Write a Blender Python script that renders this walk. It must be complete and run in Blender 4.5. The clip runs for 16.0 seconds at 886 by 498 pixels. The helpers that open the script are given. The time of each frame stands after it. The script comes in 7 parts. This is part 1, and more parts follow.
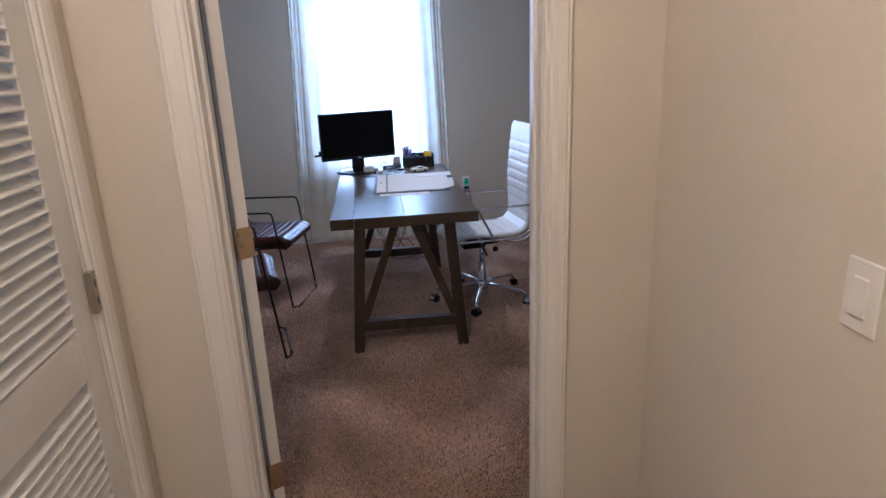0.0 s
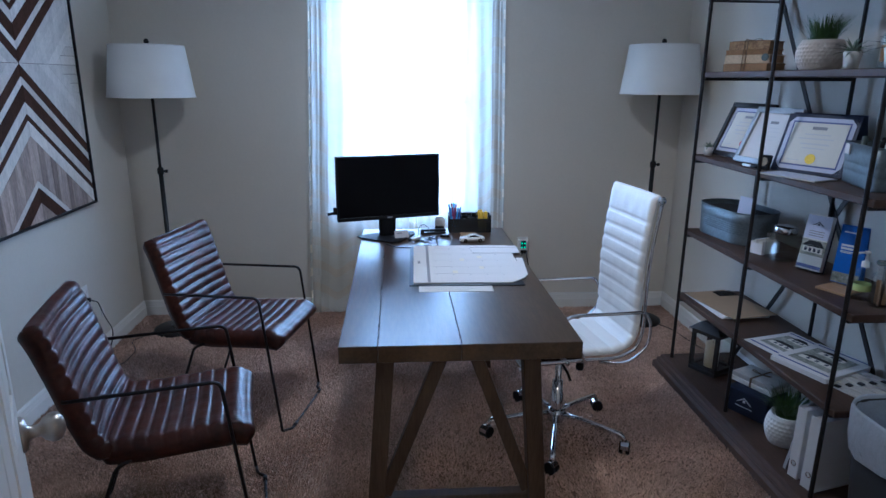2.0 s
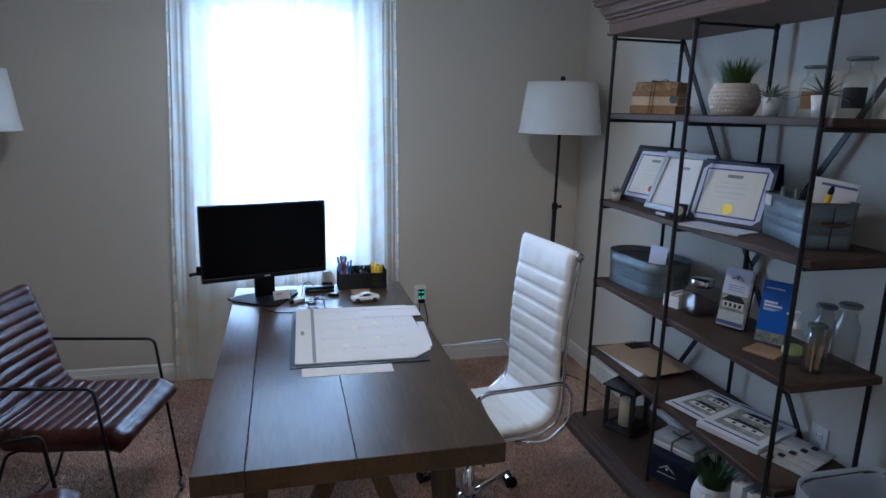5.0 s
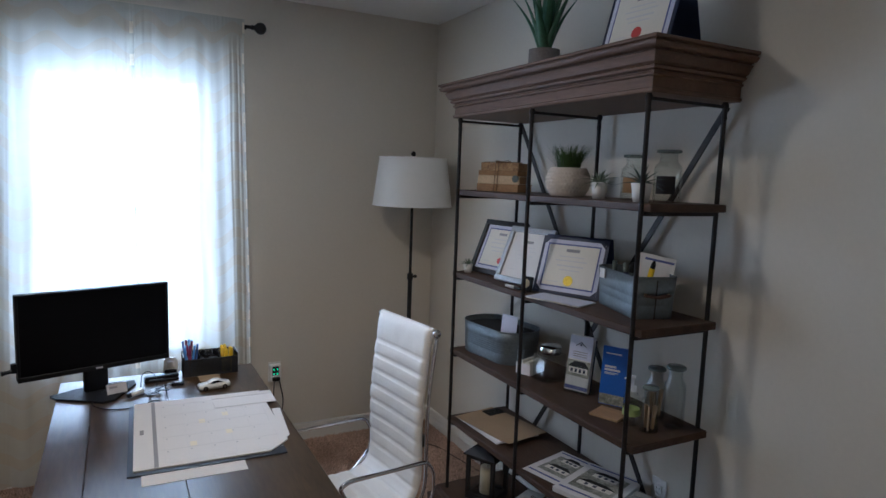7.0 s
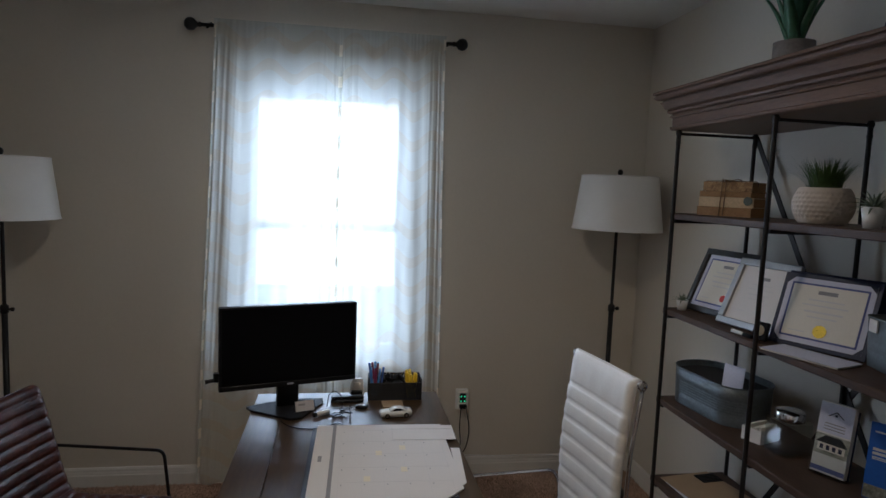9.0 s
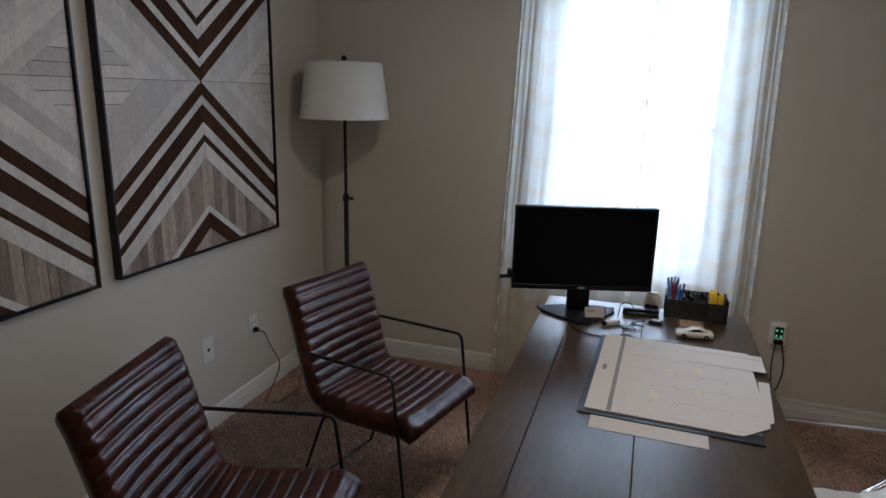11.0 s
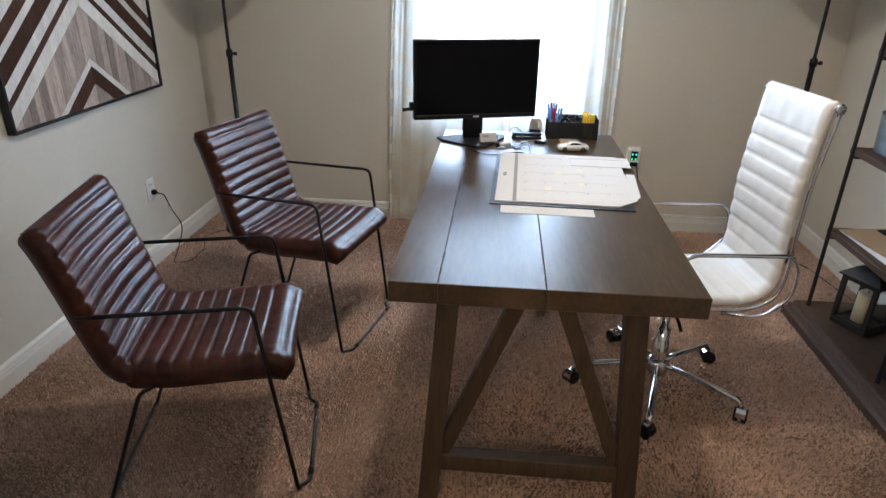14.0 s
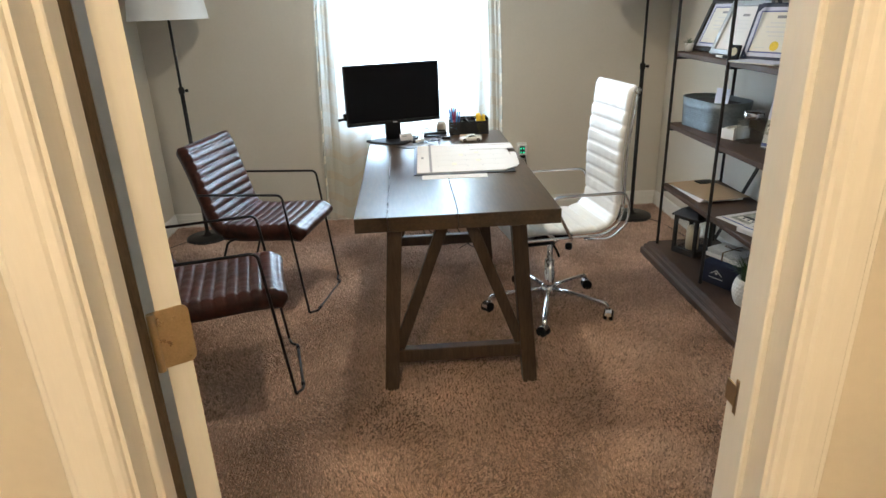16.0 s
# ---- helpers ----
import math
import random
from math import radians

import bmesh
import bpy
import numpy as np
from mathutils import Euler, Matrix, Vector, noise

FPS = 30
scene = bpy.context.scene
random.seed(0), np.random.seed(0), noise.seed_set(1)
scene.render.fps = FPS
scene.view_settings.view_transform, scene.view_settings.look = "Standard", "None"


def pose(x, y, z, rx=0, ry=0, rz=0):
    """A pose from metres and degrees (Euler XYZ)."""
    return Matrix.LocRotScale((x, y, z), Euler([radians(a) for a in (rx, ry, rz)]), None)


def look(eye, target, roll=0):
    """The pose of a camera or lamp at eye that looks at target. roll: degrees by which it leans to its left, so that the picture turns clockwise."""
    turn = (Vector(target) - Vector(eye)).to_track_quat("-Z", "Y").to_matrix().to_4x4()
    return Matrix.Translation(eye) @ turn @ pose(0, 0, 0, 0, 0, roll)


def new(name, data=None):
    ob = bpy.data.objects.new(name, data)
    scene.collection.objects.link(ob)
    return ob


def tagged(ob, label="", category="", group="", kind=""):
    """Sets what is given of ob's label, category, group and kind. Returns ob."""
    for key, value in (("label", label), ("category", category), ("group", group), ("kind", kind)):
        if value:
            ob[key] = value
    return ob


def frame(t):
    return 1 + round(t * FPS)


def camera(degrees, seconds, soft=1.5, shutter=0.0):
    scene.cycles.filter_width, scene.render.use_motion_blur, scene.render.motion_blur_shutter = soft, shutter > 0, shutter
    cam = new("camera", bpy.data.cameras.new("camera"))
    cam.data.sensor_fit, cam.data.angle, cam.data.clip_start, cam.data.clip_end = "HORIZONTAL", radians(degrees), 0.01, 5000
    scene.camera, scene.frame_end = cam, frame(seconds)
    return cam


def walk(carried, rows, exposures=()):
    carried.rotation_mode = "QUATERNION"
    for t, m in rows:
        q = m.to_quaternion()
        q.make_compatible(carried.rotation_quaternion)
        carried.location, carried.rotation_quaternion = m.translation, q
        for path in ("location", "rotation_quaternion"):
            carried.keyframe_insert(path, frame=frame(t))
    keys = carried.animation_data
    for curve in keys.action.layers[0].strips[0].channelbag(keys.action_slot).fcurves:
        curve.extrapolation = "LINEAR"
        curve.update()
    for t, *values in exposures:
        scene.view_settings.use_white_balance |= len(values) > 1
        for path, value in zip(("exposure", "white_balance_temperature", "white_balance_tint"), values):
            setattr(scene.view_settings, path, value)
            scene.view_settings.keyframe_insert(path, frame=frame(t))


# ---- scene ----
cam = camera(70.7, 16.0)
PATH = [
    (0, (0.037, -0.033, 1.52), (0.238, 1.867, 0.931), -2.4),
    (0.5, (-0.026, 0.257, 1.527), (0.184, 2.153, 0.925), -1.3),
    (0.8, (-0.017, 0.514, 1.538), (0.094, 2.44, 1.011), -1.7),
    (1, (-0.027, 0.63, 1.545), (0.032, 2.57, 1.061), -0.4),
    (1.5, (-0.019, 0.971, 1.53), (0.095, 2.893, 0.987), 1.0),
    (2, (-0.015, 1.267, 1.541), (0.128, 3.192, 1.016), 0.4),
    (2.5, (0.031, 1.513, 1.552), (0.048, 3.456, 1.078), -0.2),
    (3, (0.073, 1.666, 1.549), (-0.009, 3.6, 1.046), 0.7),
    (3.5, (0.064, 1.698, 1.56), (0.065, 3.633, 1.054), 0.3),
    (4, (0.025, 1.691, 1.571), (0.138, 3.63, 1.091), 0.4),
    (4.5, (0.015, 1.683, 1.574), (0.223, 3.617, 1.107), 1.2),
    (5, (0.026, 1.668, 1.576), (0.513, 3.559, 1.142), 1.5),
    (5.2, (0.026, 1.67, 1.577), (0.644, 3.522, 1.144), 1.4),
    (7.3, (0.02, 1.679, 1.656), (0.946, 3.44, 1.458), 1.8),
    (7.5, (0.021, 1.681, 1.658), (0.946, 3.445, 1.478), 1.8),
    (8, (0.01, 1.692, 1.655), (0.899, 3.475, 1.479), 2.3),
    (8.5, (0.057, 1.8, 1.651), (0.67, 3.691, 1.437), 1.8),
    (9, (0.125, 1.918, 1.649), (0.448, 3.883, 1.453), 2.3),
    (9.4, (0.153, 1.973, 1.644), (0.199, 3.958, 1.405), 1.2),
    (9.5, (0.159, 1.981, 1.644), (0.118, 3.964, 1.392), 0.3),
    (9.9, (0.182, 2.021, 1.644), (-0.05, 3.987, 1.36), 0.1),
    (10, (0.173, 2.01, 1.644), (-0.107, 3.968, 1.346), 0.1),
    (10.2, (0.162, 2.017, 1.634), (-0.227, 3.951, 1.302), -0.2),
    (12.3, (0.113, 2.029, 1.453), (-0.568, 3.736, 0.663), 1.0),
    (12.5, (0.105, 2.016, 1.436), (-0.568, 3.703, 0.601), 0.4),
    (13, (0.096, 1.947, 1.436), (-0.457, 3.662, 0.568), 0.9),
    (13.5, (0.073, 1.832, 1.445), (-0.259, 3.61, 0.591), 0.8),
    (14, (0.044, 1.709, 1.446), (-0.114, 3.524, 0.621), 0.9),
    (14.5, (0.016, 1.583, 1.454), (-0.038, 3.409, 0.64), -1.1),
    (15, (0.029, 1.428, 1.467), (0.006, 3.28, 0.711), -0.7),
    (15.5, (0.047, 1.186, 1.457), (0.001, 3.028, 0.678), -2.1),
    (16, (0.008, 0.893, 1.469), (0.102, 2.752, 0.736), -2.1),
]
LIGHTING = [   # seconds, stops, kelvin, tint
    (0.0, -0.14, 4660, 19), (1.0, -0.35, 4620, 17), (1.5, -0.38, 4400, 14.5), (2.0, -0.12, 4300, 12), (3.5, -0.2, 4380, 12), (5.2, -0.3, 4650, 12), (7.5, -0.46, 5280, 14), (8.5, -0.70, 5470, 14), (9.0, -1.13, 5540, 14),
    (10.2, -1.38, 5640, 14), (12.3, 0.36, 5500, 16), (14.0, 0.47, 5480, 11), (15.2, 0.68, 5450, 9), (16.0, 0.68, 5650, 6),
]
walk(cam, [(t, look(eye, target, roll)) for t, eye, target, roll in PATH], LIGHTING)

# ---- world and light ----
scene.view_settings.exposure = 0.0
world = bpy.data.worlds.new("world")
scene.world = world
world.use_nodes = True
_wn = world.node_tree.nodes
_sky = _wn.new("ShaderNodeTexSky")
_sky.sky_type = "NISHITA"
_sky.sun_disc = False
_sky.sun_elevation = radians(50)
_sky.sun_rotation = radians(200)
world.node_tree.links.new(_sky.outputs[0], _wn["Background"].inputs[0])
_wn["Background"].inputs[1].default_value = 0.08

XL, XR, YW, YD, YH, ZC = -1.71, 1.85, 5.33, 1.664, 1.549, 2.59   # office walls, door wall's two faces, ceiling
HL, HR, HB = -0.63, 0.79, -2.4                                   # hall walls and its far end
DL, DR, DH = -0.360, 0.470, 2.05                                   # doorway
WL, WR, WB, WT = -0.41, 0.51, 0.66, 2.18                         # window opening


def lamp(name, kind, m, power, color, **kw):
    d = bpy.data.lights.new(name, kind)
    d.energy, d.color = power, color
    if "size" in kw:
        d.size = kw["size"]
    if kind == "AREA" and "size_y" not in kw:
        d.shape = "DISK"
    if "size_y" in kw:
        d.shape, d.size_y = "RECTANGLE", kw["size_y"]
    if "radius" in kw:
        d.shadow_soft_size = kw["radius"]
    ob = new(name, d)
    ob.matrix_world = m
    return ob


lamp("daylight", "AREA", look(((WL + WR) / 2, YW + 0.50, (WB + WT) / 2 + 0.1), ((WL + WR) / 2, 0, 1.1)), 160, (0.74, 0.86, 1.0), size=2.0, size_y=2.3)
lamp("hall_bulb", "POINT", pose(-0.38, 0.05, ZC - 0.22), 44, (1.0, 0.70, 0.39), radius=0.10)
lamp("office_bulb", "AREA", pose(0.06, 3.65, ZC - 0.06), 16, (1.0, 0.82, 0.58), size=0.14)

# ---- shape tools ----


def part(name, bm, material, parent=None, label="", smooth=False, m=None):
    me = bpy.data.meshes.new(name)
    bmesh.ops.recalc_face_normals(bm, faces=bm.faces)
    bm.to_mesh(me)
    bm.free()
    if smooth:
        for p in me.polygons:
            p.use_smooth = True
    me.materials.append(material)
    ob = new(name, me)
    if parent is not None:
        ob.parent = parent
    if m is not None:
        ob.matrix_basis = m
    if label:
        tagged(ob, label)
    return ob


def thing(name, m, label, category, group=""):
    ob = new(name)
    ob.empty_display_size = 0.1
    ob.matrix_basis = m
    return tagged(ob, label, category, group)


def setting(ob, label="", category=""):
    return tagged(ob, label, category, kind="structure")


def box(x0, x1, y0, y1, z0, z1, bevel=0.0, seg=1, bm=None, m=None):
    bm = bm or bmesh.new()
    r = bmesh.ops.create_cube(bm, size=1.0)
    vs = r["verts"]
    for v in vs:
        v.co = Vector((x0 + (v.co.x + 0.5) * (x1 - x0), y0 + (v.co.y + 0.5) * (y1 - y0), z0 + (v.co.z + 0.5) * (z1 - z0)))
    if bevel:
        es = list({e for v in vs for e in v.link_edges})
        out = bmesh.ops.bevel(bm, geom=es, offset=bevel, segments=seg, affect="EDGES", profile=0.5)
        vs = list({v for f in out["faces"] for v in f.verts} | {v for v in vs if v.is_valid})
    if m is not None:
        for v in vs:
            v.co = m @ v.co
    return bm


def lathe(profile, seg=32, bm=None, m=None):
    """A turned shape from (radius, z) pairs, from the bottom up."""
    bm = bm or bmesh.new()
    rings = []
    for r, z in profile:
        if r < 1e-6:
            rings.append([bm.verts.new((0, 0, z))])
        else:
            rings.append([bm.verts.new((r * math.cos(2 * math.pi * i / seg), r * math.sin(2 * math.pi * i / seg), z)) for i in range(seg)])
    for a, b in zip(rings, rings[1:]):
        for i in range(seg):
            j = (i + 1) % seg
            if len(a) == 1 and len(b) == 1:
                continue
            if len(a) == 1:
                bm.faces.new((a[0], b[j], b[i]))
            elif len(b) == 1:
                bm.faces.new((a[i], a[j], b[0]))
            else:
                bm.faces.new((a[i], a[j], b[j], b[i]))
    if m is not None:
        for ring in rings:
            for v in ring:
                v.co = m @ v.co
    return bm


def rounded(points, radius, n=5):
    """A polyline with its corners rounded."""
    pts = [Vector(p) for p in points]
    out = [pts[0]]
    for a, b, c in zip(pts, pts[1:], pts[2:]):
        u, w = (a - b), (c - b)
        d = min(radius, u.length * 0.45, w.length * 0.45)
        p, q = b + u.normalized() * d, b + w.normalized() * d
        for i in range(n + 1):
            t = i / n
            out.append(p.lerp(b, t).lerp(b.lerp(q, t), t))
    out.append(pts[-1])
    return out


def tube(points, radius, seg=8, bm=None, flat=1.0, closed=False):
    """A rod along a polyline. flat: its height as a share of its width."""
    bm = bm or bmesh.new()
    pts = [Vector(p) for p in points]
    n = len(pts)
    side, rings = None, []
    for i, p in enumerate(pts):
        if closed:
            d = pts[(i + 1) % n] - pts[i - 1]
        else:
            d = pts[min(i + 1, n - 1)] - pts[max(i - 1, 0)]
        d.normalize()
        if side is None:
            side = d.cross(Vector((0, 0, 1)))
            if side.length < 0.05:
                side = d.cross(Vector((0, 1, 0)))
        side = (side - d * side.dot(d)).normalized()
        up = side.cross(d)
        rings.append([bm.verts.new(p + side * (radius * math.cos(2 * math.pi * k / seg)) + up * (radius * flat * math.sin(2 * math.pi * k / seg))) for k in range(seg)])
    pairs = list(zip(rings, rings[1:])) + ([(rings[-1], rings[0])] if closed else [])
    for a, b in pairs:
        for k in range(seg):
            j = (k + 1) % seg
            bm.faces.new((a[k], a[j], b[j], b[k]))
    if not closed:
        bm.faces.new(rings[0][::-1])
        bm.faces.new(rings[-1])
    return bm


def prism(outline, y0, y1, bm=None, m=None):
    """An outline of (x, z) pairs run from y0 to y1."""
    bm = bm or bmesh.new()
    a = [bm.verts.new((x, y0, z)) for x, z in outline]
    b = [bm.verts.new((x, y1, z)) for x, z in outline]
    n = len(a)
    for i in range(n):
        j = (i + 1) % n
        bm.faces.new((a[i], a[j], b[j], b[i]))
    bm.faces.new(a[::-1])
    bm.faces.new(b)
    if m is not None:
        for v in a + b:
            v.co = m @ v.co
    return bm


def plate(outline, z0, z1, bm=None, m=None):
    """A flat outline of (x, y) pairs with thickness."""
    turned = Matrix(((1, 0, 0, 0), (0, 0, 1, 0), (0, 1, 0, 0), (0, 0, 0, 1)))
    return prism([(x, y) for x, y in outline], z0, z1, bm, (m or Matrix()) @ turned)


def beam(a, b, w, d, bm=None, up=(0, 1, 0), bevel=0.002):
    """A square bar from a to b, w across, d along up."""
    a, b = Vector(a), Vector(b)
    z = (b - a).normalized()
    y = Vector(up)
    y = (y - z * y.dot(z)).normalized()
    x = y.cross(z)
    m = Matrix((x, y, z)).transposed().to_4x4()
    m.translation = a
    return box(-w / 2, w / 2, -d / 2, d / 2, 0, (b - a).length, bevel, 1, bm, m)


# ---- materials ----


def mat(name, color=(0.8, 0.8, 0.8), rough=0.5, metal=0.0, spec=0.5, **kw):
    """A surface with grain at two scales. vary: share by which the colour wanders; scale: its size in 1/m; bump, bscale: relief."""
    ma = bpy.data.materials.new(name)
    ma.use_nodes = True
    nt = ma.node_tree
    b = nt.nodes["Principled BSDF"]
    b.inputs["Base Color"].default_value = (*color, 1)
    b.inputs["Roughness"].default_value = rough
    b.inputs["Metallic"].default_value = metal
    b.inputs["Specular IOR Level"].default_value = spec
    for key, value in kw.get("extra", {}).items():
        b.inputs[key].default_value = value
    tc = nt.nodes.new("ShaderNodeTexCoord")
    mp = nt.nodes.new("ShaderNodeMapping")
    mp.inputs["Scale"].default_value = kw.get("stretch", (1, 1, 1))
    nt.links.new(tc.outputs["Object"], mp.inputs["Vector"])
    vary = kw.get("vary", 0.0)
    if vary:
        cols = []
        for sc, det in ((kw.get("scale", 8.0), 4), (kw.get("scale2", kw.get("scale", 8.0) * 11), 3)):
            n = nt.nodes.new("ShaderNodeTexNoise")
            n.inputs["Scale"].default_value = sc
            n.inputs["Detail"].default_value = det
            n.inputs["Roughness"].default_value = 0.6
            nt.links.new(mp.outputs[0], n.inputs["Vector"])
            cols.append(n)
        mixn = nt.nodes.new("ShaderNodeMix")
        mixn.data_type = "FLOAT"
        mixn.inputs[0].default_value = kw.get("fine", 0.5)
        nt.links.new(cols[0].outputs[0], mixn.inputs[2])
        nt.links.new(cols[1].outputs[0], mixn.inputs[3])
        ramp = nt.nodes.new("ShaderNodeValToRGB")
        lo = kw.get("dark", tuple(c * (1 - vary) for c in color))
        hi = kw.get("light", tuple(min(1, c * (1 + vary)) for c in color))
        ramp.color_ramp.elements[0].position, ramp.color_ramp.elements[1].position = kw.get("ramp", (0.32, 0.68))
        ramp.color_ramp.elements[0].color, ramp.color_ramp.elements[1].color = (*lo, 1), (*hi, 1)
        nt.links.new(mixn.outputs[0], ramp.inputs[0])
        out = ramp.outputs[0]
        if kw.get("piece"):
            info = nt.nodes.new("ShaderNodeObjectInfo")
            mr = nt.nodes.new("ShaderNodeMapRange")
            mr.inputs[3].default_value, mr.inputs[4].default_value = 1 - kw["piece"], 1 + kw["piece"]
            nt.links.new(info.outputs["Random"], mr.inputs[0])
            mu = nt.nodes.new("ShaderNodeMix")
            mu.data_type, mu.blend_type = "RGBA", "MULTIPLY"
            mu.inputs[0].default_value = 1
            nt.links.new(out, mu.inputs[6])
            nt.links.new(mr.outputs[0], mu.inputs[7])
            out = mu.outputs[2]
        nt.links.new(out, b.inputs["Base Color"])
        rr = nt.nodes.new("ShaderNodeMapRange")
        rr.inputs[3].default_value, rr.inputs[4].default_value = max(0.02, rough - kw.get("rvary", 0.08)), min(1, rough + kw.get("rvary", 0.08))
        nt.links.new(cols[0].outputs[0], rr.inputs[0])
        nt.links.new(rr.outputs[0], b.inputs["Roughness"])
    if kw.get("bump"):
        n = nt.nodes.new("ShaderNodeTexNoise")
        n.inputs["Scale"].default_value = kw.get("bscale", 200.0)
        n.inputs["Detail"].default_value = 3
        nt.links.new(mp.outputs[0], n.inputs["Vector"])
        height = n.outputs[0]
        if kw.get("swell"):
            n2 = nt.nodes.new("ShaderNodeTexNoise")
            n2.inputs["Scale"].default_value = kw["swell"][0]
            n2.inputs["Detail"].default_value = 2
            nt.links.new(mp.outputs[0], n2.inputs["Vector"])
            ma2 = nt.nodes.new("ShaderNodeMath")
            ma2.operation = "MULTIPLY_ADD"
            ma2.inputs[1].default_value = kw["swell"][1]
            nt.links.new(n2.outputs[0], ma2.inputs[0])
            nt.links.new(n.outputs[0], ma2.inputs[2])
            height = ma2.outputs[0]
        bp = nt.nodes.new("ShaderNodeBump")
        bp.inputs["Strength"].default_value = kw["bump"]
        bp.inputs["Distance"].default_value = kw.get("bdist", 0.002)
        nt.links.new(height, bp.inputs["Height"])
        nt.links.new(bp.outputs[0], b.inputs["Normal"])
    return ma


def glass_mat(name, color=(1, 1, 1), gloss=1.0):
    """Thin clear glass: it lets light straight through and mirrors at a slant."""
    ma = bpy.data.materials.new(name)
    ma.use_nodes = True
    nt = ma.node_tree
    nt.nodes.remove(nt.nodes["Principled BSDF"])
    tr, gl = nt.nodes.new("ShaderNodeBsdfTransparent"), nt.nodes.new("ShaderNodeBsdfGlossy")
    tr.inputs[0].default_value = (*color, 1)
    gl.inputs["Roughness"].default_value = 0.03
    fr = nt.nodes.new("ShaderNodeLayerWeight")
    fr.inputs["Blend"].default_value = 0.22
    sc = nt.nodes.new("ShaderNodeMath")
    sc.operation = "MULTIPLY_ADD"
    sc.inputs[1].default_value, sc.inputs[2].default_value = 0.55 * gloss, 0.035
    nt.links.new(fr.outputs["Facing"], sc.inputs[0])
    mx = nt.nodes.new("ShaderNodeMixShader")
    nt.links.new(sc.outputs[0], mx.inputs[0])
    nt.links.new(tr.outputs[0], mx.inputs[1])
    nt.links.new(gl.outputs[0], mx.inputs[2])
    nt.links.new(mx.outputs[0], nt.nodes["Material Output"].inputs[0])
    return ma


def glow_mat(name, color, strength):
    ma = bpy.data.materials.new(name)
    ma.use_nodes = True
    b = ma.node_tree.nodes["Principled BSDF"]
    b.inputs["Base Color"].default_value = (*color, 1)
    b.inputs["Emission Color"].default_value = (*color, 1)
    b.inputs["Emission Strength"].default_value = strength
    return ma


def sheer_mat(name, cover_low=0.50, cover_more=0.06, front=0.16):
    """Thin voile with woven wavy bands."""
    ma = bpy.data.materials.new(name)
    ma.use_nodes = True
    nt = ma.node_tree
    nt.nodes.remove(nt.nodes["Principled BSDF"])
    outp = nt.nodes["Material Output"]
    tc = nt.nodes.new("ShaderNodeTexCoord")
    sep = nt.nodes.new("ShaderNodeSeparateXYZ")
    nt.links.new(tc.outputs["UV"], sep.inputs[0])

    def math_node(op, a, b=None):
        n = nt.nodes.new("ShaderNodeMath")
        n.operation = op
        for k, v in enumerate((a, b)):
            if v is None:
                continue
            if isinstance(v, (int, float)):
                n.inputs[k].default_value = v
            else:
                nt.links.new(v, n.inputs[k])
        return n.outputs[0]

    wave = math_node("MULTIPLY", math_node("SINE", math_node("MULTIPLY", sep.outputs[0], 2 * math.pi / 0.36)), 0.034)
    rows = math_node("FRACT", math_node("DIVIDE", math_node("ADD", sep.outputs[1], wave), 0.155))
    band = math_node("LESS_THAN", rows, 0.36)
    noise_n = nt.nodes.new("ShaderNodeTexNoise")
    noise_n.inputs["Scale"].default_value = 260
    nt.links.new(tc.outputs["UV"], noise_n.inputs["Vector"])
    soft = math_node("MULTIPLY", band, math_node("ADD", math_node("MULTIPLY", noise_n.outputs[0], 0.5), 0.6))
    col = nt.nodes.new("ShaderNodeMix")
    col.data_type = "RGBA"
    col.inputs[6].default_value = (0.92, 0.93, 0.85, 1)
    col.inputs[7].default_value = (0.83, 0.76, 0.62, 1)
    nt.links.new(soft, col.inputs[0])
    tr = nt.nodes.new("ShaderNodeBsdfTransparent")
    tl = nt.nodes.new("ShaderNodeBsdfTranslucent")
    df = nt.nodes.new("ShaderNodeBsdfDiffuse")
    nt.links.new(col.outputs[2], tl.inputs[0])
    nt.links.new(col.outputs[2], df.inputs[0])
    m1 = nt.nodes.new("ShaderNodeMixShader")
    m1.inputs[0].default_value = front
    nt.links.new(tl.outputs[0], m1.inputs[1])
    nt.links.new(df.outputs[0], m1.inputs[2])
    cover = math_node("ADD", math_node("MULTIPLY", soft, cover_more), cover_low)
    m2 = nt.nodes.new("ShaderNodeMixShader")
    nt.links.new(cover, m2.inputs[0])
    nt.links.new(tr.outputs[0], m2.inputs[1])
    nt.links.new(m1.outputs[0], m2.inputs[2])
    nt.links.new(m2.outputs[0], outp.inputs[0])
    return ma


PAINT = mat("wall_paint", (0.668, 0.622, 0.538), 0.75, vary=0.03, scale=1.3, scale2=60, bump=0.25, bscale=220, bdist=0.0008)
CEIL = mat("ceiling_paint", (0.80, 0.79, 0.76), 0.9, vary=0.02, scale=2, bump=0.5, bscale=90, bdist=0.002)
TRIM = mat("trim_paint", (0.80, 0.78, 0.73), 0.38, vary=0.03, scale=3, scale2=40, stretch=(6, 6, 0.6), bump=0.12, bscale=60, bdist=0.0006)
DOORP = mat("door_paint", (0.80, 0.79, 0.75), 0.42, vary=0.03, scale=3, stretch=(5, 5, 0.7), bump=0.15, bscale=60, bdist=0.0006)
# base darker than the yarn: shade between tufts put into its colour
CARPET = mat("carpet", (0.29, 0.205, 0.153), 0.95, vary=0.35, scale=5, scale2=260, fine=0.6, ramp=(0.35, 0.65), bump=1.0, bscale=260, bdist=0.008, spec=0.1)
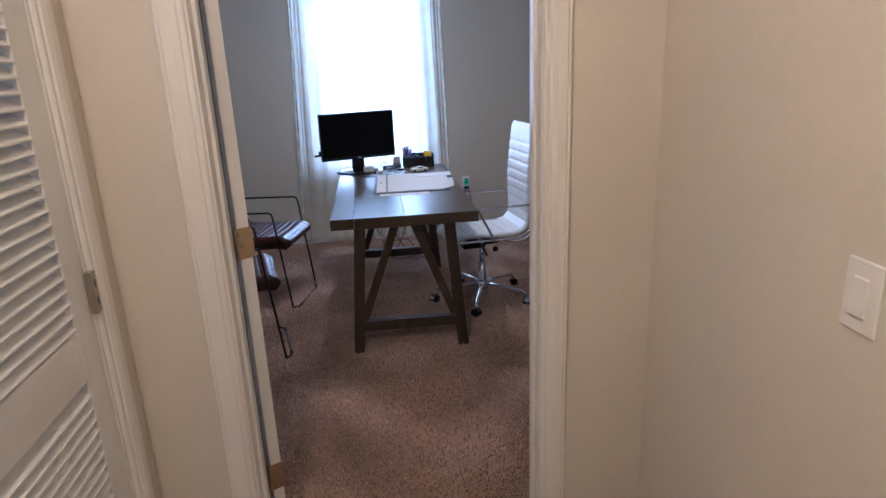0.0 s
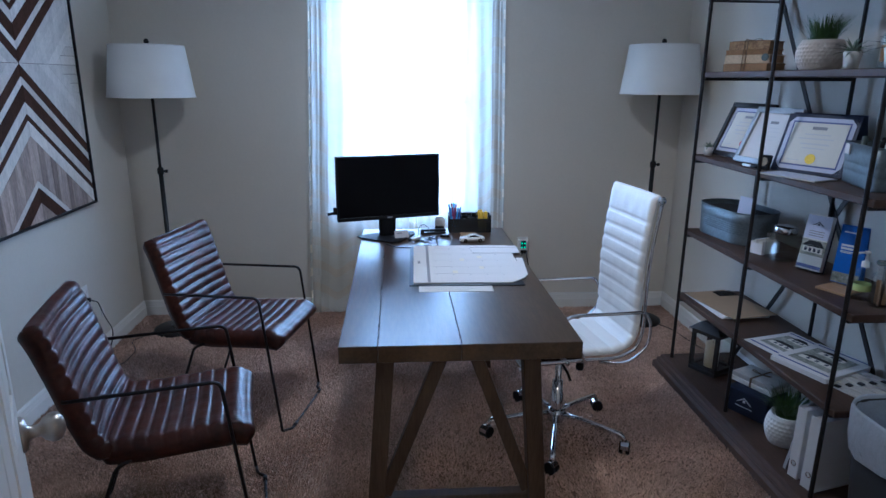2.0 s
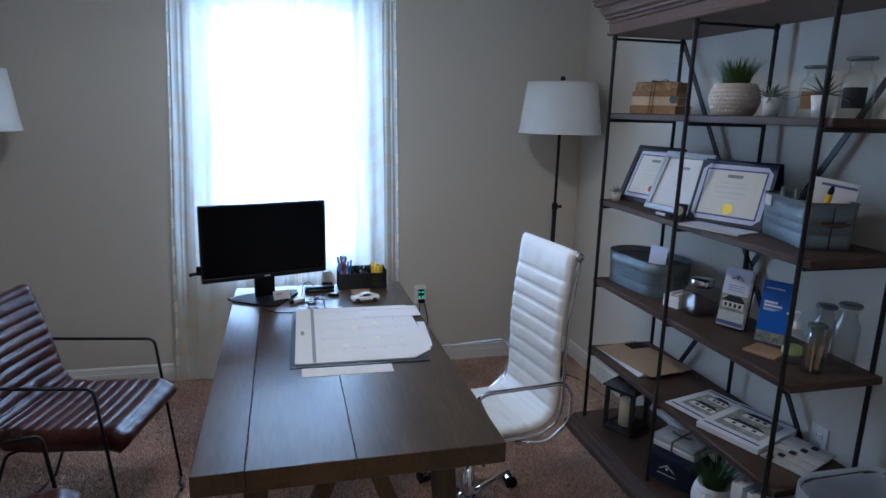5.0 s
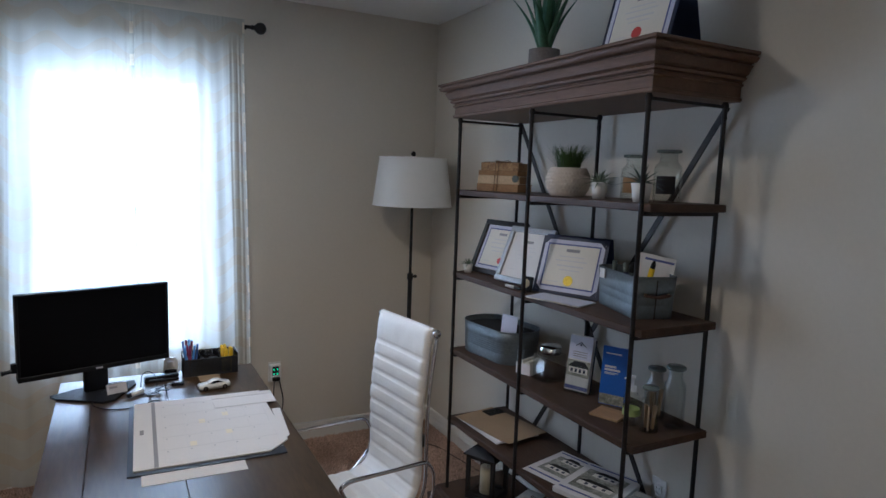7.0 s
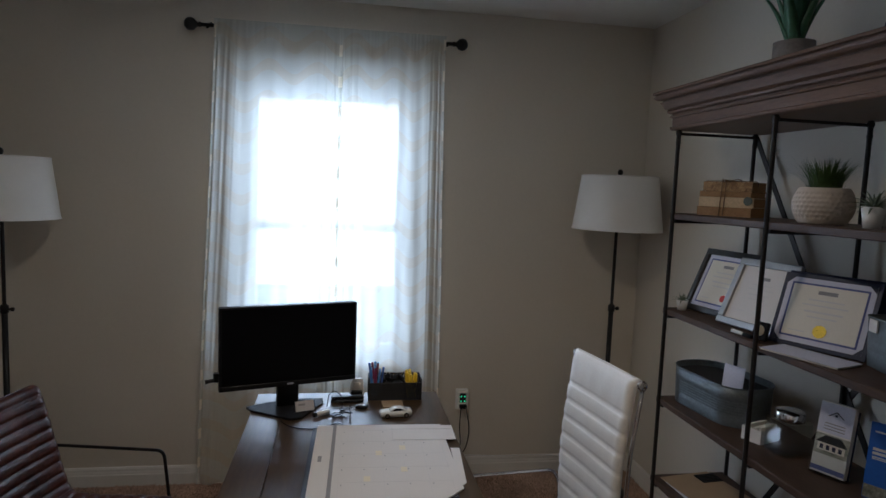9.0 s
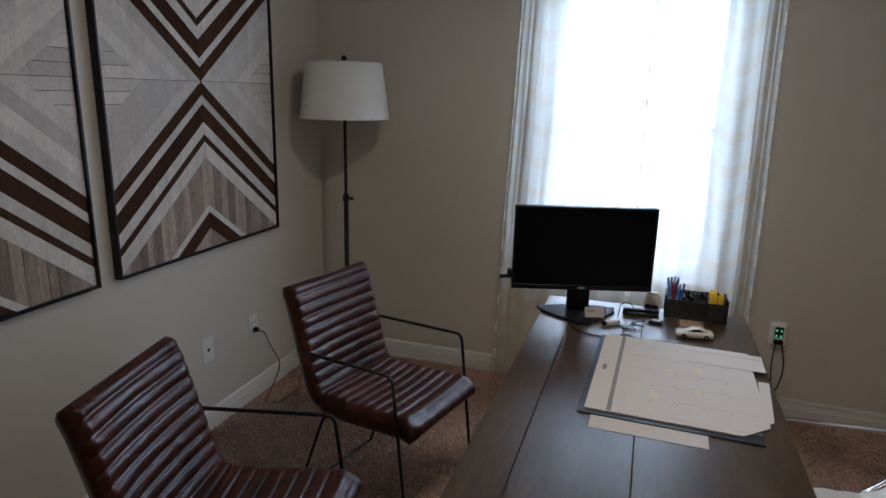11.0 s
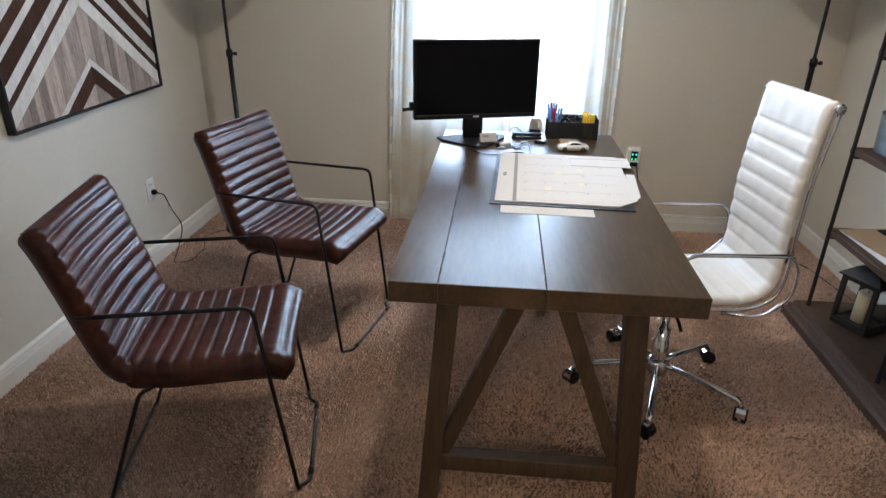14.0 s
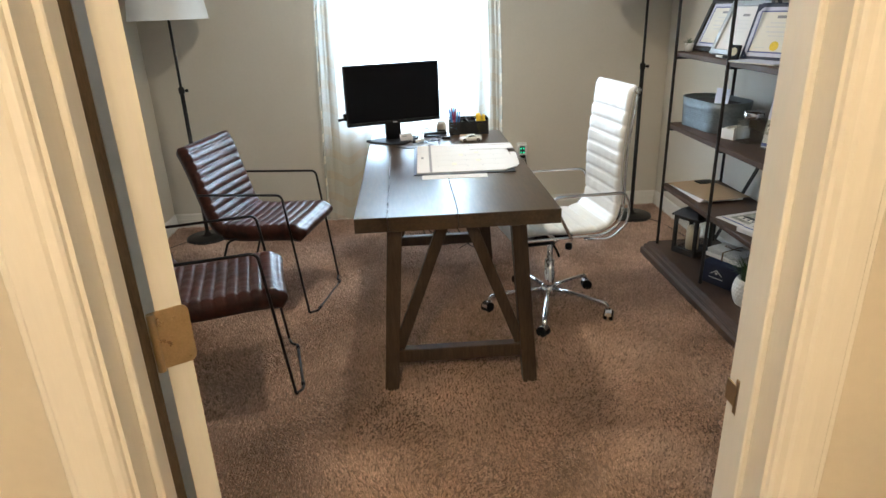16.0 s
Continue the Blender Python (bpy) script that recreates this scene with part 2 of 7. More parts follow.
DESKW = mat("desk_wood", (0.062, 0.039, 0.020), 0.31, spec=0.52, vary=0.42, scale=2.2, scale2=16, stretch=(6, 0.8, 6), bump=0.20, bscale=26, bdist=0.0008, fine=0.5, ramp=(0.34, 0.66), piece=0.10, rvary=0.06, swell=(2.4, 1.6))
WEAR = mat("worn_joint", (0.022, 0.014, 0.008), 0.55, vary=0.4, scale=60)
LEGW = mat("desk_leg_wood", (0.064, 0.042, 0.026), 0.45, spec=0.3, vary=0.35, scale=3.0, scale2=24, stretch=(7, 7, 0.7), bump=0.2, bscale=40, bdist=0.001, piece=0.1)
SHELFW = mat("shelf_wood", (0.070, 0.041, 0.027), 0.5, spec=0.25, vary=0.35, scale=3.0, scale2=26, stretch=(7, 0.7, 7), bump=0.2, bscale=40, bdist=0.001)
CROWNW = mat("crown_wood", (0.135, 0.079, 0.050), 0.5, spec=0.3, vary=0.35, scale=3.0, scale2=26, stretch=(7, 0.7, 7), bump=0.2, bscale=40, bdist=0.001)
IRON = mat("dark_iron", (0.035, 0.031, 0.030), 0.45, 0.7, vary=0.3, scale=20)
BLACK = mat("black_metal", (0.012, 0.012, 0.013), 0.4, 0.3, vary=0.2, scale=20)
PLASTIC = mat("black_plastic", (0.006, 0.006, 0.007), 0.40, spec=0.2, vary=0.1, scale=30)
SCREEN = mat("screen", (0.002, 0.002, 0.003), 0.36, spec=0.1)
LEATHER = mat("oxblood_leather", (0.026, 0.0064, 0.0050), 0.32, spec=0.36, vary=0.6, scale=9, scale2=70, fine=0.45, stretch=(0.6, 1, 0.6), bump=0.45, bscale=85, bdist=0.0015, rvary=0.09, light=(0.085, 0.022, 0.012), swell=(20, 1.5))
WHITEL = mat("white_leather", (0.80, 0.79, 0.77), 0.38, vary=0.03, scale=8, bump=0.2, bscale=160, bdist=0.0008)
CHROME = mat("chrome", (0.72, 0.72, 0.74), 0.12, 1.0, vary=0.05, scale=20)
BRASS = mat("aged_nickel", (0.52, 0.41, 0.26), 0.30, 1.0, vary=0.15, scale=40)
NICKEL = mat("satin_nickel", (0.44, 0.40, 0.35), 0.30, 1.0, vary=0.12, scale=40)
SHADE = mat("lamp_shade_linen", (0.78, 0.77, 0.74), 0.9, vary=0.04, scale=10, scale2=300, bump=0.3, bscale=500, bdist=0.0006, extra={"Transmission Weight": 0.0})
# brown that puts the door rebate's shade into colour
REBSHADE = mat("rebate_shade_brown", (0.115, 0.082, 0.050), 0.7, spec=0.2, vary=0.4, scale=30, scale2=200, stretch=(1, 1, 0.3))
PAPER = mat("paper", (0.75, 0.72, 0.70), 0.8, vary=0.02, scale=12)
INK = mat("grey_ink", (0.30, 0.29, 0.30), 0.8)
WHITEP = mat("white_plastic", (0.82, 0.81, 0.78), 0.35, vary=0.02, scale=20)
VOILE = sheer_mat("voile")
HEM = sheer_mat("doubled_voile", 0.55, 0.42, 0.55)
PANE = glass_mat("window_pane", (0.97, 0.99, 1.0), 0.4)
CLEAR = glass_mat("clear_glass", (0.96, 0.975, 0.97), 0.55)

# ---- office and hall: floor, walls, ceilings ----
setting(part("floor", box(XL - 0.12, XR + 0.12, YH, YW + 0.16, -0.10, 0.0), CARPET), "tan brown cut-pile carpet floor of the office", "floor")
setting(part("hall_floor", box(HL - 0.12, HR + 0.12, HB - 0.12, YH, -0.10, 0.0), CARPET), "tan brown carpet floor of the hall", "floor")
setting(part("ceiling", box(XL - 0.12, XR + 0.12, YD - 0.115, YW + 0.16, ZC, ZC + 0.1), CEIL), "white textured office ceiling", "ceiling")
setting(part("hall_ceiling", box(HL - 0.12, HR + 0.12, HB - 0.12, YH, ZC, ZC + 0.1), CEIL), "white hall ceiling", "ceiling")


def holed(x0, x1, z0, z1, hx0, hx1, hz0, hz1, y0, y1):
    """A wall along x with one hole through it."""
    bm = bmesh.new()
    if hz0 > z0:
        box(hx0, hx1, y0, y1, z0, hz0, bm=bm)
    box(hx0, hx1, y0, y1, hz1, z1, bm=bm)
    box(x0, hx0, y0, y1, z0, z1, bm=bm)
    box(hx1, x1, y0, y1, z0, z1, bm=bm)
    return bm


setting(part("wall_north", holed(XL - 0.12, XR + 0.12, 0, ZC, WL, WR, WB, WT, YW, YW + 0.16), PAINT), "beige painted wall with the window in it", "wall")
setting(part("wall_west", box(XL - 0.12, XL, YD, YW, 0, ZC), PAINT), "beige painted wall behind the leather chairs", "wall")
setting(part("wall_east", box(XR, XR + 0.12, YD, YW, 0, ZC), PAINT), "beige painted wall behind the open shelf", "wall")
setting(part("wall_south", holed(XL - 0.12, XR + 0.12, 0, ZC, DL - 0.02, DR + 0.02, 0, DH + 0.02, YH, YD), PAINT), "beige painted wall with the doorway", "wall")
setting(part("wall_return", box(XR - 0.10, XR + 0.001, YD, 2.655, 0, ZC), PAINT), "beige painted wall return beside the doorway", "wall")
CD0, CD1, CDH = 0.635, 1.427, 2.03     # closet door opening along y
setting(part("hall_wall_east", box(HR, HR + 0.12, HB, YH, 0, ZC), PAINT), "beige painted hall wall with a light switch", "wall")
_bm = box(HL - 0.12, HL, HB, CD0, 0, ZC)
box(HL - 0.12, HL, CD1, YH, 0, ZC, bm=_bm)
box(HL - 0.12, HL, CD0, CD1, CDH, ZC, bm=_bm)
setting(part("hall_wall_west", _bm, PAINT), "beige painted hall wall with the closet door", "wall")
setting(part("hall_wall_south", box(HL - 0.12, HR + 0.12, HB - 0.12, HB, 0, ZC), PAINT), "plain beige end wall of the hall", "wall")


def board(length, m, h=0.105, t=0.015):
    """A moulded baseboard along +x from the origin, its back at y=0, its face towards -y."""
    prof = [(0, 0), (-t, 0), (-t, h - 0.042), (-t + 0.003, h - 0.036), (-t + 0.003, h - 0.030), (-t + 0.0055, h - 0.020), (-t + 0.0055, h - 0.012), (-0.004, h - 0.002), (0, h)]
    bm = bmesh.new()
    a = [bm.verts.new(m @ Vector((0, y, z))) for y, z in prof]
    b = [bm.verts.new(m @ Vector((length, y, z))) for y, z in prof]
    for i in range(len(a)):
        j = (i + 1) % len(a)
        bm.faces.new((a[i], a[j], b[j], b[i]))
    bm.faces.new(a[::-1])
    bm.faces.new(b)
    return setting(part("baseboard", bm, TRIM), "white moulded baseboard", "baseboard")


board(XR - XL, pose(XL, YW, 0))
board(YW - YD, pose(XL, YD, 0, 0, 0, 90))
board(YW - 2.655, pose(XR, YW, 0, 0, 0, -90))
board(2.655 - YD, pose(XR - 0.10, 2.655, 0, 0, 0, -90))
board(DL - 0.078 - XL, pose(DL - 0.078, YD, 0, 0, 0, 180))
board(XR - DR - 0.078, pose(XR, YD, 0, 0, 0, 180))
board(YH - HB, pose(HR, YH, 0, 0, 0, -90))

# door lining, stops and casings
JT = 0.02
_bm = box(DL - JT, DL, YH, YD, 0, DH)
box(DR, DR + JT, YH, YD, 0, DH, bm=_bm)
box(DL - JT, DR + JT, YH, YD, DH, DH + JT, bm=_bm)
setting(part("door_jamb", _bm, TRIM), "white painted door lining", "door frame")
_bm = box(DL, DL + 0.011, YH + 0.038, YH + 0.072, 0, DH, 0.002)
box(DR - 0.011, DR, YH + 0.038, YH + 0.072, 0, DH, 0.002, bm=_bm)
box(DL + 0.011, DR - 0.011, YH + 0.038, YH + 0.072, DH - 0.011, DH, 0.002, bm=_bm)
setting(part("door_stop", _bm, TRIM), "white painted door stop", "door frame")
# added thin strip: the shade behind the door stop, given as brown colour
setting(part("door_seal", box(DL + 0.0002, DL + 0.0040, YH + 0.0725, YD - 0.001, 0, DH - 0.012, 0.001), REBSHADE), "dark brown strip painting the shade in the door rebate", "door frame")
CASE = [(0.0, 0.0), (0.0, 0.007), (0.004, 0.0105), (0.014, 0.0105), (0.018, 0.0145), (0.034, 0.0180), (0.056, 0.0180), (0.060, 0.0150), (0.066, 0.0150), (0.070, 0.0110), (0.070, 0.0)]   # across, proud


def casing(x_in, out, y_face, proud, z1):
    """An upright door casing; out: +1 or -1 along x away from the opening; proud: +1 or -1 along y."""
    bm = bmesh.new()
    lo = [bm.verts.new((x_in + out * a, y_face + proud * p, 0)) for a, p in CASE]
    hi = [bm.verts.new((x_in + out * a, y_face + proud * p, z1 + a)) for a, p in CASE]
    n = len(lo)
    for i in range(n):
        j = (i + 1) % n
        bm.faces.new((lo[i], lo[j], hi[j], hi[i]))
    bm.faces.new(lo)
    bm.faces.new(hi)
    return bm


def head_casing(xa, xb, y_face, proud, z1):
    bm = bmesh.new()
    lo = [bm.verts.new((xa - a, y_face + proud * p, z1 + a)) for a, p in CASE]
    hi = [bm.verts.new((xb + a, y_face + proud * p, z1 + a)) for a, p in CASE]
    n = len(lo)
    for i in range(n):
        j = (i + 1) % n
        bm.faces.new((lo[i], lo[j], hi[j], hi[i]))
    return bm


for yf, pr in ((YH, -1), (YD, 1)):
    for xi, o in ((DL - 0.006, -1), (DR + 0.006, 1)):
        setting(part("door_casing", casing(xi, o, yf, pr, DH + 0.006), TRIM), "white moulded door casing", "trim")
    setting(part("door_casing", head_casing(DL - 0.006, DR + 0.006, yf, pr, DH + 0.006), TRIM), "white moulded head casing", "trim")

# office door, swung wide open into the room
PIN = Vector((DL + 0.006, YD + 0.009, 0))
door = setting(new("door_1"), "white panelled door standing wide open", "door")
door.matrix_basis = Matrix.Translation(PIN) @ pose(0, 0, 0, 0, 0, 121.5)
door["category"] = "door"
X0, X1, F0, F1, DZ0, DZ1 = 0.006, 0.798, -0.043, -0.008, 0.018, 2.035


def panel_door():
    """Slab with six sunk panels on both faces."""
    bm = box(X0, X1, F0 + 0.006, F1 - 0.006, DZ0, DZ1)
    cols = ((X0, X0 + 0.115), (X0 + 0.336, X0 + 0.431), (X1 - 0.115, X1))
    rows = ((DZ0, DZ0 + 0.24), (DZ0 + 0.80, DZ0 + 1.0), (DZ0 + 1.60, DZ0 + 1.71), (DZ1 - 0.12, DZ1))
    for fa, fb in ((F0, F0 + 0.006), (F1 - 0.006, F1)):
        for a, b in cols:
            box(a, b, fa, fb, DZ0, DZ1, bm=bm)
        for a, b in rows:
            for c, d in ((cols[0][1], cols[1][0]), (cols[1][1], cols[2][0])):
                box(c, d, fa, fb, a, b, bm=bm)
        for (ra, rb), (rc, rd) in zip(rows, rows[1:]):
            for c, d in ((cols[0][1], cols[1][0]), (cols[1][1], cols[2][0])):
                mid = 0.001 if fa == F0 else -0.001
                box(c + 0.035, d - 0.035, fa + mid, fb + mid, rb + 0.035, rc - 0.035, 0.004, bm=bm)
    return bm


part("slab", panel_door(), DOORP, door)


def knob(parent, x, y, z, s):
    prof = [(0.0, 0.0), (0.033, 0.0), (0.033, 0.004), (0.028, 0.009), (0.014, 0.012), (0.011, 0.022), (0.012, 0.030), (0.020, 0.036), (0.0265, 0.046), (0.0275, 0.054), (0.024, 0.063), (0.014, 0.069), (0.0, 0.071)]
    part("door_knob", lathe(prof, 24), NICKEL, parent, "satin nickel round door knob", True, pose(x, y, z, -90 if s > 0 else 90))


knob(door, X1 - 0.065, F1, 0.915, 1)
knob(door, X1 - 0.065, F0, 0.915, -1)


def hinge_leaf(parent, z, m=None):
    """A round-cornered leaf on the door's edge."""
    out = []
    for cx, cz, a0 in ((F1 - 0.016 - 0.016, 0.029, 90), (F1 - 0.032, -0.029, 180)):
        out += [(cx + 0.010 * math.cos(radians(a0 + k * 22.5)), cz + 0.010 * math.sin(radians(a0 + k * 22.5)) + (0.0055 if cz > 0 else -0.0055)) for k in range(5)]
    out += [(F1 + 0.004, -0.0445), (F1 + 0.004, 0.0445)]
    bm = bmesh.new()
    a = [bm.verts.new((X0 - 0.0022, y, z + zz)) for y, zz in out]
    b = [bm.verts.new((X0 + 0.0005, y, z + zz)) for y, zz in out]
    for i in range(len(a)):
        j = (i + 1) % len(a)
        bm.faces.new((a[i], a[j], b[j], b[i]))
    bm.faces.new(a)
    bm.faces.new(b[::-1])
    tube([(0, 0, z - 0.0445), (0, 0, z + 0.0445)], 0.0058, 10, bm)
    for dy, dz in ((-0.020, 0.028), (-0.012, 0.0), (-0.020, -0.028)):
        lathe([(0.0035, 0.0), (0.0035, 0.0008), (0.0, 0.0003)], 10, bm, Matrix.Translation((X0 - 0.0021, F1 + dy, z + dz)) @ pose(0, 0, 0, 0, -90, 0))
    part("hinge", bm, BRASS, parent, "brass-coloured butt hinge with round corners")


for hz in (0.28, 1.045, 1.82):
    hinge_leaf(door, hz)
    bm = box(DL - 0.0002, DL + 0.0022, YD - 0.036, YD + 0.004, hz - 0.0445, hz + 0.0445, 0.0009)
    for dz in (-0.028, 0.0, 0.028):
        lathe([(0.0035, 0.0), (0.0035, 0.0008), (0.0, 0.0003)], 10, bm, Matrix.Translation((DL + 0.002, YD - 0.022, hz + dz)) @ pose(0, 0, 0, 0, 90, 0))
    setting(part("jamb_hinge", bm, BRASS), "brass-coloured hinge leaf on the door lining", "hinge")
bm = box(DR - 0.0022, DR + 0.0002, YD - 0.052, YD - 0.020, 0.915 - 0.029, 0.915 + 0.029, 0.0008)
box(DR - 0.003, DR + 0.0, YD - 0.024, YD + 0.003, 0.915 - 0.018, 0.915 + 0.018, 0.0008, bm=bm)
setting(part("strike_plate", bm, BRASS), "bronze strike plate on the door lining", "strike plate")

# ---- window ----
win = setting(new("window_1"), "white single-hung window filled with bright daylight", "window")
VIN = mat("window_vinyl", (0.82, 0.82, 0.80), 0.4, vary=0.02, scale=10)
WY = YW + 0.085
_bm = box(WL, WL + 0.05, WY, WY + 0.06, WB, WT, 0.003)
box(WR - 0.05, WR, WY, WY + 0.06, WB, WT, 0.003, bm=_bm)
box(WL + 0.05, WR - 0.05, WY, WY + 0.06, WT - 0.055, WT, 0.003, bm=_bm)
box(WL + 0.05, WR - 0.05, WY, WY + 0.06, WB, WB + 0.05, 0.003, bm=_bm)
part("window_frame", _bm, VIN, win)
for za, zb, yo in ((WB + 0.05, 1.42, 0.005), (1.40, WT - 0.055, 0.032)):
    bm = box(WL + 0.05, WL + 0.085, WY + yo, WY + yo + 0.026, za, zb, 0.002)
    box(WR - 0.085, WR - 0.05, WY + yo, WY + yo + 0.026, za, zb, 0.002, bm=bm)
    box(WL + 0.085, WR - 0.085, WY + yo, WY + yo + 0.026, zb - 0.035, zb, 0.002, bm=bm)
    box(WL + 0.085, WR - 0.085, WY + yo, WY + yo + 0.026, za, za + 0.035, 0.002, bm=bm)
    sash = part("sash", bm, VIN, win)
    p = part("pane", box(WL + 0.083, WR - 0.083, WY + yo + 0.010, WY + yo + 0.014, za + 0.033, zb - 0.033), PANE, sash)
    p.visible_shadow = False
part("window_sill", box(WL - 0.03, WR + 0.03, YW - 0.03, WY, WB - 0.022, WB + 0.002, 0.004), TRIM, win)
GROUND = mat("outside_grass", (0.10, 0.12, 0.06), 0.95, vary=0.3, scale=3)
setting(part("ground", box(-40, 40, YW + 0.17, 90, -0.5, -0.3), GROUND), "lawn and street outside the window", "ground")
bd = setting(part("backdrop", box(-9, 9, 14.0, 14.1, -0.3, 9.0), glow_mat("overcast_glow", (0.93, 0.97, 1.0), 2.5)), "bright overcast distance beyond the window", "backdrop")

# ---- desk ----
KX0, KX1, KY0, KY1, KZ, KT = -0.198, 0.547, 3.002, 4.52, 0.768, 0.055
desk = thing("desk", pose((KX0 + KX1) / 2, (KY0 + KY1) / 2, 0), "dark brown plank-top trestle desk with worn wood grain", "desk")
HW, HL2 = (KX1 - KX0) / 2, (KY1 - KY0) / 2
_edges = [-HW, -HW + 0.118, -HW + 0.372, HW]
for a, b in zip(_edges, _edges[1:]):
    gap = 0.0005
    bm = box(a + (gap if a > -HW else 0), b - (gap if b < HW else 0), -HL2, HL2, KZ - KT, KZ, 0.0016)
    part("plank", bm, DESKW, desk)
_g = random.Random(8)
for xj in _edges[1:3]:
    for _ in range(9):
        yj, ln, w = _g.uniform(-HL2 + 0.02, HL2 - 0.05), _g.uniform(0.02, 0.11), _g.uniform(0.0012, 0.0030)
        xo = xj + _g.uniform(-0.002, 0.002)
        part("joint_wear", plate([(xo - w, yj), (xo + w * 0.4, yj + ln * 0.3), (xo + w, yj + ln * 0.55), (xo + w * 0.2, yj + ln), (xo - w * 0.7, yj + ln * 0.6)], KZ - 0.001, KZ + 0.0005), WEAR, desk)
UZ = KZ - KT
for s in (-1, 1):
    yy = s * (HL2 - 0.105)
    fy = s * (HL2 - 0.095)
    for q in (-1, 1):
        part("leg", beam((q * 0.285, fy, 0), (q * 0.232, yy, UZ), 0.056, 0.056), LEGW, desk)
        part("brace", beam((q * 0.243, yy, 0.185), (q * 0.045, yy, UZ - 0.001), 0.042, 0.034), LEGW, desk)
    part("stretcher", box(-0.250, 0.250, yy - 0.021, yy + 0.021, 0.118, 0.176, 0.003), LEGW, desk)
    part("top_rail", box(-0.250, 0.250, yy - 0.024, yy + 0.024, UZ - 0.024, UZ - 0.001, 0.002), LEGW, desk)

# ---- leather armchairs ----


def sling(profile, half, n_across, thick, ribs, rib_depth, crown=0.0, side_round=0.018, border=0.0, arch=0.0, sharp=0.5, plain=0):
    """A ribbed cushion: a side profile of (x, z), from front to top, run across y with scalloped channels on its upper face."""
    pts = [Vector((x, 0, z)) for x, z in profile]
    seg = [0.0]
    for a, b in zip(pts, pts[1:]):
        seg.append(seg[-1] + (b - a).length)
    total = seg[-1]
    n = ribs * 8

    def at(s):
        for i in range(len(seg) - 1):
            if s <= seg[i + 1] or i == len(seg) - 2:
                t = (s - seg[i]) / (seg[i + 1] - seg[i])
                return pts[i].lerp(pts[i + 1], t)

    centre = [at(total * i / n) for i in range(n + 1)]
    for _ in range(14):
        centre = [centre[0]] + [(a + 2 * b + c) / 4 for a, b, c in zip(centre, centre[1:], centre[2:])] + [centre[-1]]
    bm = bmesh.new()
    cols = []
    for i, p in enumerate(centre):
        d = (centre[min(i + 1, n)] - centre[max(i - 1, 0)]).normalized()
        nrm = Vector((d.z, 0, -d.x))
        q = i / n * ribs
        ph = (q - ribs + plain) / plain if plain and q > ribs - plain else q % 1.0
        lift = rib_depth * (max(0.0, math.sin(math.pi * ph)) ** sharp - 1.0)
        end = min(i, n - i) / 5.0
        puff = 1.0 if end >= 1 else math.sqrt(max(0.0, 1 - (1 - end) ** 2))
        top, bot = [], []
        for k in range(n_across + 1):
            v = -1 + 2 * k / n_across
            edge = (1 - abs(v)) * half / side_round
            rnd = 1.0 if edge >= 1 else math.sqrt(max(0.0, 1 - (1 - edge) ** 2))
            fade = 1.0 if not border else max(0.0, min(1.0, (1 - abs(v)) * half / border))
            wob = 0.0024 * noise.noise(Vector((i * 0.09, v * 6.1, ribs)))
            t = thick * 0.5 * puff * rnd
            up = p + nrm * (t + (lift * fade + wob) * rnd * puff + crown * (1 - v * v))
            dn = p - nrm * (t - arch * (1 - v * v) * puff)
            up.y = dn.y = v * half
            top.append(bm.verts.new(up))
            bot.append(bm.verts.new(dn))
        cols.append((top, bot))
    for (ta, ba), (tb, bb) in zip(cols, cols[1:]):
        for k in range(n_across):
            bm.faces.new((ta[k], ta[k + 1], tb[k + 1], tb[k]))
            bm.faces.new((ba[k], bb[k], bb[k + 1], ba[k + 1]))
        bm.faces.new((ta[0], tb[0], bb[0], ba[0]))
        bm.faces.new((ta[-1], ba[-1], bb[-1], tb[-1]))
    for t, b in (cols[0], cols[-1]):
        for k in range(n_across):
            bm.faces.new((t[k], b[k], b[k + 1], t[k + 1]))
    bmesh.ops.remove_doubles(bm, verts=bm.verts, dist=0.00005)
    return bm


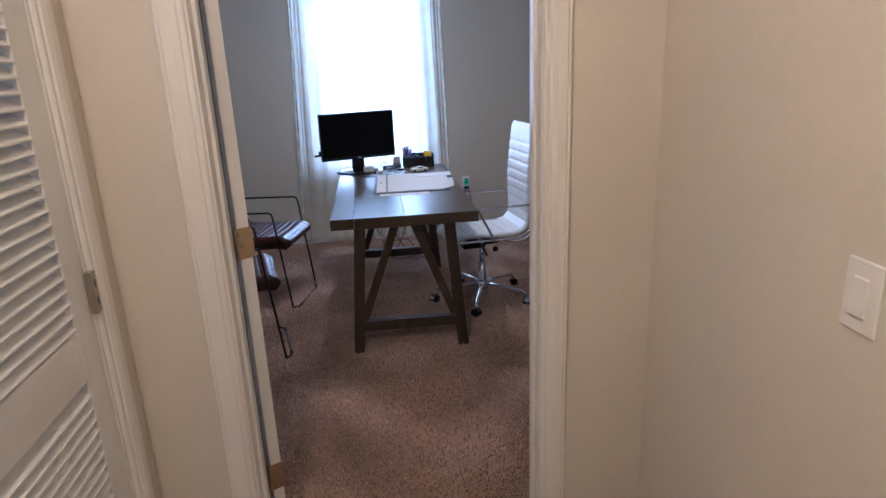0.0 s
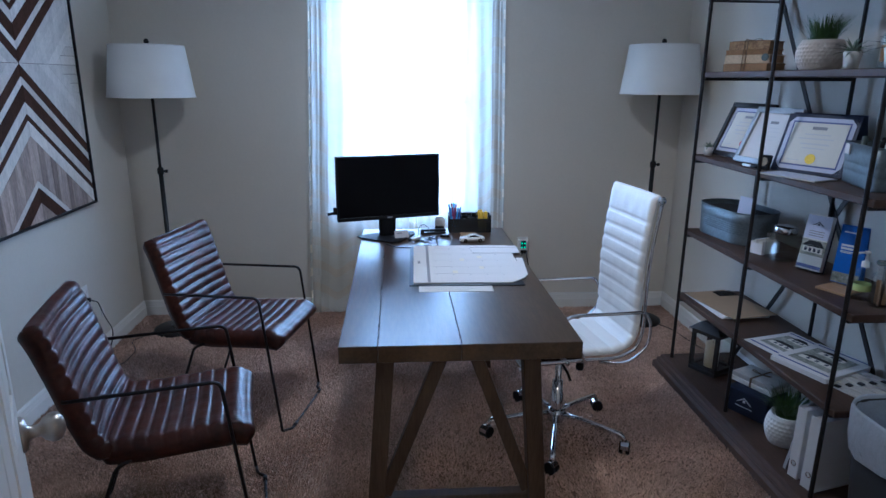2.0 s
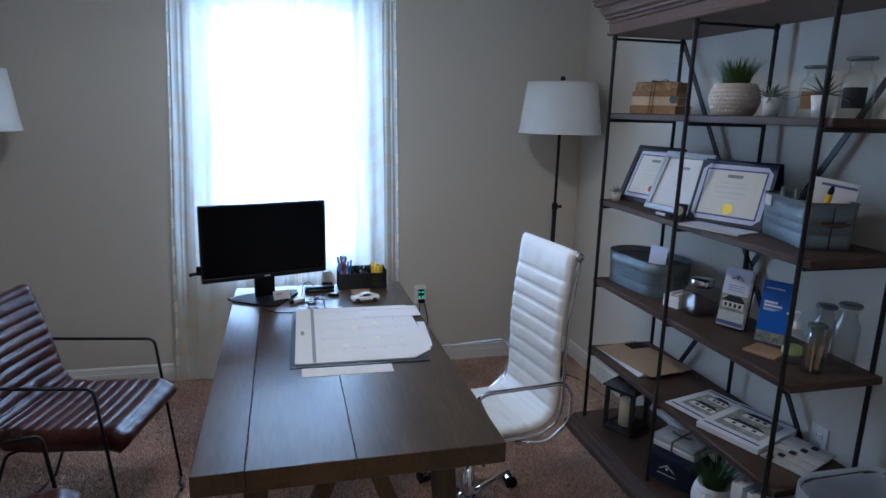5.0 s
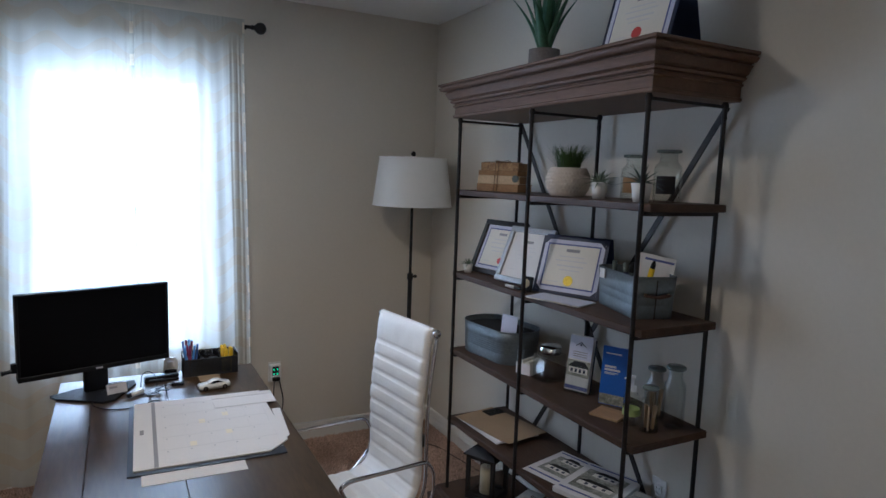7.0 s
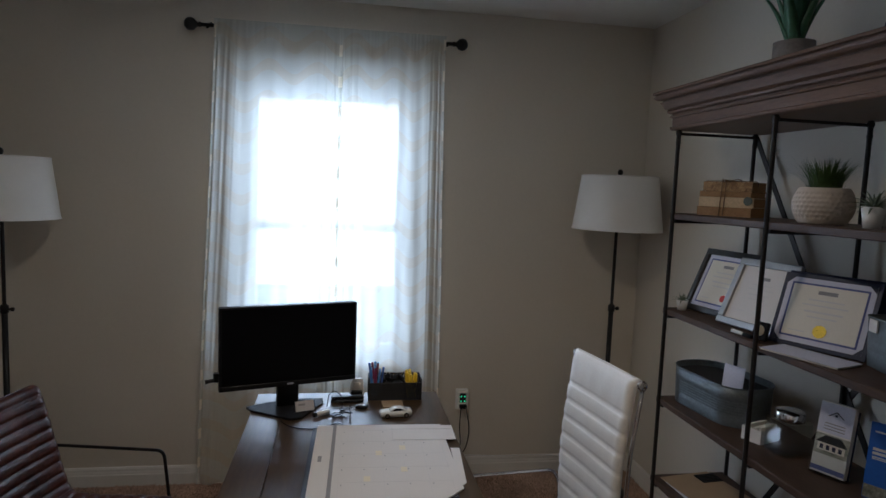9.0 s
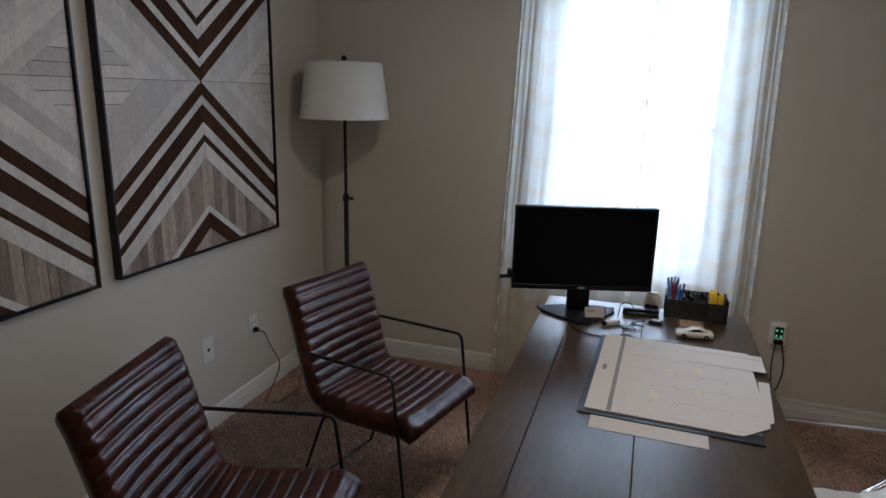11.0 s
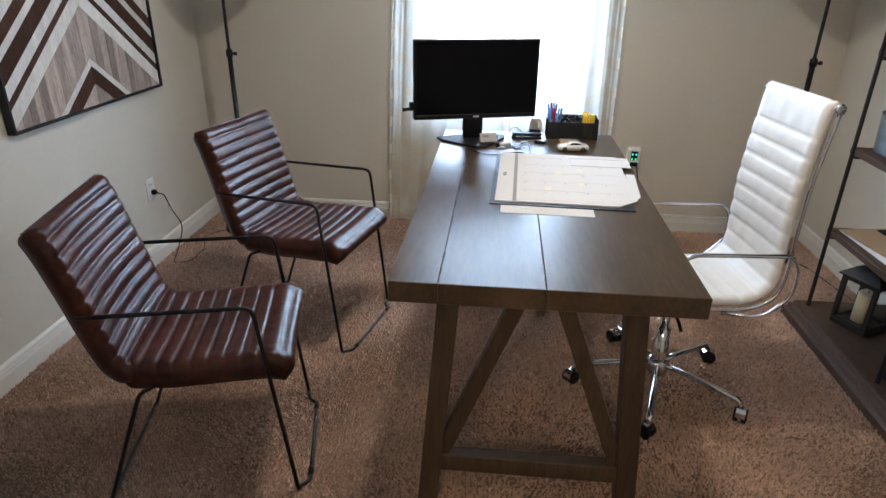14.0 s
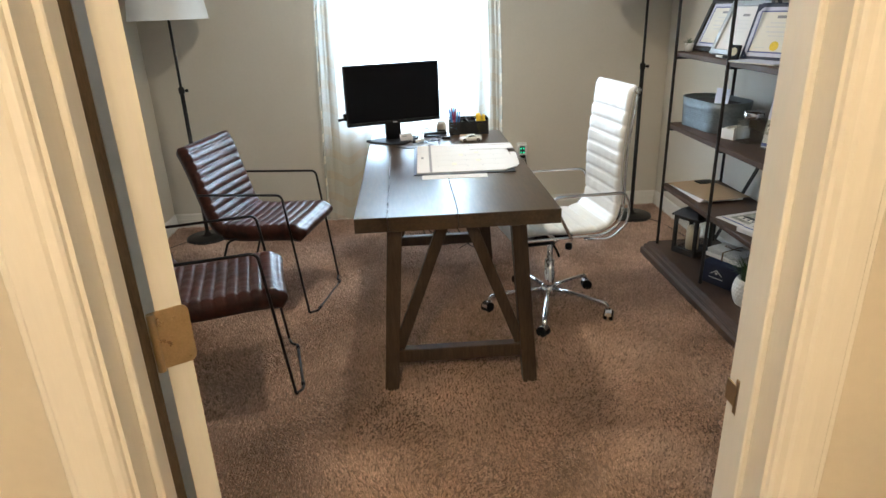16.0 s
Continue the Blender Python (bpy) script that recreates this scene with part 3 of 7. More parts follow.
def armchair(m, label):
    """Faces +x; the origin lies on the floor between the front feet."""
    ch = thing("armchair", m @ Matrix.Diagonal((0.98, 1, 0.995, 1)), label, "chair", "leather armchairs beside the desk")
    seat_prof = [(-0.010, 0.398), (-0.030, 0.438), (-0.16, 0.434), (-0.32, 0.425), (-0.445, 0.432)]
    back_prof = [(-0.415, 0.428), (-0.462, 0.47), (-0.492, 0.56), (-0.526, 0.69), (-0.556, 0.792), (-0.575, 0.842), (-0.590, 0.863)]
    part("seat", sling(seat_prof, 0.225, 30, 0.094, 10, 0.0115, -0.010, 0.026, 0.040, 0.022, sharp=0.4), LEATHER, ch, "", True)
    part("backrest", sling(back_prof, 0.232, 30, 0.074, 11, 0.0115, -0.020, 0.026, 0.040, sharp=0.4), LEATHER, ch, "", True)
    r = 0.0062
    for s in (-1, 1):
        y = s * 0.236
        part("armrest", tube(rounded([(-0.515, y, 0.632), (-0.075, y, 0.640), (-0.004, y, 0.012)], 0.03), r, 8), BLACK, ch, "", True)
        part("bracket", tube([(-0.518, s * 0.20, 0.632), (-0.516, y, 0.632)], r * 1.1, 8), BLACK, ch, "", True)
        part("leg", tube(rounded([(-0.36, y * 0.9, 0.40), (-0.405, y * 0.96, 0.385), (-0.548, y, 0.010)], 0.03), r, 8), BLACK, ch, "", True)
    part("front_bar", tube(rounded([(-0.004, -0.236, 0.012), (0.004, -0.225, 0.007), (0.030, -0.20, 0.007), (0.030, 0.17, 0.007), (0.004, 0.19, 0.009), (-0.004, 0.236, 0.012)], 0.012), r, 8), BLACK, ch, "", True)
    part("rear_bar", tube(rounded([(-0.548, -0.236, 0.010), (-0.552, -0.225, 0.007), (-0.552, 0.225, 0.007), (-0.548, 0.236, 0.010)], 0.012), r, 8), BLACK, ch, "", True)
    for y in (-0.165, 0.15):
        part("glide", tube([(0.030, y - 0.016, 0.008), (0.030, y + 0.016, 0.008)], r * 1.35, 8), PLASTIC, ch, "", True)
    part("seat_bar", tube(rounded([(-0.36, -0.212, 0.399), (-0.34, -0.15, 0.392), (-0.34, 0.15, 0.392), (-0.36, 0.212, 0.399)], 0.03), r, 8), BLACK, ch, "", True)
    return ch


armchair(pose(-0.548, 3.310, 0, 0, 0, 12.6), "oxblood channel-stitched leather armchair with thin black rod frame")
armchair(pose(-0.487, 4.035, 0, 0, 0, -13), "oxblood channel-stitched leather armchair with black rod frame, angled towards the desk")

# ---- office chair ----
oc = thing("office_chair", pose(0.682, 3.735, 0, 0, 0, 188), "high-backed white ribbed leather office chair with chrome frame", "office chair")
_seat = [(0.245, 0.435), (0.215, 0.468), (0.10, 0.475), (-0.05, 0.462), (-0.175, 0.460), (-0.238, 0.490), (-0.258, 0.54), (-0.260, 0.62), (-0.256, 0.72), (-0.260, 0.84), (-0.274, 0.97), (-0.288, 1.075), (-0.296, 1.112)]
part("seat_sling", sling(_seat, 0.185, 20, 0.032, 19, 0.0062, -0.006, 0.012, sharp=0.32, plain=2), WHITEL, oc, "white ribbed leather seat and back", True)
for s in (-1, 1):
    y = s * 0.191
    rail = [(0.25, y, 0.425), (0.20, y, 0.445), (0.0, y, 0.442), (-0.18, y, 0.438), (-0.255, y, 0.475), (-0.276, y, 0.55), (-0.274, y, 0.72), (-0.278, y, 0.86), (-0.292, y, 0.98), (-0.306, y, 1.078)]
    part("side_rail", tube(rounded(rail, 0.05), 0.0068, 10), CHROME, oc, "chrome side rail", True)
    ya = s * 0.230
    arm = [(-0.03, y, 0.43), (-0.01, ya, 0.455), (0.085, ya, 0.640), (0.05, ya, 0.655), (-0.255, ya, 0.648), (-0.285, ya, 0.60), (-0.285, ya, 0.505), (-0.20, ya, 0.430), (-0.09, y, 0.428)]
    part("armrest", tube(rounded(arm, 0.045), 0.0078, 10, flat=0.75), CHROME, oc, "polished chrome arm loop", True)
    part("cap", lathe([(0, 0), (0.014, 0), (0.0165, 0.003), (0.0165, 0.010), (0.012, 0.014), (0.0, 0.012)], 20), CHROME, oc, "", True, pose(-0.304, s * 0.184, 1.090, -90 * s))
part("top_bar", tube([(-0.304, -0.186, 1.090), (-0.304, 0.186, 1.090)], 0.0155, 12), WHITEL, oc, "", True)
part("seat_bar", tube([(0.05, -0.198, 0.437), (0.05, 0.198, 0.437)], 0.010, 10), CHROME, oc, "", True)
bm = box(-0.10, 0.10, -0.055, 0.055, 0.375, 0.428, 0.012, 2)
box(-0.02, 0.13, -0.035, 0.035, 0.350, 0.380, 0.008, bm=bm)
part("tilt_mechanism", bm, PLASTIC, oc, "black tilt mechanism")
part("tilt_lever", tube(rounded([(0.02, 0.05, 0.385), (0.02, 0.14, 0.365), (0.02, 0.17, 0.345)], 0.02), 0.006, 8), PLASTIC, oc, "", True)
part("tilt_knob", lathe([(0, 0), (0.016, 0.002), (0.018, 0.012), (0.016, 0.030), (0, 0.033)], 16), PLASTIC, oc, "", True, pose(-0.085, 0.03, 0.318, 0, 0, 0))
part("gas_lift", lathe([(0.028, 0.085), (0.028, 0.20), (0.024, 0.205), (0.024, 0.26), (0.015, 0.262), (0.015, 0.38)], 20), CHROME, oc, "", True)
part("hub", lathe([(0.0, 0.070), (0.036, 0.070), (0.040, 0.080), (0.040, 0.120), (0.030, 0.130), (0.0, 0.130)], 20), CHROME, oc, "", True)
_a0 = math.degrees(math.atan2(3.455 - 3.73, 0.61 - 0.69)) - 188
for k in range(5):
    a = radians(_a0 + 72 * k)
    c, s = math.cos(a), math.sin(a)
    part("base_arm", tube(rounded([(0.03 * c, 0.03 * s, 0.105), (0.15 * c, 0.15 * s, 0.100), (0.297 * c, 0.297 * s, 0.082), (0.310 * c, 0.310 * s, 0.055)], 0.02), 0.0125, 10, flat=0.8), CHROME, oc, "chrome star base arm", True)
    cm = Matrix.Translation((0.312 * c, 0.312 * s, 0)) @ pose(0, 0, 0, 0, 0, _a0 + 72 * k + 60 + 40 * k)
    bm = tube([(-0.004, -0.022, 0.026), (-0.004, -0.006, 0.026)], 0.026, 18)
    tube([(-0.004, 0.006, 0.026), (-0.004, 0.022, 0.026)], 0.026, 18, bm)
    caster = part("caster", bm, PLASTIC, oc, "black twin-wheel caster", False, cm)
    part("hood", prism([(-0.030, 0.030), (-0.026, 0.046), (-0.012, 0.056), (0.008, 0.056), (0.020, 0.048), (0.018, 0.040), (-0.004, 0.034)], -0.016, 0.016), CHROME, caster)

# ---- open shelf unit ----
SX0, SX1, SY0, SY1 = 1.395, 1.835, 3.035, 4.375
PXF, PXB = 1.475, 1.795
PYS = (3.115, 3.722, 4.297)
shelf = thing("open_shelf", pose(0, 0, 0), "tall brown wood and dark iron open shelf with moulded crown", "shelf")


def moulded(profile, y0, y1, back):
    """A rectangular slab whose three free sides follow a profile of (proud, z); its back stays flat at x=back."""
    bm = bmesh.new()
    rings = []
    for p, z in profile:
        rings.append([bm.verts.new(v) for v in ((back, y0 - p, z), (PXF - p, y0 - p, z), (PXF - p, y1 + p, z), (back, y1 + p, z))])
    for a, b in zip(rings, rings[1:]):
        for i in range(4):
            j = (i + 1) % 4
            bm.faces.new((a[i], a[j], b[j], b[i]))
    bm.faces.new(rings[0][::-1])
    bm.faces.new(rings[-1])
    return bm


part("base", moulded([(0.078, 0.0), (0.080, 0.004), (0.080, 0.038), (0.074, 0.043), (0.067, 0.046), (0.064, 0.052), (0.066, 0.058), (0.062, 0.066), (0.052, 0.071), (0.050, 0.078), (0.046, 0.086), (0.042, 0.088)], PYS[0], PYS[-1], SX1), SHELFW, shelf, "moulded brown wooden base")
part("crown", moulded([(0.030, 1.930), (0.034, 1.934), (0.034, 1.942), (0.028, 1.945), (0.028, 1.978), (0.036, 1.981), (0.036, 1.987), (0.030, 1.990), (0.030, 1.995), (0.043, 1.998), (0.047, 2.006), (0.040, 2.010), (0.052, 2.016), (0.059, 2.030), (0.067, 2.042), (0.059, 2.045), (0.059, 2.049), (0.078, 2.052), (0.084, 2.058), (0.087, 2.065), (0.080, 2.068), (0.080, 2.072), (0.090, 2.074), (0.090, 2.083), (0.086, 2.085)], PYS[0], PYS[-1], SX1 + 0.005), CROWNW, shelf, "moulded wooden crown").location.z = -0.012
SZ = (0.452, 0.803, 1.186, 1.583)
for z in SZ:
    part("shelf_board", box(PXF - 0.008, PXB + 0.016, PYS[0] - 0.036, PYS[-1] + 0.030, z - 0.026, z, 0.003), SHELFW, shelf)
    for y in PYS:
        part("shelf_bar", box(PXF, PXB, y - 0.007, y + 0.007, z - 0.040, z - 0.0262, 0.001), IRON, shelf)
for x in (PXF - 0.011, PXB + 0.010):
    for y in PYS:
        bm = lathe([(0.0095, 0.088), (0.0105, 0.092), (0.0085, 0.100), (0.0095, 0.106), (0.0080, 0.112), (0.0080, 1.860), (0.0105, 1.866), (0.0085, 1.874), (0.0085, 1.895), (0.0120, 1.903), (0.0120, 1.912), (0.0085, 1.914), (0.0085, 1.920)], 12)
        part("post", bm, IRON, shelf, "", True, pose(x, y, 0))
for y in PYS:
    part("crown_bar", box(PXF - 0.008, PXB + 0.008, y - 0.006, y + 0.006, 1.898, 1.908, 0.001), IRON, shelf)
XB = PXB + 0.014
for ya, za, yb, zb, dx in ((PYS[0], 0.10, PYS[2], 1.905, 0.003), (PYS[2], 0.10, PYS[0], 1.905, 0.009)):
    part("brace", beam((XB + dx, ya, za), (XB + dx, yb, zb), 0.005, 0.022, up=(0, 1, 0), bevel=0), IRON, shelf)

# ---- floor lamps ----


def floor_lamp(x, y, z_off, label):
    la = thing("floor_lamp", pose(x, y, 0), label, "floor lamp", "floor lamps in the corners")
    part("base", lathe([(0, 0), (0.135, 0), (0.140, 0.006), (0.138, 0.018), (0.125, 0.024), (0.05, 0.030), (0.022, 0.036), (0.018, 0.050), (0.0, 0.050)], 40), BLACK, la, "", True)
    part("pole", lathe([(0.013, 0.045), (0.013, 1.005 + z_off), (0.0, 1.005 + z_off)], 14), BLACK, la, "", True)
    part("upper_pole", lathe([(0.0085, 1.00 + z_off), (0.0085, 1.70 + z_off)], 12), BLACK, la, "", True)
    part("joint", lathe([(0.013, 0.985 + z_off), (0.018, 0.990 + z_off), (0.018, 1.020 + z_off), (0.012, 1.028 + z_off), (0.009, 1.030 + z_off)], 16), BLACK, la, "", True)
    part("joint_knob", lathe([(0.0, 0.0), (0.006, 0.0), (0.006, 0.010), (0.010, 0.012), (0.010, 0.024), (0, 0.026)], 12), BLACK, la, "", True, pose(0.016, 0, 1.005 + z_off, 0, 90, 0))
    z0, z1, r0, r1 = 1.432 + z_off, 1.712 + z_off, 0.234, 0.198
    bm = lathe([(r0, z0), (r1, z1), (r1 - 0.003, z1), (r0 - 0.003, z0), (r0, z0)], 56)
    sh = part("shade", bm, SHADE, la, "off-white linen drum shade", True)
    for r, z in ((r0 + 0.0006, z0), (r1 + 0.0006, z1)):
        part("shade_rim", tube([(r * math.cos(2 * math.pi * i / 56), r * math.sin(2 * math.pi * i / 56), z) for i in range(56)], 0.0028, 6, closed=True), SHADE, sh, "", True)
    bm = tube([(-r1 + 0.002, 0, z1 - 0.012), (0, 0, z1 - 0.004), (r1 - 0.002, 0, z1 - 0.012)], 0.0025, 6)
    tube([(0, -r1 + 0.002, z1 - 0.012), (0, 0, z1 - 0.004), (0, r1 - 0.002, z1 - 0.012)], 0.0025, 6, bm)
    part("spider", bm, BLACK, la)
    part("finial", lathe([(0.006, z1 - 0.010), (0.007, z1 + 0.004), (0.010, z1 + 0.008), (0.014, z1 + 0.018), (0.014, z1 + 0.026), (0.008, z1 + 0.036), (0.0, z1 + 0.038)], 16), BLACK, la, "", True)
    return la


floor_lamp(-1.41, 5.06, 0.0, "black pole floor lamp with off-white drum shade, beside the artwork")
floor_lamp(1.572, 5.05, 0.032, "black pole floor lamp with off-white drum shade, beside the shelf")

# ---- curtains and rod ----
rod = thing("curtain_rod", pose(0.05, YW - 0.09, 2.40), "black curtain rod with round finials", "curtain rod")
part("pole", tube([(-0.68, 0, 0), (0.68, 0, 0)], 0.0095, 12), BLACK, rod, "", True)
for s in (-1, 1):
    part("finial", lathe([(0.0095, 0), (0.013, 0.003), (0.013, 0.010), (0.009, 0.014), (0.014, 0.020), (0.028, 0.034), (0.032, 0.050), (0.028, 0.066), (0.014, 0.078), (0, 0.081)], 20), BLACK, rod, "", True, pose(0.63 * s, 0, 0, 0, 90 * s, 0))
    part("bracket", tube(rounded([(0.60 * s, 0.088, 0.03), (0.60 * s, 0.03, 0.0), (0.60 * s, -0.004, -0.012)], 0.02), 0.006, 8), BLACK, rod, "", True)


def curtain(xa, xb, xa_low, xb_low, seed, label):
    """A gathered sheer panel, hung from a rod pocket."""
    cu = thing("curtain", pose(0, YW - 0.09, 0), label, "curtain", "sheer curtains at the window")
    cols, rows = 150, 60
    z1, z0 = 2.432, 0.035
    verts, faces, uvs = [], [], []
    for r in range(rows + 1):
        z = z1 + (z0 - z1) * r / rows
        f = r / rows
        for c in range(cols + 1):
            u = c / cols
            x = (xa + (xb - xa) * u) * (1 - f) + (xa_low + (xb_low - xa_low) * u) * f
            edge = 0.35 + 0.65 * min(1.0, abs(u - 0.5) * 2.2)
            fold = math.sin(u * 2 * math.pi * 6.5 + seed + 0.8 * math.sin(f * 2.2 + u * 5 + seed)) * (0.006 + 0.007 * f) * edge
            rim = max(0.0, 1 - min(u, 1 - u) / 0.22)
            fold += rim * (0.0038 * math.sin(u * 2 * math.pi * 21 + seed * 2 + 1.5 * f) + 0.002 * math.sin(u * 2 * math.pi * 34 + f * 3))
            fold += 0.012 * noise.noise(Vector((u * 5, f * 2.0, seed))) + 0.005 * noise.noise(Vector((u * 17, f * 7.0, seed + 3)))
            if r <= 2:
                fold = 0.016 * (1 if r < 2 else 0.9) + 0.0025 * noise.noise(Vector((u * 40, 1, seed)))
                fold *= -1
            x += 0.006 * noise.noise(Vector((u * 9, f * 4, seed + 7)))
            verts.append((x, fold - 0.004, z + (0.010 * noise.noise(Vector((u * 6, 0, seed))) * f)))
            uvs.append((u * 0.95 + seed, z))
    for r in range(rows):
        for c in range(cols):
            i = r * (cols + 1) + c
            faces.append((i, i + 1, i + cols + 2, i + cols + 1))
    me = bpy.data.meshes.new("voile_panel")
    me.from_pydata(verts, [], faces)
    layer = me.uv_layers.new(name="UVMap")
    for lp in me.loops:
        layer.data[lp.index].uv = uvs[lp.vertex_index]
    for p in me.polygons:
        p.use_smooth = True
    me.materials.append(VOILE)
    ob = new("voile_panel", me)
    ob.parent = cu
    # doubled side hem
    for c0, c1 in ((0, 3), (cols - 3, cols)):
        v2 = [(verts[r * (cols + 1) + c][0], verts[r * (cols + 1) + c][1] - 0.0025, verts[r * (cols + 1) + c][2]) for r in range(rows + 1) for c in range(c0, c1 + 1)]
        w = c1 - c0 + 1
        f2 = [(r * w + c, r * w + c + 1, (r + 1) * w + c + 1, (r + 1) * w + c) for r in range(rows) for c in range(w - 1)]
        me2 = bpy.data.meshes.new("side_hem")
        me2.from_pydata(v2, [], f2)
        l2 = me2.uv_layers.new(name="UVMap")
        for lp in me2.loops:
            vv = v2[lp.vertex_index]
            l2.data[lp.index].uv = (vv[0], vv[2])
        me2.materials.append(HEM)
        o2 = new("side_hem", me2)
        o2.parent = cu
    return cu


curtain(-0.515, 0.106, -0.60, 0.10, 1.3, "sheer white curtain panel with faint beige waves, hanging to the floor")
curtain(0.100, 0.640, 0.10, 0.69, 4.1, "sheer white curtain panel with faint beige waves, closed against its neighbour")

# ---- monitor ----
mo = thing("monitor", pose(-0.055, 4.315, KZ, 0, 0, 17), "black flat computer monitor, switched off, on the desk", "monitor")
MW, MH, MZ = 0.260, 0.314, 0.101
part("casing", box(-MW, MW, 0.006, 0.030, MZ, MZ + MH, 0.004, 2), PLASTIC, mo, "", False)
bm = box(-MW, MW, -0.004, 0.006, MZ, MZ + 0.018, 0.0015)
box(-MW, MW, -0.004, 0.006, MZ + MH - 0.009, MZ + MH, 0.0015, bm=bm)
box(-MW, -MW + 0.009, -0.004, 0.006, MZ + 0.018, MZ + MH - 0.009, 0.0015, bm=bm)
box(MW - 0.009, MW, -0.004, 0.006, MZ + 0.018, MZ + MH - 0.009, 0.0015, bm=bm)
part("bezel", bm, PLASTIC, mo)
part("screen", box(-MW + 0.009, MW - 0.009, 0.000, 0.0055, MZ + 0.018, MZ + MH - 0.009), SCREEN, mo, "dark matte screen")
FOOTP = mat("stand_plastic", (0.012, 0.012, 0.014), 0.62, spec=0.12, vary=0.15, scale=40)
LOGO = mat("badge_grey", (0.45, 0.45, 0.47), 0.4)
part("badge", box(-0.012, 0.012, -0.0048, -0.004, MZ + 0.006, MZ + 0.012), LOGO, mo, "small grey badge")
part("neck", box(-0.042, 0.042, 0.030, 0.062, 0.008, MZ + 0.20, 0.008, 2), PLASTIC, mo)
part("foot", plate([(-0.150, 0.075), (-0.140, 0.030), (-0.02, -0.105), (0.02, -0.105), (0.140, 0.030), (0.150, 0.075), (0.06, 0.100), (-0.06, 0.100)], 0.0005, 0.009), FOOTP, mo)
bm = tube([(-MW - 0.004, 0.012, MZ + 0.045), (-MW - 0.040, 0.012, MZ + 0.041)], 0.007, 12)
tube([(-MW - 0.040, 0.012, MZ + 0.041), (-MW - 0.046, 0.012, MZ + 0.0405)], 0.0085, 12, bm)
box(-MW - 0.018, -MW + 0.001, 0.004, 0.020, MZ + 0.036, MZ + 0.072, 0.003, bm=bm)
part("webcam", bm, PLASTIC, mo, "small black clip-on device")

# ---- chevron wood wall art ----
ART_LIGHT = mat("whitewashed_wood", (0.64, 0.60, 0.56), 0.8, spec=0.2, vary=0.22, scale=6, scale2=50, stretch=(4, 4, 1), bump=0.2, bscale=60, bdist=0.001, piece=0.17)
ART_GREY = mat("weathered_wood", (0.35, 0.28, 0.24), 0.85, spec=0.15, vary=0.42, scale=6, scale2=45, stretch=(6, 6, 1), bump=0.25, bscale=60, bdist=0.001, piece=0.38)
ART_DARK = mat("walnut_stain", (0.062, 0.029, 0.018), 0.8, spec=0.12, vary=0.45, scale=6, scale2=50, stretch=(4, 4, 1), bump=0.2, bscale=60, bdist=0.001, piece=0.15)


def clip(poly, a, b, c):
    """The part of a polygon where a*x + b*y <= c."""
    out = []
    for (x0, y0), (x1, y1) in zip(poly, poly[1:] + poly[:1]):
        d0, d1 = a * x0 + b * y0 - c, a * x1 + b * y1 - c
        if d0 <= 0:
            out.append((x0, y0))
        if (d0 < 0 < d1) or (d1 < 0 < d0):
            t = d0 / (d0 - d1)
            out.append((x0 + t * (x1 - x0), y0 + t * (y1 - y0)))
    return out


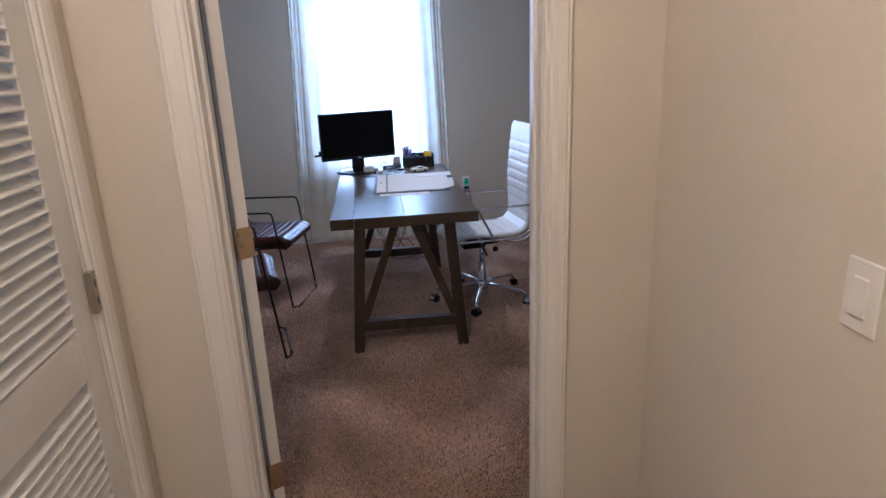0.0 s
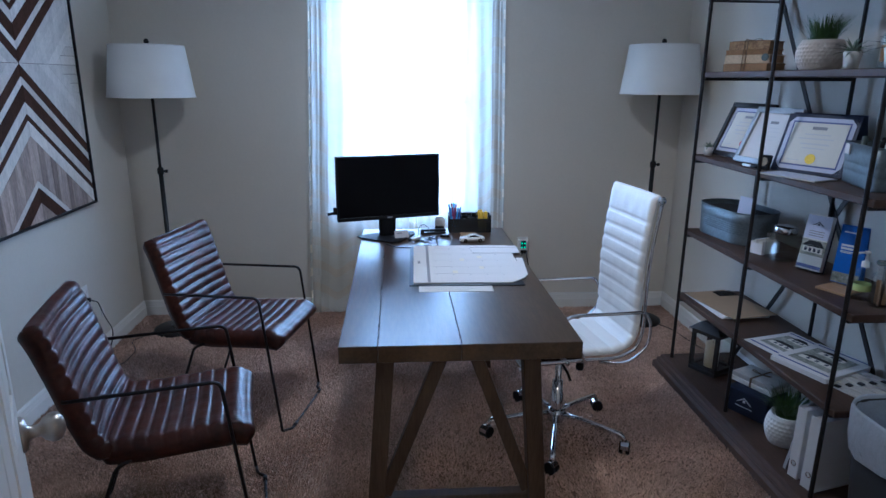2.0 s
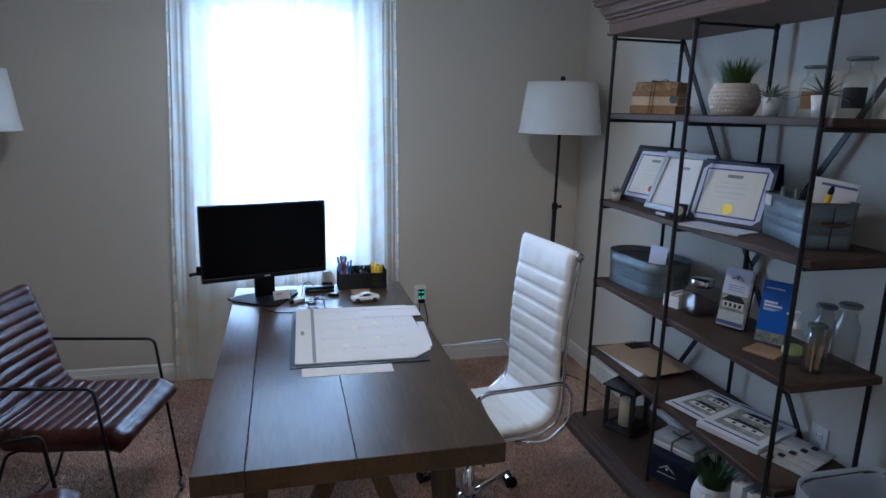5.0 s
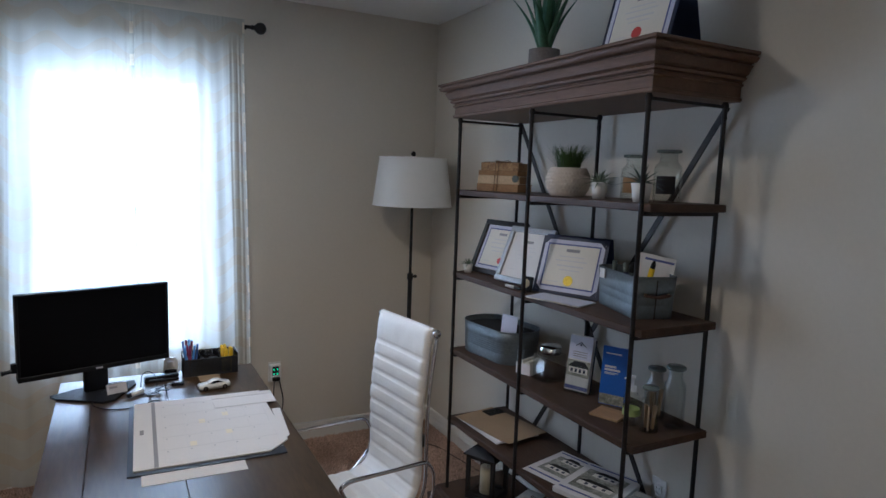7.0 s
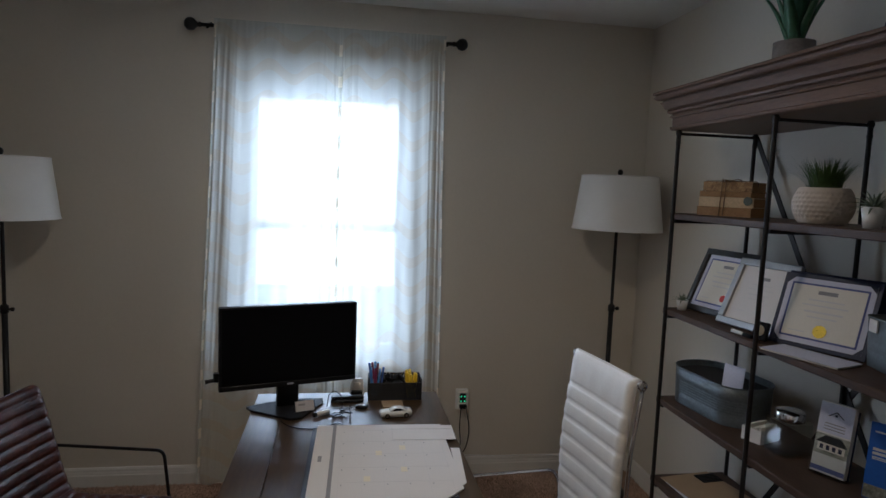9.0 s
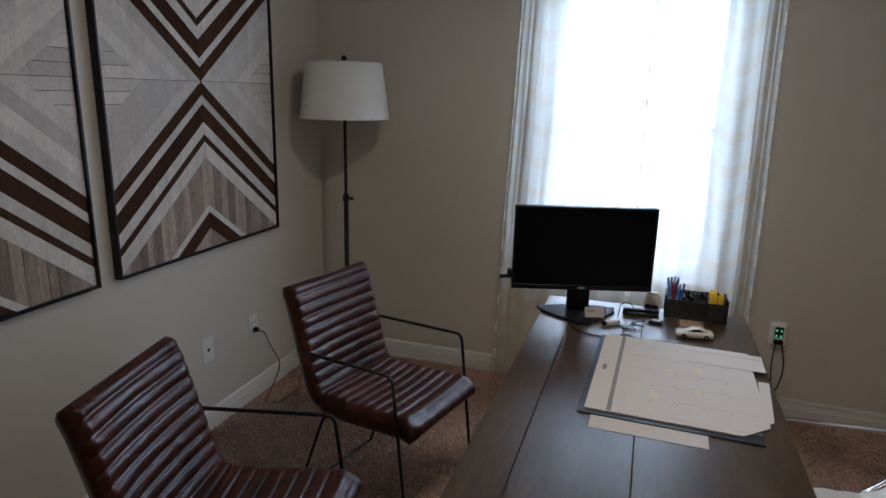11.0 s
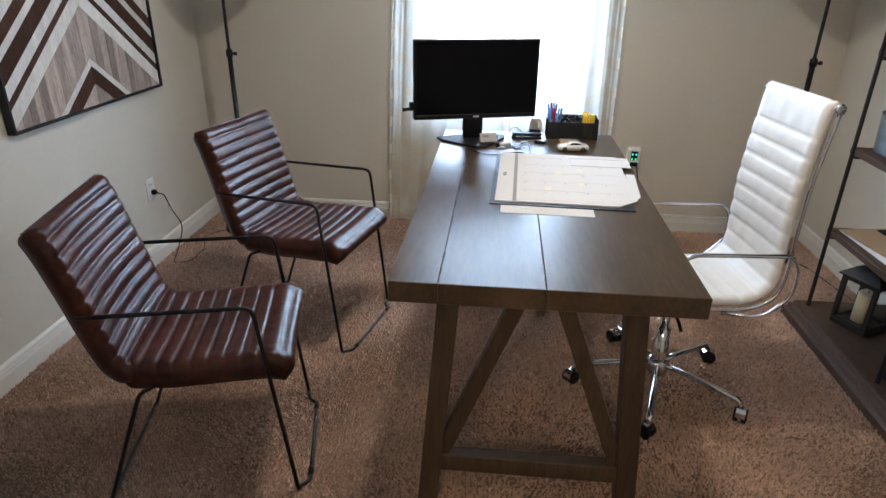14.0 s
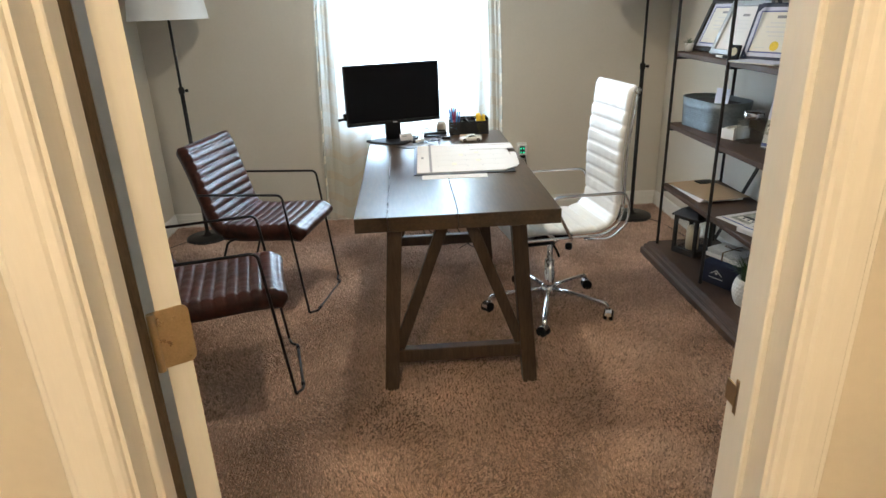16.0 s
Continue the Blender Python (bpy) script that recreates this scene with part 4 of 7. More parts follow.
def wall_art(y0, y1, z0, z1, seed, label):
    """Hangs on the west wall, facing +x. Local: x along the wall (towards -y is minus), y up."""
    w, h = (y1 - y0) / 2, (z1 - z0) / 2
    art = thing("wall_art", pose(XL, (y0 + y1) / 2, (z0 + z1) / 2), label, "wall art", "chevron wood panels")
    turn = Matrix(((0, 0, 1, 0), (1, 0, 0, 0), (0, 1, 0, 0), (0, 0, 0, 1)))
    fr = 0.009
    for a in ((-w, -w + fr, -h, h), (w - fr, w, -h, h), (-w + fr, w - fr, -h, -h + fr), (-w + fr, w - fr, h - fr, h)):
        part("frame_bar", box(a[0], a[1], a[2], a[3], 0.002, 0.036, 0.001, m=turn), BLACK, art)
    part("backing", box(-w + fr, w - fr, -h + fr, h - fr, 0.004, 0.016, m=turn), ART_DARK, art)
    iw, ih = w - fr - 0.001, h - fr - 0.001
    rng = random.Random(seed)

    def piece(poly, material):
        poly = clip(clip(clip(clip(poly, 1, 0, iw), -1, 0, iw), 0, 1, ih), 0, -1, ih)
        if len(poly) < 3:
            return
        area = abs(sum(a[0] * b[1] - b[0] * a[1] for a, b in zip(poly, poly[1:] + poly[:1]))) / 2
        if area < 4e-5:
            return
        cx, cy = sum(p[0] for p in poly) / len(poly), sum(p[1] for p in poly) / len(poly)
        wx, wy = max(p[0] for p in poly) - min(p[0] for p in poly), max(p[1] for p in poly) - min(p[1] for p in poly)
        out = [(cx + (x - cx) * (1 - 0.0020 / max(wx, 0.01)), cy + (y - cy) * (1 - 0.0020 / max(wy, 0.01))) for x, y in poly]
        part("strip", plate(out, 0.015, 0.0235 + rng.uniform(0, 0.0012), m=turn), material, art)

    k = 0.78                                # slope of the chevrons
    bands = [(0.0, 0.056, ART_DARK), (0.056, 0.092, ART_LIGHT), (0.092, 0.168, ART_DARK), (0.168, 0.219, ART_LIGHT), (0.219, 0.251, ART_DARK), (0.251, 0.320, ART_LIGHT)]
    for v in (-1, 1):
        for s in (-1, 1):
            for a, b, material in bands:
                piece([(0, v * a), (s * 1.0, v * (a + k)), (s * 1.0, v * (b + k)), (0, v * b)], material)
            # upright weathered planks inside the chevron, with a small chevron at the rim
            x = 0.0
            while x < iw:
                x2 = min(iw, x + rng.choice((0.036, 0.042, 0.048)))
                lo_a, lo_b = 0.320 + k * x, 0.320 + k * x2
                piece([(s * x, v * lo_a), (s * x2, v * lo_b), (s * x2, v * min(0.525 + 0.75 * x2, 2)), (s * x, v * min(0.525 + 0.75 * x, 2))], ART_GREY)
                x = x2
            for a, b, material in ((0.525, 0.557, ART_LIGHT), (0.557, 0.630, ART_DARK), (0.630, 0.90, ART_GREY)):
                piece([(0, v * a), (s * 0.8, v * (a + 0.60)), (s * 0.8, v * (b + 0.60)), (0, v * b)], material)
            # whitewashed side fields: rails along the chevron, then level slats
            for i in range(4):
                a, b = -0.062 * i, -0.062 * (i + 1)
                p = [(0, v * a), (s * 1.0, v * (a + k)), (s * 1.0, v * (b + k)), (0, v * b)]
                piece(clip(p, 0, -v, 0), ART_LIGHT)
            a = -0.248
            z = 0.0
            while z < ih:
                xa = (z - a) / k
                if xa > iw:
                    break
                z2 = z + 0.045
                piece(clip([(s * xa, v * z), (s * 1.0, v * z), (s * 1.0, v * z2), (s * (z2 - a) / k, v * z2)], s, 0, iw), ART_LIGHT)
                z = z2
    return art


wall_art(3.762, 4.812, 0.870, 2.325, 3, "large framed chevron artwork of whitewashed and walnut wood strips")
wall_art(2.620, 3.672, 0.870, 2.325, 5, "large framed chevron artwork of wood strips, hung beside its twin")

# ---- colours of the small things ----
NAVY = mat("navy_card", (0.014, 0.020, 0.055), 0.5, vary=0.15, scale=20)
NAVYC = mat("navy_cloth", (0.012, 0.016, 0.040), 0.85, vary=0.25, scale=30, bump=0.3, bscale=400, bdist=0.0006)
CREAM = mat("cream_paper", (0.80, 0.76, 0.68), 0.8, vary=0.04, scale=15)
LILAC = mat("certificate_border", (0.62, 0.63, 0.75), 0.75, vary=0.1, scale=120)
BLUEB = mat("blue_border", (0.10, 0.12, 0.30), 0.7, vary=0.3, scale=250)
GOLD = mat("gold_seal", (0.75, 0.55, 0.06), 0.3, 0.4, vary=0.2, scale=150)
REDS = mat("red_seal", (0.55, 0.05, 0.04), 0.5, vary=0.15, scale=150)
SILVER = mat("silver_frame", (0.40, 0.41, 0.42), 0.5, 0.7, vary=0.15, scale=30)
DARKF = mat("black_frame", (0.016, 0.013, 0.012), 0.4, vary=0.2, scale=30)
GALV = mat("galvanised_metal", (0.165, 0.19, 0.205), 0.48, 0.65, vary=0.22, scale=14, scale2=90, bump=0.15, bscale=60, bdist=0.0008)
DARKIN = mat("dark_matte", (0.02, 0.02, 0.022), 0.8, vary=0.2, scale=20)
BROWNL = mat("brown_strap", (0.050, 0.020, 0.012), 0.55, vary=0.3, scale=40)
OLDBOOK = mat("old_book_paper", (0.38, 0.22, 0.10), 0.85, vary=0.25, scale=10, scale2=160, bump=0.4, bscale=180, bdist=0.001, piece=0.15)
BOOKTAN = mat("tan_book_cloth", (0.30, 0.17, 0.075), 0.85, vary=0.3, scale=14, scale2=120, bump=0.3, bscale=180, bdist=0.001)
BOOKCRM = mat("yellowed_book", (0.56, 0.42, 0.26), 0.85, vary=0.25, scale=14, scale2=120, bump=0.3, bscale=180, bdist=0.001)
BOOKRED = mat("worn_book_cover", (0.17, 0.060, 0.025), 0.7, vary=0.5, scale=40, scale2=150, light=(0.50, 0.32, 0.14))
TWINE = mat("twine", (0.16, 0.10, 0.055), 0.9, vary=0.3, scale=200)
STONE = mat("ceramic_pot", (0.62, 0.55, 0.48), 0.75, vary=0.10, scale=10, scale2=80, bump=0.3, bscale=150, bdist=0.0008)
WHITEC = mat("white_ceramic", (0.74, 0.73, 0.70), 0.5, vary=0.05, scale=20)
CONC = mat("concrete_pot", (0.21, 0.19, 0.18), 0.85, vary=0.2, scale=15, scale2=120, bump=0.3, bscale=150, bdist=0.0008)
GRASSG = mat("grass_blades", (0.055, 0.105, 0.020), 0.55, vary=0.45, scale=20, scale2=90)
SUCG = mat("succulent_leaf", (0.16, 0.20, 0.13), 0.6, vary=0.3, scale=40)
SUCD = mat("dark_succulent", (0.05, 0.075, 0.06), 0.55, vary=0.3, scale=40)
ALOE = mat("aloe_leaf", (0.035, 0.125, 0.060), 0.42, vary=0.35, scale=9, scale2=70)
SOIL = mat("soil", (0.05, 0.035, 0.025), 0.95, vary=0.4, scale=80)
CORK = mat("amber_label", (0.36, 0.22, 0.11), 0.6, vary=0.2, scale=40)
LIDG = mat("grey_lid", (0.16, 0.19, 0.175), 0.25, 0.3, vary=0.1, scale=20)
KRAFT = mat("kraft_folder", (0.36, 0.25, 0.145), 0.75, vary=0.08, scale=12)
BLUEP = mat("blue_brochure", (0.025, 0.13, 0.52), 0.4, vary=0.08, scale=10)
PHOTO = mat("printed_photo", (0.16, 0.17, 0.13), 0.4, vary=0.75, scale=18, scale2=90, light=(0.55, 0.53, 0.45), dark=(0.04, 0.05, 0.03))
WOODC = mat("coaster_wood", (0.36, 0.22, 0.11), 0.55, vary=0.25, scale=10, stretch=(1, 8, 8))
CANDLE = mat("candle_wax", (0.75, 0.66, 0.48), 0.5, vary=0.04, scale=12)
LANT = mat("lantern_metal", (0.035, 0.032, 0.030), 0.5, 0.4, vary=0.3, scale=30)
GREENL = mat("green_label", (0.44, 0.52, 0.17), 0.5)
YELLOW = mat("yellow_plastic", (0.85, 0.58, 0.02), 0.4)
BINDER = mat("binder_vinyl", (0.66, 0.65, 0.64), 0.4, vary=0.04, scale=20)
LINER = mat("liner_film", (0.42, 0.45, 0.50), 0.3, vary=0.12, scale=15, bump=0.7, bscale=45, bdist=0.006)
BINP = mat("waste_bin_plastic", (0.02, 0.02, 0.022), 0.4, vary=0.1, scale=20)
CLOTH = mat("striped_cloth", (0.50, 0.47, 0.42), 0.9, vary=0.2, scale=60)
CARW = mat("car_paint", (0.75, 0.75, 0.72), 0.2, vary=0.03, scale=40)
GLASSD = mat("dark_glass", (0.012, 0.013, 0.015), 0.1)
LEDG = glow_mat("green_led", (0.10, 1.0, 0.45), 1.2)
MATB = mat("desk_mat_vinyl", (0.012, 0.014, 0.020), 0.45, vary=0.1, scale=20)
WIRE = mat("cable_rubber", (0.010, 0.010, 0.011), 0.5)
WIREW = mat("white_cable", (0.70, 0.70, 0.68), 0.45)


def sheet(name, parent, x0, x1, y0, y1, z, material, t=0.0006, m=None, label=""):
    return part(name, box(x0, x1, y0, y1, z, z + t), material, parent, label, False, m)


# ---- desk top ----
dm = thing("desk_mat", pose(0.262, 3.840, KZ, 0, 0, -1.6), "dark navy vinyl desk mat under the calendar", "desk mat")
part("mat", box(-0.228, 0.222, -0.290, 0.290, 0.0004, 0.004, 0.001), MATB, dm)
cal = thing("desk_calendar", pose(0.272, 3.853, KZ + 0.004, 0, 0, -1.6), "white paper desk calendar with grid of small marks", "calendar")
part("pad", plate([(-0.222, -0.281), (0.165, -0.281), (0.232, -0.215), (0.224, 0.281), (-0.222, 0.281)], 0.0002, 0.004), PAPER, cal)
part("margin_bar", box(-0.166, -0.154, -0.278, 0.278, 0.0042, 0.0045), INK, cal, "grey printed bar")
GRIDL = mat("pale_grid", (0.70, 0.68, 0.67), 0.8)
DATEK = mat("date_ink", (0.46, 0.45, 0.46), 0.8)
for i in range(6):
    y = -0.262 + i * 0.098
    part("grid_line", box(-0.140, 0.210, y - 0.0006, y + 0.0006, 0.0042, 0.0044), GRIDL, cal)
for j in range(6):
    x = -0.135 + j * 0.068
    part("grid_line", box(x - 0.0005, x + 0.0005, -0.262, 0.228, 0.0042, 0.00435), GRIDL, cal)
    for i in range(5):
        y = -0.262 + i * 0.098
        if j < 5:
            part("date_mark", box(x + 0.007, x + 0.011, y + 0.079, y + 0.086, 0.0042, 0.0045), DATEK, cal)
for x, y in ((-0.06, -0.16), (-0.02, 0.02), (0.055, -0.10), (0.06, 0.06)):
    part("highlight", box(x, x + 0.020, y, y + 0.034, 0.0042, 0.00435), mat("highlighter", (0.84, 0.77, 0.62), 0.8), cal, "yellow highlighter mark")
part("note_block", box(-0.204, -0.192, -0.02, 0.02, 0.0042, 0.0045), INK, cal)
pp = thing("paper_sheet", pose(0.430, 4.050, KZ + 0.0085, 0, 0, -2), "folded white paper lying on the calendar", "paper")
part("sheet", box(-0.110, 0.110, -0.062, 0.062, 0.0, 0.0012), PAPER, pp)
part("fold", box(-0.110, 0.110, 0.030, 0.062, 0.0013, 0.0024), PAPER, pp)
pp = thing("paper_sheet", pose(0.205, 3.582, KZ, 0, 0, -1), "white sheet showing beneath the desk mat", "paper")
part("sheet", box(-0.142, 0.142, -0.095, -0.006, 0.0001, 0.0009), PAPER, pp)
for k in range(6):
    part("text_line", box(-0.118, 0.06 + 0.01 * (k % 3), -0.085 + 0.011 * k, -0.083 + 0.011 * k, 0.0010, 0.0012), GRIDL, pp)
pp = thing("paper_sheet", pose(0.478, 3.800, KZ + 0.0015, 0, 0, -4), "white loose sheet with folded corner under the calendar", "paper")
part("sheet", plate([(0.022, -0.150), (0.045, -0.120), (0.052, 0.130), (0.022, 0.130)], 0.0, 0.0010), PAPER, pp)

org = thing("desk_organizer", pose(0.360, 4.460, KZ), "black mesh desk organiser filled with pens and clips", "organiser")
MESH = mat("black_mesh", (0.012, 0.012, 0.013), 0.5, 0.4)


def grille(x0, x1, y0, y1, z0, z1, nx, nz):
    """A wire-mesh wall, upright, along x (y0 == y1) or along y."""
    bm = bmesh.new()
    for i in range(nx + 1):
        f = i / nx
        p = (x0 + (x1 - x0) * f, y0 + (y1 - y0) * f)
        tube([(p[0], p[1], z0), (p[0], p[1], z1)], 0.0016, 4, bm)
    for i in range(nz + 1):
        z = z0 + (z1 - z0) * i / nz
        tube([(x0, y0, z), (x1, y1, z)], 0.0026 if i in (0, nz) else 0.0014, 4, bm)
    return bm


for a in ((-0.108, 0.108, -0.045, -0.045, 0.003, 0.072), (-0.108, 0.108, 0.045, 0.045, 0.003, 0.088), (-0.108, -0.108, -0.045, 0.045, 0.003, 0.088), (0.108, 0.108, -0.045, 0.045, 0.003, 0.088), (-0.045, -0.045, -0.045, 0.045, 0.003, 0.088), (0.04, 0.04, -0.045, 0.045, 0.003, 0.072)):
    part("mesh_wall", grille(*a, 40, 22), MESH, org)
part("floor", box(-0.108, 0.108, -0.045, 0.045, 0.0005, 0.003), MESH, org)
part("drawer", box(-0.040, 0.036, -0.040, 0.030, 0.004, 0.060, 0.003), PLASTIC, org)
rng = random.Random(4)
for k in range(13):
    col = ((0.08, 0.25, 0.62), (0.12, 0.36, 0.70), (0.22, 0.03, 0.10), (0.05, 0.12, 0.40), (0.14, 0.03, 0.07), (0.16, 0.42, 0.72))[k % 6]
    x, y = -0.10 + rng.random() * 0.045, -0.03 + rng.random() * 0.06
    pen = thing("pen", pose(0.360 + x, 4.460 + y, KZ + 0.0035, rng.uniform(-9, 9), rng.uniform(-9, 9), 0), "slim coloured pen standing in the organiser", "pen", "pens in the organiser")
    pm = mat("pen_plastic", col, 0.35)
    ln = rng.uniform(0.118, 0.145)
    part("barrel", lathe([(0.0, 0.0), (0.0025, 0.006), (0.0042, 0.014), (0.0042, ln - 0.03), (0.0, ln - 0.03)], 10), pm, pen, "", True)
    part("cap", lathe([(0.0047, ln - 0.045), (0.0047, ln - 0.004), (0.003, ln), (0, ln)], 10), pm, pen, "", True)
for k in range(7):
    c = thing("binder_clip", pose(0.360 - 0.03 + rng.random() * 0.06, 4.455 + rng.uniform(-0.02, 0.02), KZ + 0.060 + 0.005 * k, rng.uniform(-30, 30), rng.uniform(-20, 20), rng.uniform(0, 180)), "black binder clip lying in the organiser", "clip", "clips in the organiser")
    part("jaw", prism([(-0.010, 0), (0.010, 0), (0.003, 0.012), (-0.003, 0.012)], -0.012, 0.012), PLASTIC, c)
    part("lever", tube(rounded([(0.002, -0.008, 0.011), (0.014, -0.006, 0.024), (0.014, 0.006, 0.024), (0.002, 0.008, 0.011)], 0.004), 0.0008, 5), CHROME, c)
for k in range(9):
    c = thing("highlighter", pose(0.360 + 0.055 + rng.random() * 0.042, 4.46 + rng.uniform(-0.03, 0.03), KZ + 0.0035, rng.uniform(-8, 8), rng.uniform(-8, 8), 0), "yellow marker standing in the organiser", "marker", "yellow markers in the organiser")
    part("barrel", lathe([(0, 0), (0.006, 0.0), (0.006, 0.070), (0.0, 0.070)], 10), YELLOW, c, "", True)
    part("cap", lathe([(0.0066, 0.066), (0.0066, 0.098), (0.004, 0.104), (0, 0.104)], 10), YELLOW, c, "", True)

# toy car, side profile with cabin, wheels and windows
car = thing("toy_car", pose(0.348, 4.240, KZ, 0, 0, 6), "small white metal toy sports car", "toy car")


def hull(stations, material, name):
    bm = bmesh.new()
    rings = []
    for x, w, z0, z1 in stations:
        rings.append([bm.verts.new(v) for v in ((x, -w, z0), (x, -w, z0 + (z1 - z0) * 0.6), (x, -w * 0.82, z1), (x, w * 0.82, z1), (x, w, z0 + (z1 - z0) * 0.6), (x, w, z0))])
    for a, b in zip(rings, rings[1:]):
        for i in range(6):
            j = (i + 1) % 6
            bm.faces.new((a[i], a[j], b[j], b[i]))
    bm.faces.new(rings[0])
    bm.faces.new(rings[-1][::-1])
    return part(name, bm, material, car, "", True)


hull([(-0.060, 0.018, 0.008, 0.018), (-0.054, 0.023, 0.006, 0.022), (-0.030, 0.025, 0.005, 0.025), (0.030, 0.025, 0.005, 0.026), (0.052, 0.024, 0.007, 0.026), (0.060, 0.020, 0.009, 0.023)], CARW, "body")
hull([(-0.026, 0.019, 0.024, 0.026), (-0.008, 0.018, 0.024, 0.036), (0.016, 0.018, 0.024, 0.037), (0.044, 0.018, 0.024, 0.0265)], CARW, "cabin")
for y in (-0.0175, 0.0175):
    part("side_window", plate([(-0.018, 0.0265), (-0.007, 0.034), (0.014, 0.0345), (0.030, 0.028)], y - 0.0026, y + 0.0026, m=pose(0, 0, 0, 90)), GLASSD, car)
for x in (-0.036, 0.037):
    for y in (-0.023, 0.023):
        w = part("wheel", tube([(x, y - 0.004, 0.0095), (x, y + 0.004, 0.0095)], 0.0095, 16), PLASTIC, car)
        part("rim", tube([(x, y - 0.0045, 0.0095), (x, y + 0.0045, 0.0095)], 0.006, 12), CHROME, w)

ch = thing("card_holder", pose(0.000, 4.300, KZ, 0, 0, 20), "black wire holder with white business cards", "card holder")
part("wire", tube(rounded([(-0.040, -0.020, 0.002), (-0.044, 0.006, 0.030), (-0.040, -0.016, 0.006), (-0.038, -0.030, 0.014), (0.038, -0.030, 0.014), (0.040, -0.016, 0.006), (0.044, 0.006, 0.030), (0.040, -0.020, 0.002)], 0.004), 0.0013, 6), WIRE, ch)
CARDG = mat("card_stock", (0.52, 0.50, 0.50), 0.6, vary=0.1, scale=30)
cd = thing("business_card", pose(0.000, 4.300, KZ + 0.004, 0, 0, 20), "stack of white business cards in the holder", "cards")
part("card_block", box(-0.036, 0.036, -0.003, 0.003, 0.0, 0.042, 0.0006, m=pose(0, -0.016, 0.002, -24)), CARDG, cd)
part("card_print", box(-0.026, 0.002, -0.0036, -0.0031, 0.024, 0.032, m=pose(0, -0.016, 0.002, -24)), INK, cd)

dk = thing("phone_dock", pose(0.205, 4.470, KZ, 0, 0, -8), "white charging dock with black strap", "dock")
part("stand", prism([(-0.030, 0), (0.030, 0), (0.026, 0.060), (0.016, 0.075), (-0.016, 0.075), (-0.026, 0.060)], 0.004, 0.016), WHITEP, dk)
part("inset", box(-0.014, 0.014, -0.002, 0.004, 0.034, 0.060, 0.002), PAPER, dk)
part("front", box(-0.024, 0.024, -0.012, 0.004, 0.0005, 0.026, 0.003), PLASTIC, dk)
dv = thing("stapler", pose(0.165, 4.408, KZ, 0, 0, 5), "black long stapler lying behind the cables", "stapler")
part("base", box(-0.065, 0.065, -0.017, 0.017, 0.0005, 0.010, 0.003), PLASTIC, dv)
part("arm", box(-0.062, 0.066, -0.015, 0.015, 0.013, 0.026, 0.005, 2), PLASTIC, dv)
part("hinge", tube([(-0.056, -0.016, 0.013), (-0.056, 0.016, 0.013)], 0.009, 10), PLASTIC, dv)
kf = thing("key_fob", pose(0.222, 4.330, KZ, 0, 0, -10), "black car key fob", "key fob")
part("case", box(-0.024, 0.024, -0.015, 0.015, 0.0005, 0.013, 0.005, 2), PLASTIC, kf)
part("button", box(-0.012, 0.012, -0.007, 0.007, 0.013, 0.0142, 0.0005), LOGO, kf)
KEYM = mat("key_steel", (0.020, 0.019, 0.019), 0.5, 0.0, vary=0.2, scale=40)
ks = thing("key_ring", pose(0.125, 4.270, KZ, 0, 0, 12), "bunch of keys on a ring with grey tag", "keys")
part("ring", tube([(0.014 * math.cos(k * math.pi / 8), 0.014 * math.sin(k * math.pi / 8), 0.004) for k in range(16)], 0.0012, 6, closed=True), CHROME, ks)
for k in range(5):
    a = 200 + k * 42
    bm = plate([(0.012, -0.010), (0.030, -0.010), (0.033, -0.003), (0.062, -0.003), (0.064, 0.002), (0.033, 0.003), (0.030, 0.010), (0.012, 0.010)], 0.0, 0.0022)
    part("key", bm, (KEYM, PLASTIC, KEYM, PLASTIC, PLASTIC)[k], ks, "", False, pose(0, 0, 0.002 + 0.0026 * k, rng.uniform(-4, 4), rng.uniform(-6, 0), a))
part("tag", tube([(-0.080, -0.010, 0.010), (-0.030, 0.012, 0.010)], 0.009, 12), WHITEP, ks, "white plastic cable end", True)
part("tag_tip", tube([(-0.092, -0.015, 0.010), (-0.080, -0.010, 0.010)], 0.0085, 12), PLASTIC, ks, "black rubber tip", True)
gl = thing("wire_clip", pose(0.112, 4.360, KZ, 0, 0, 30), "bent dark wire earphones on the desk", "earphones")
part("wire", tube(rounded([(-0.03, 0.0, 0.003), (-0.012, 0.02, 0.045), (0.012, 0.016, 0.058), (0.03, -0.01, 0.040), (0.01, -0.05, 0.004), (-0.01, -0.08, 0.003), (0.02, -0.10, 0.003)], 0.02), 0.0018, 6), WIRE, gl, "", True)
cb = thing("monitor_cable", pose(0, 0, KZ), "thin black cable lying across the desk", "cable")
part("cord", tube(rounded([(-0.02, 4.385, 0.010), (-0.09, 4.215, 0.003), (-0.03, 4.130, 0.003), (0.07, 4.115, 0.003), (0.13, 4.180, 0.004), (0.165, 4.125, 0.003)], 0.08, 8), 0.0022, 6), WIRE, cb, "", True)

sn = thing("sticky_notes", pose(0.345, 4.350, KZ, 0, 0, 2), "tan block of sticky notes behind the toy car", "notes")
part("pad", box(-0.042, 0.042, -0.038, 0.038, 0.0005, 0.010, 0.001), KRAFT, sn)

# ---- wall plates and leads ----


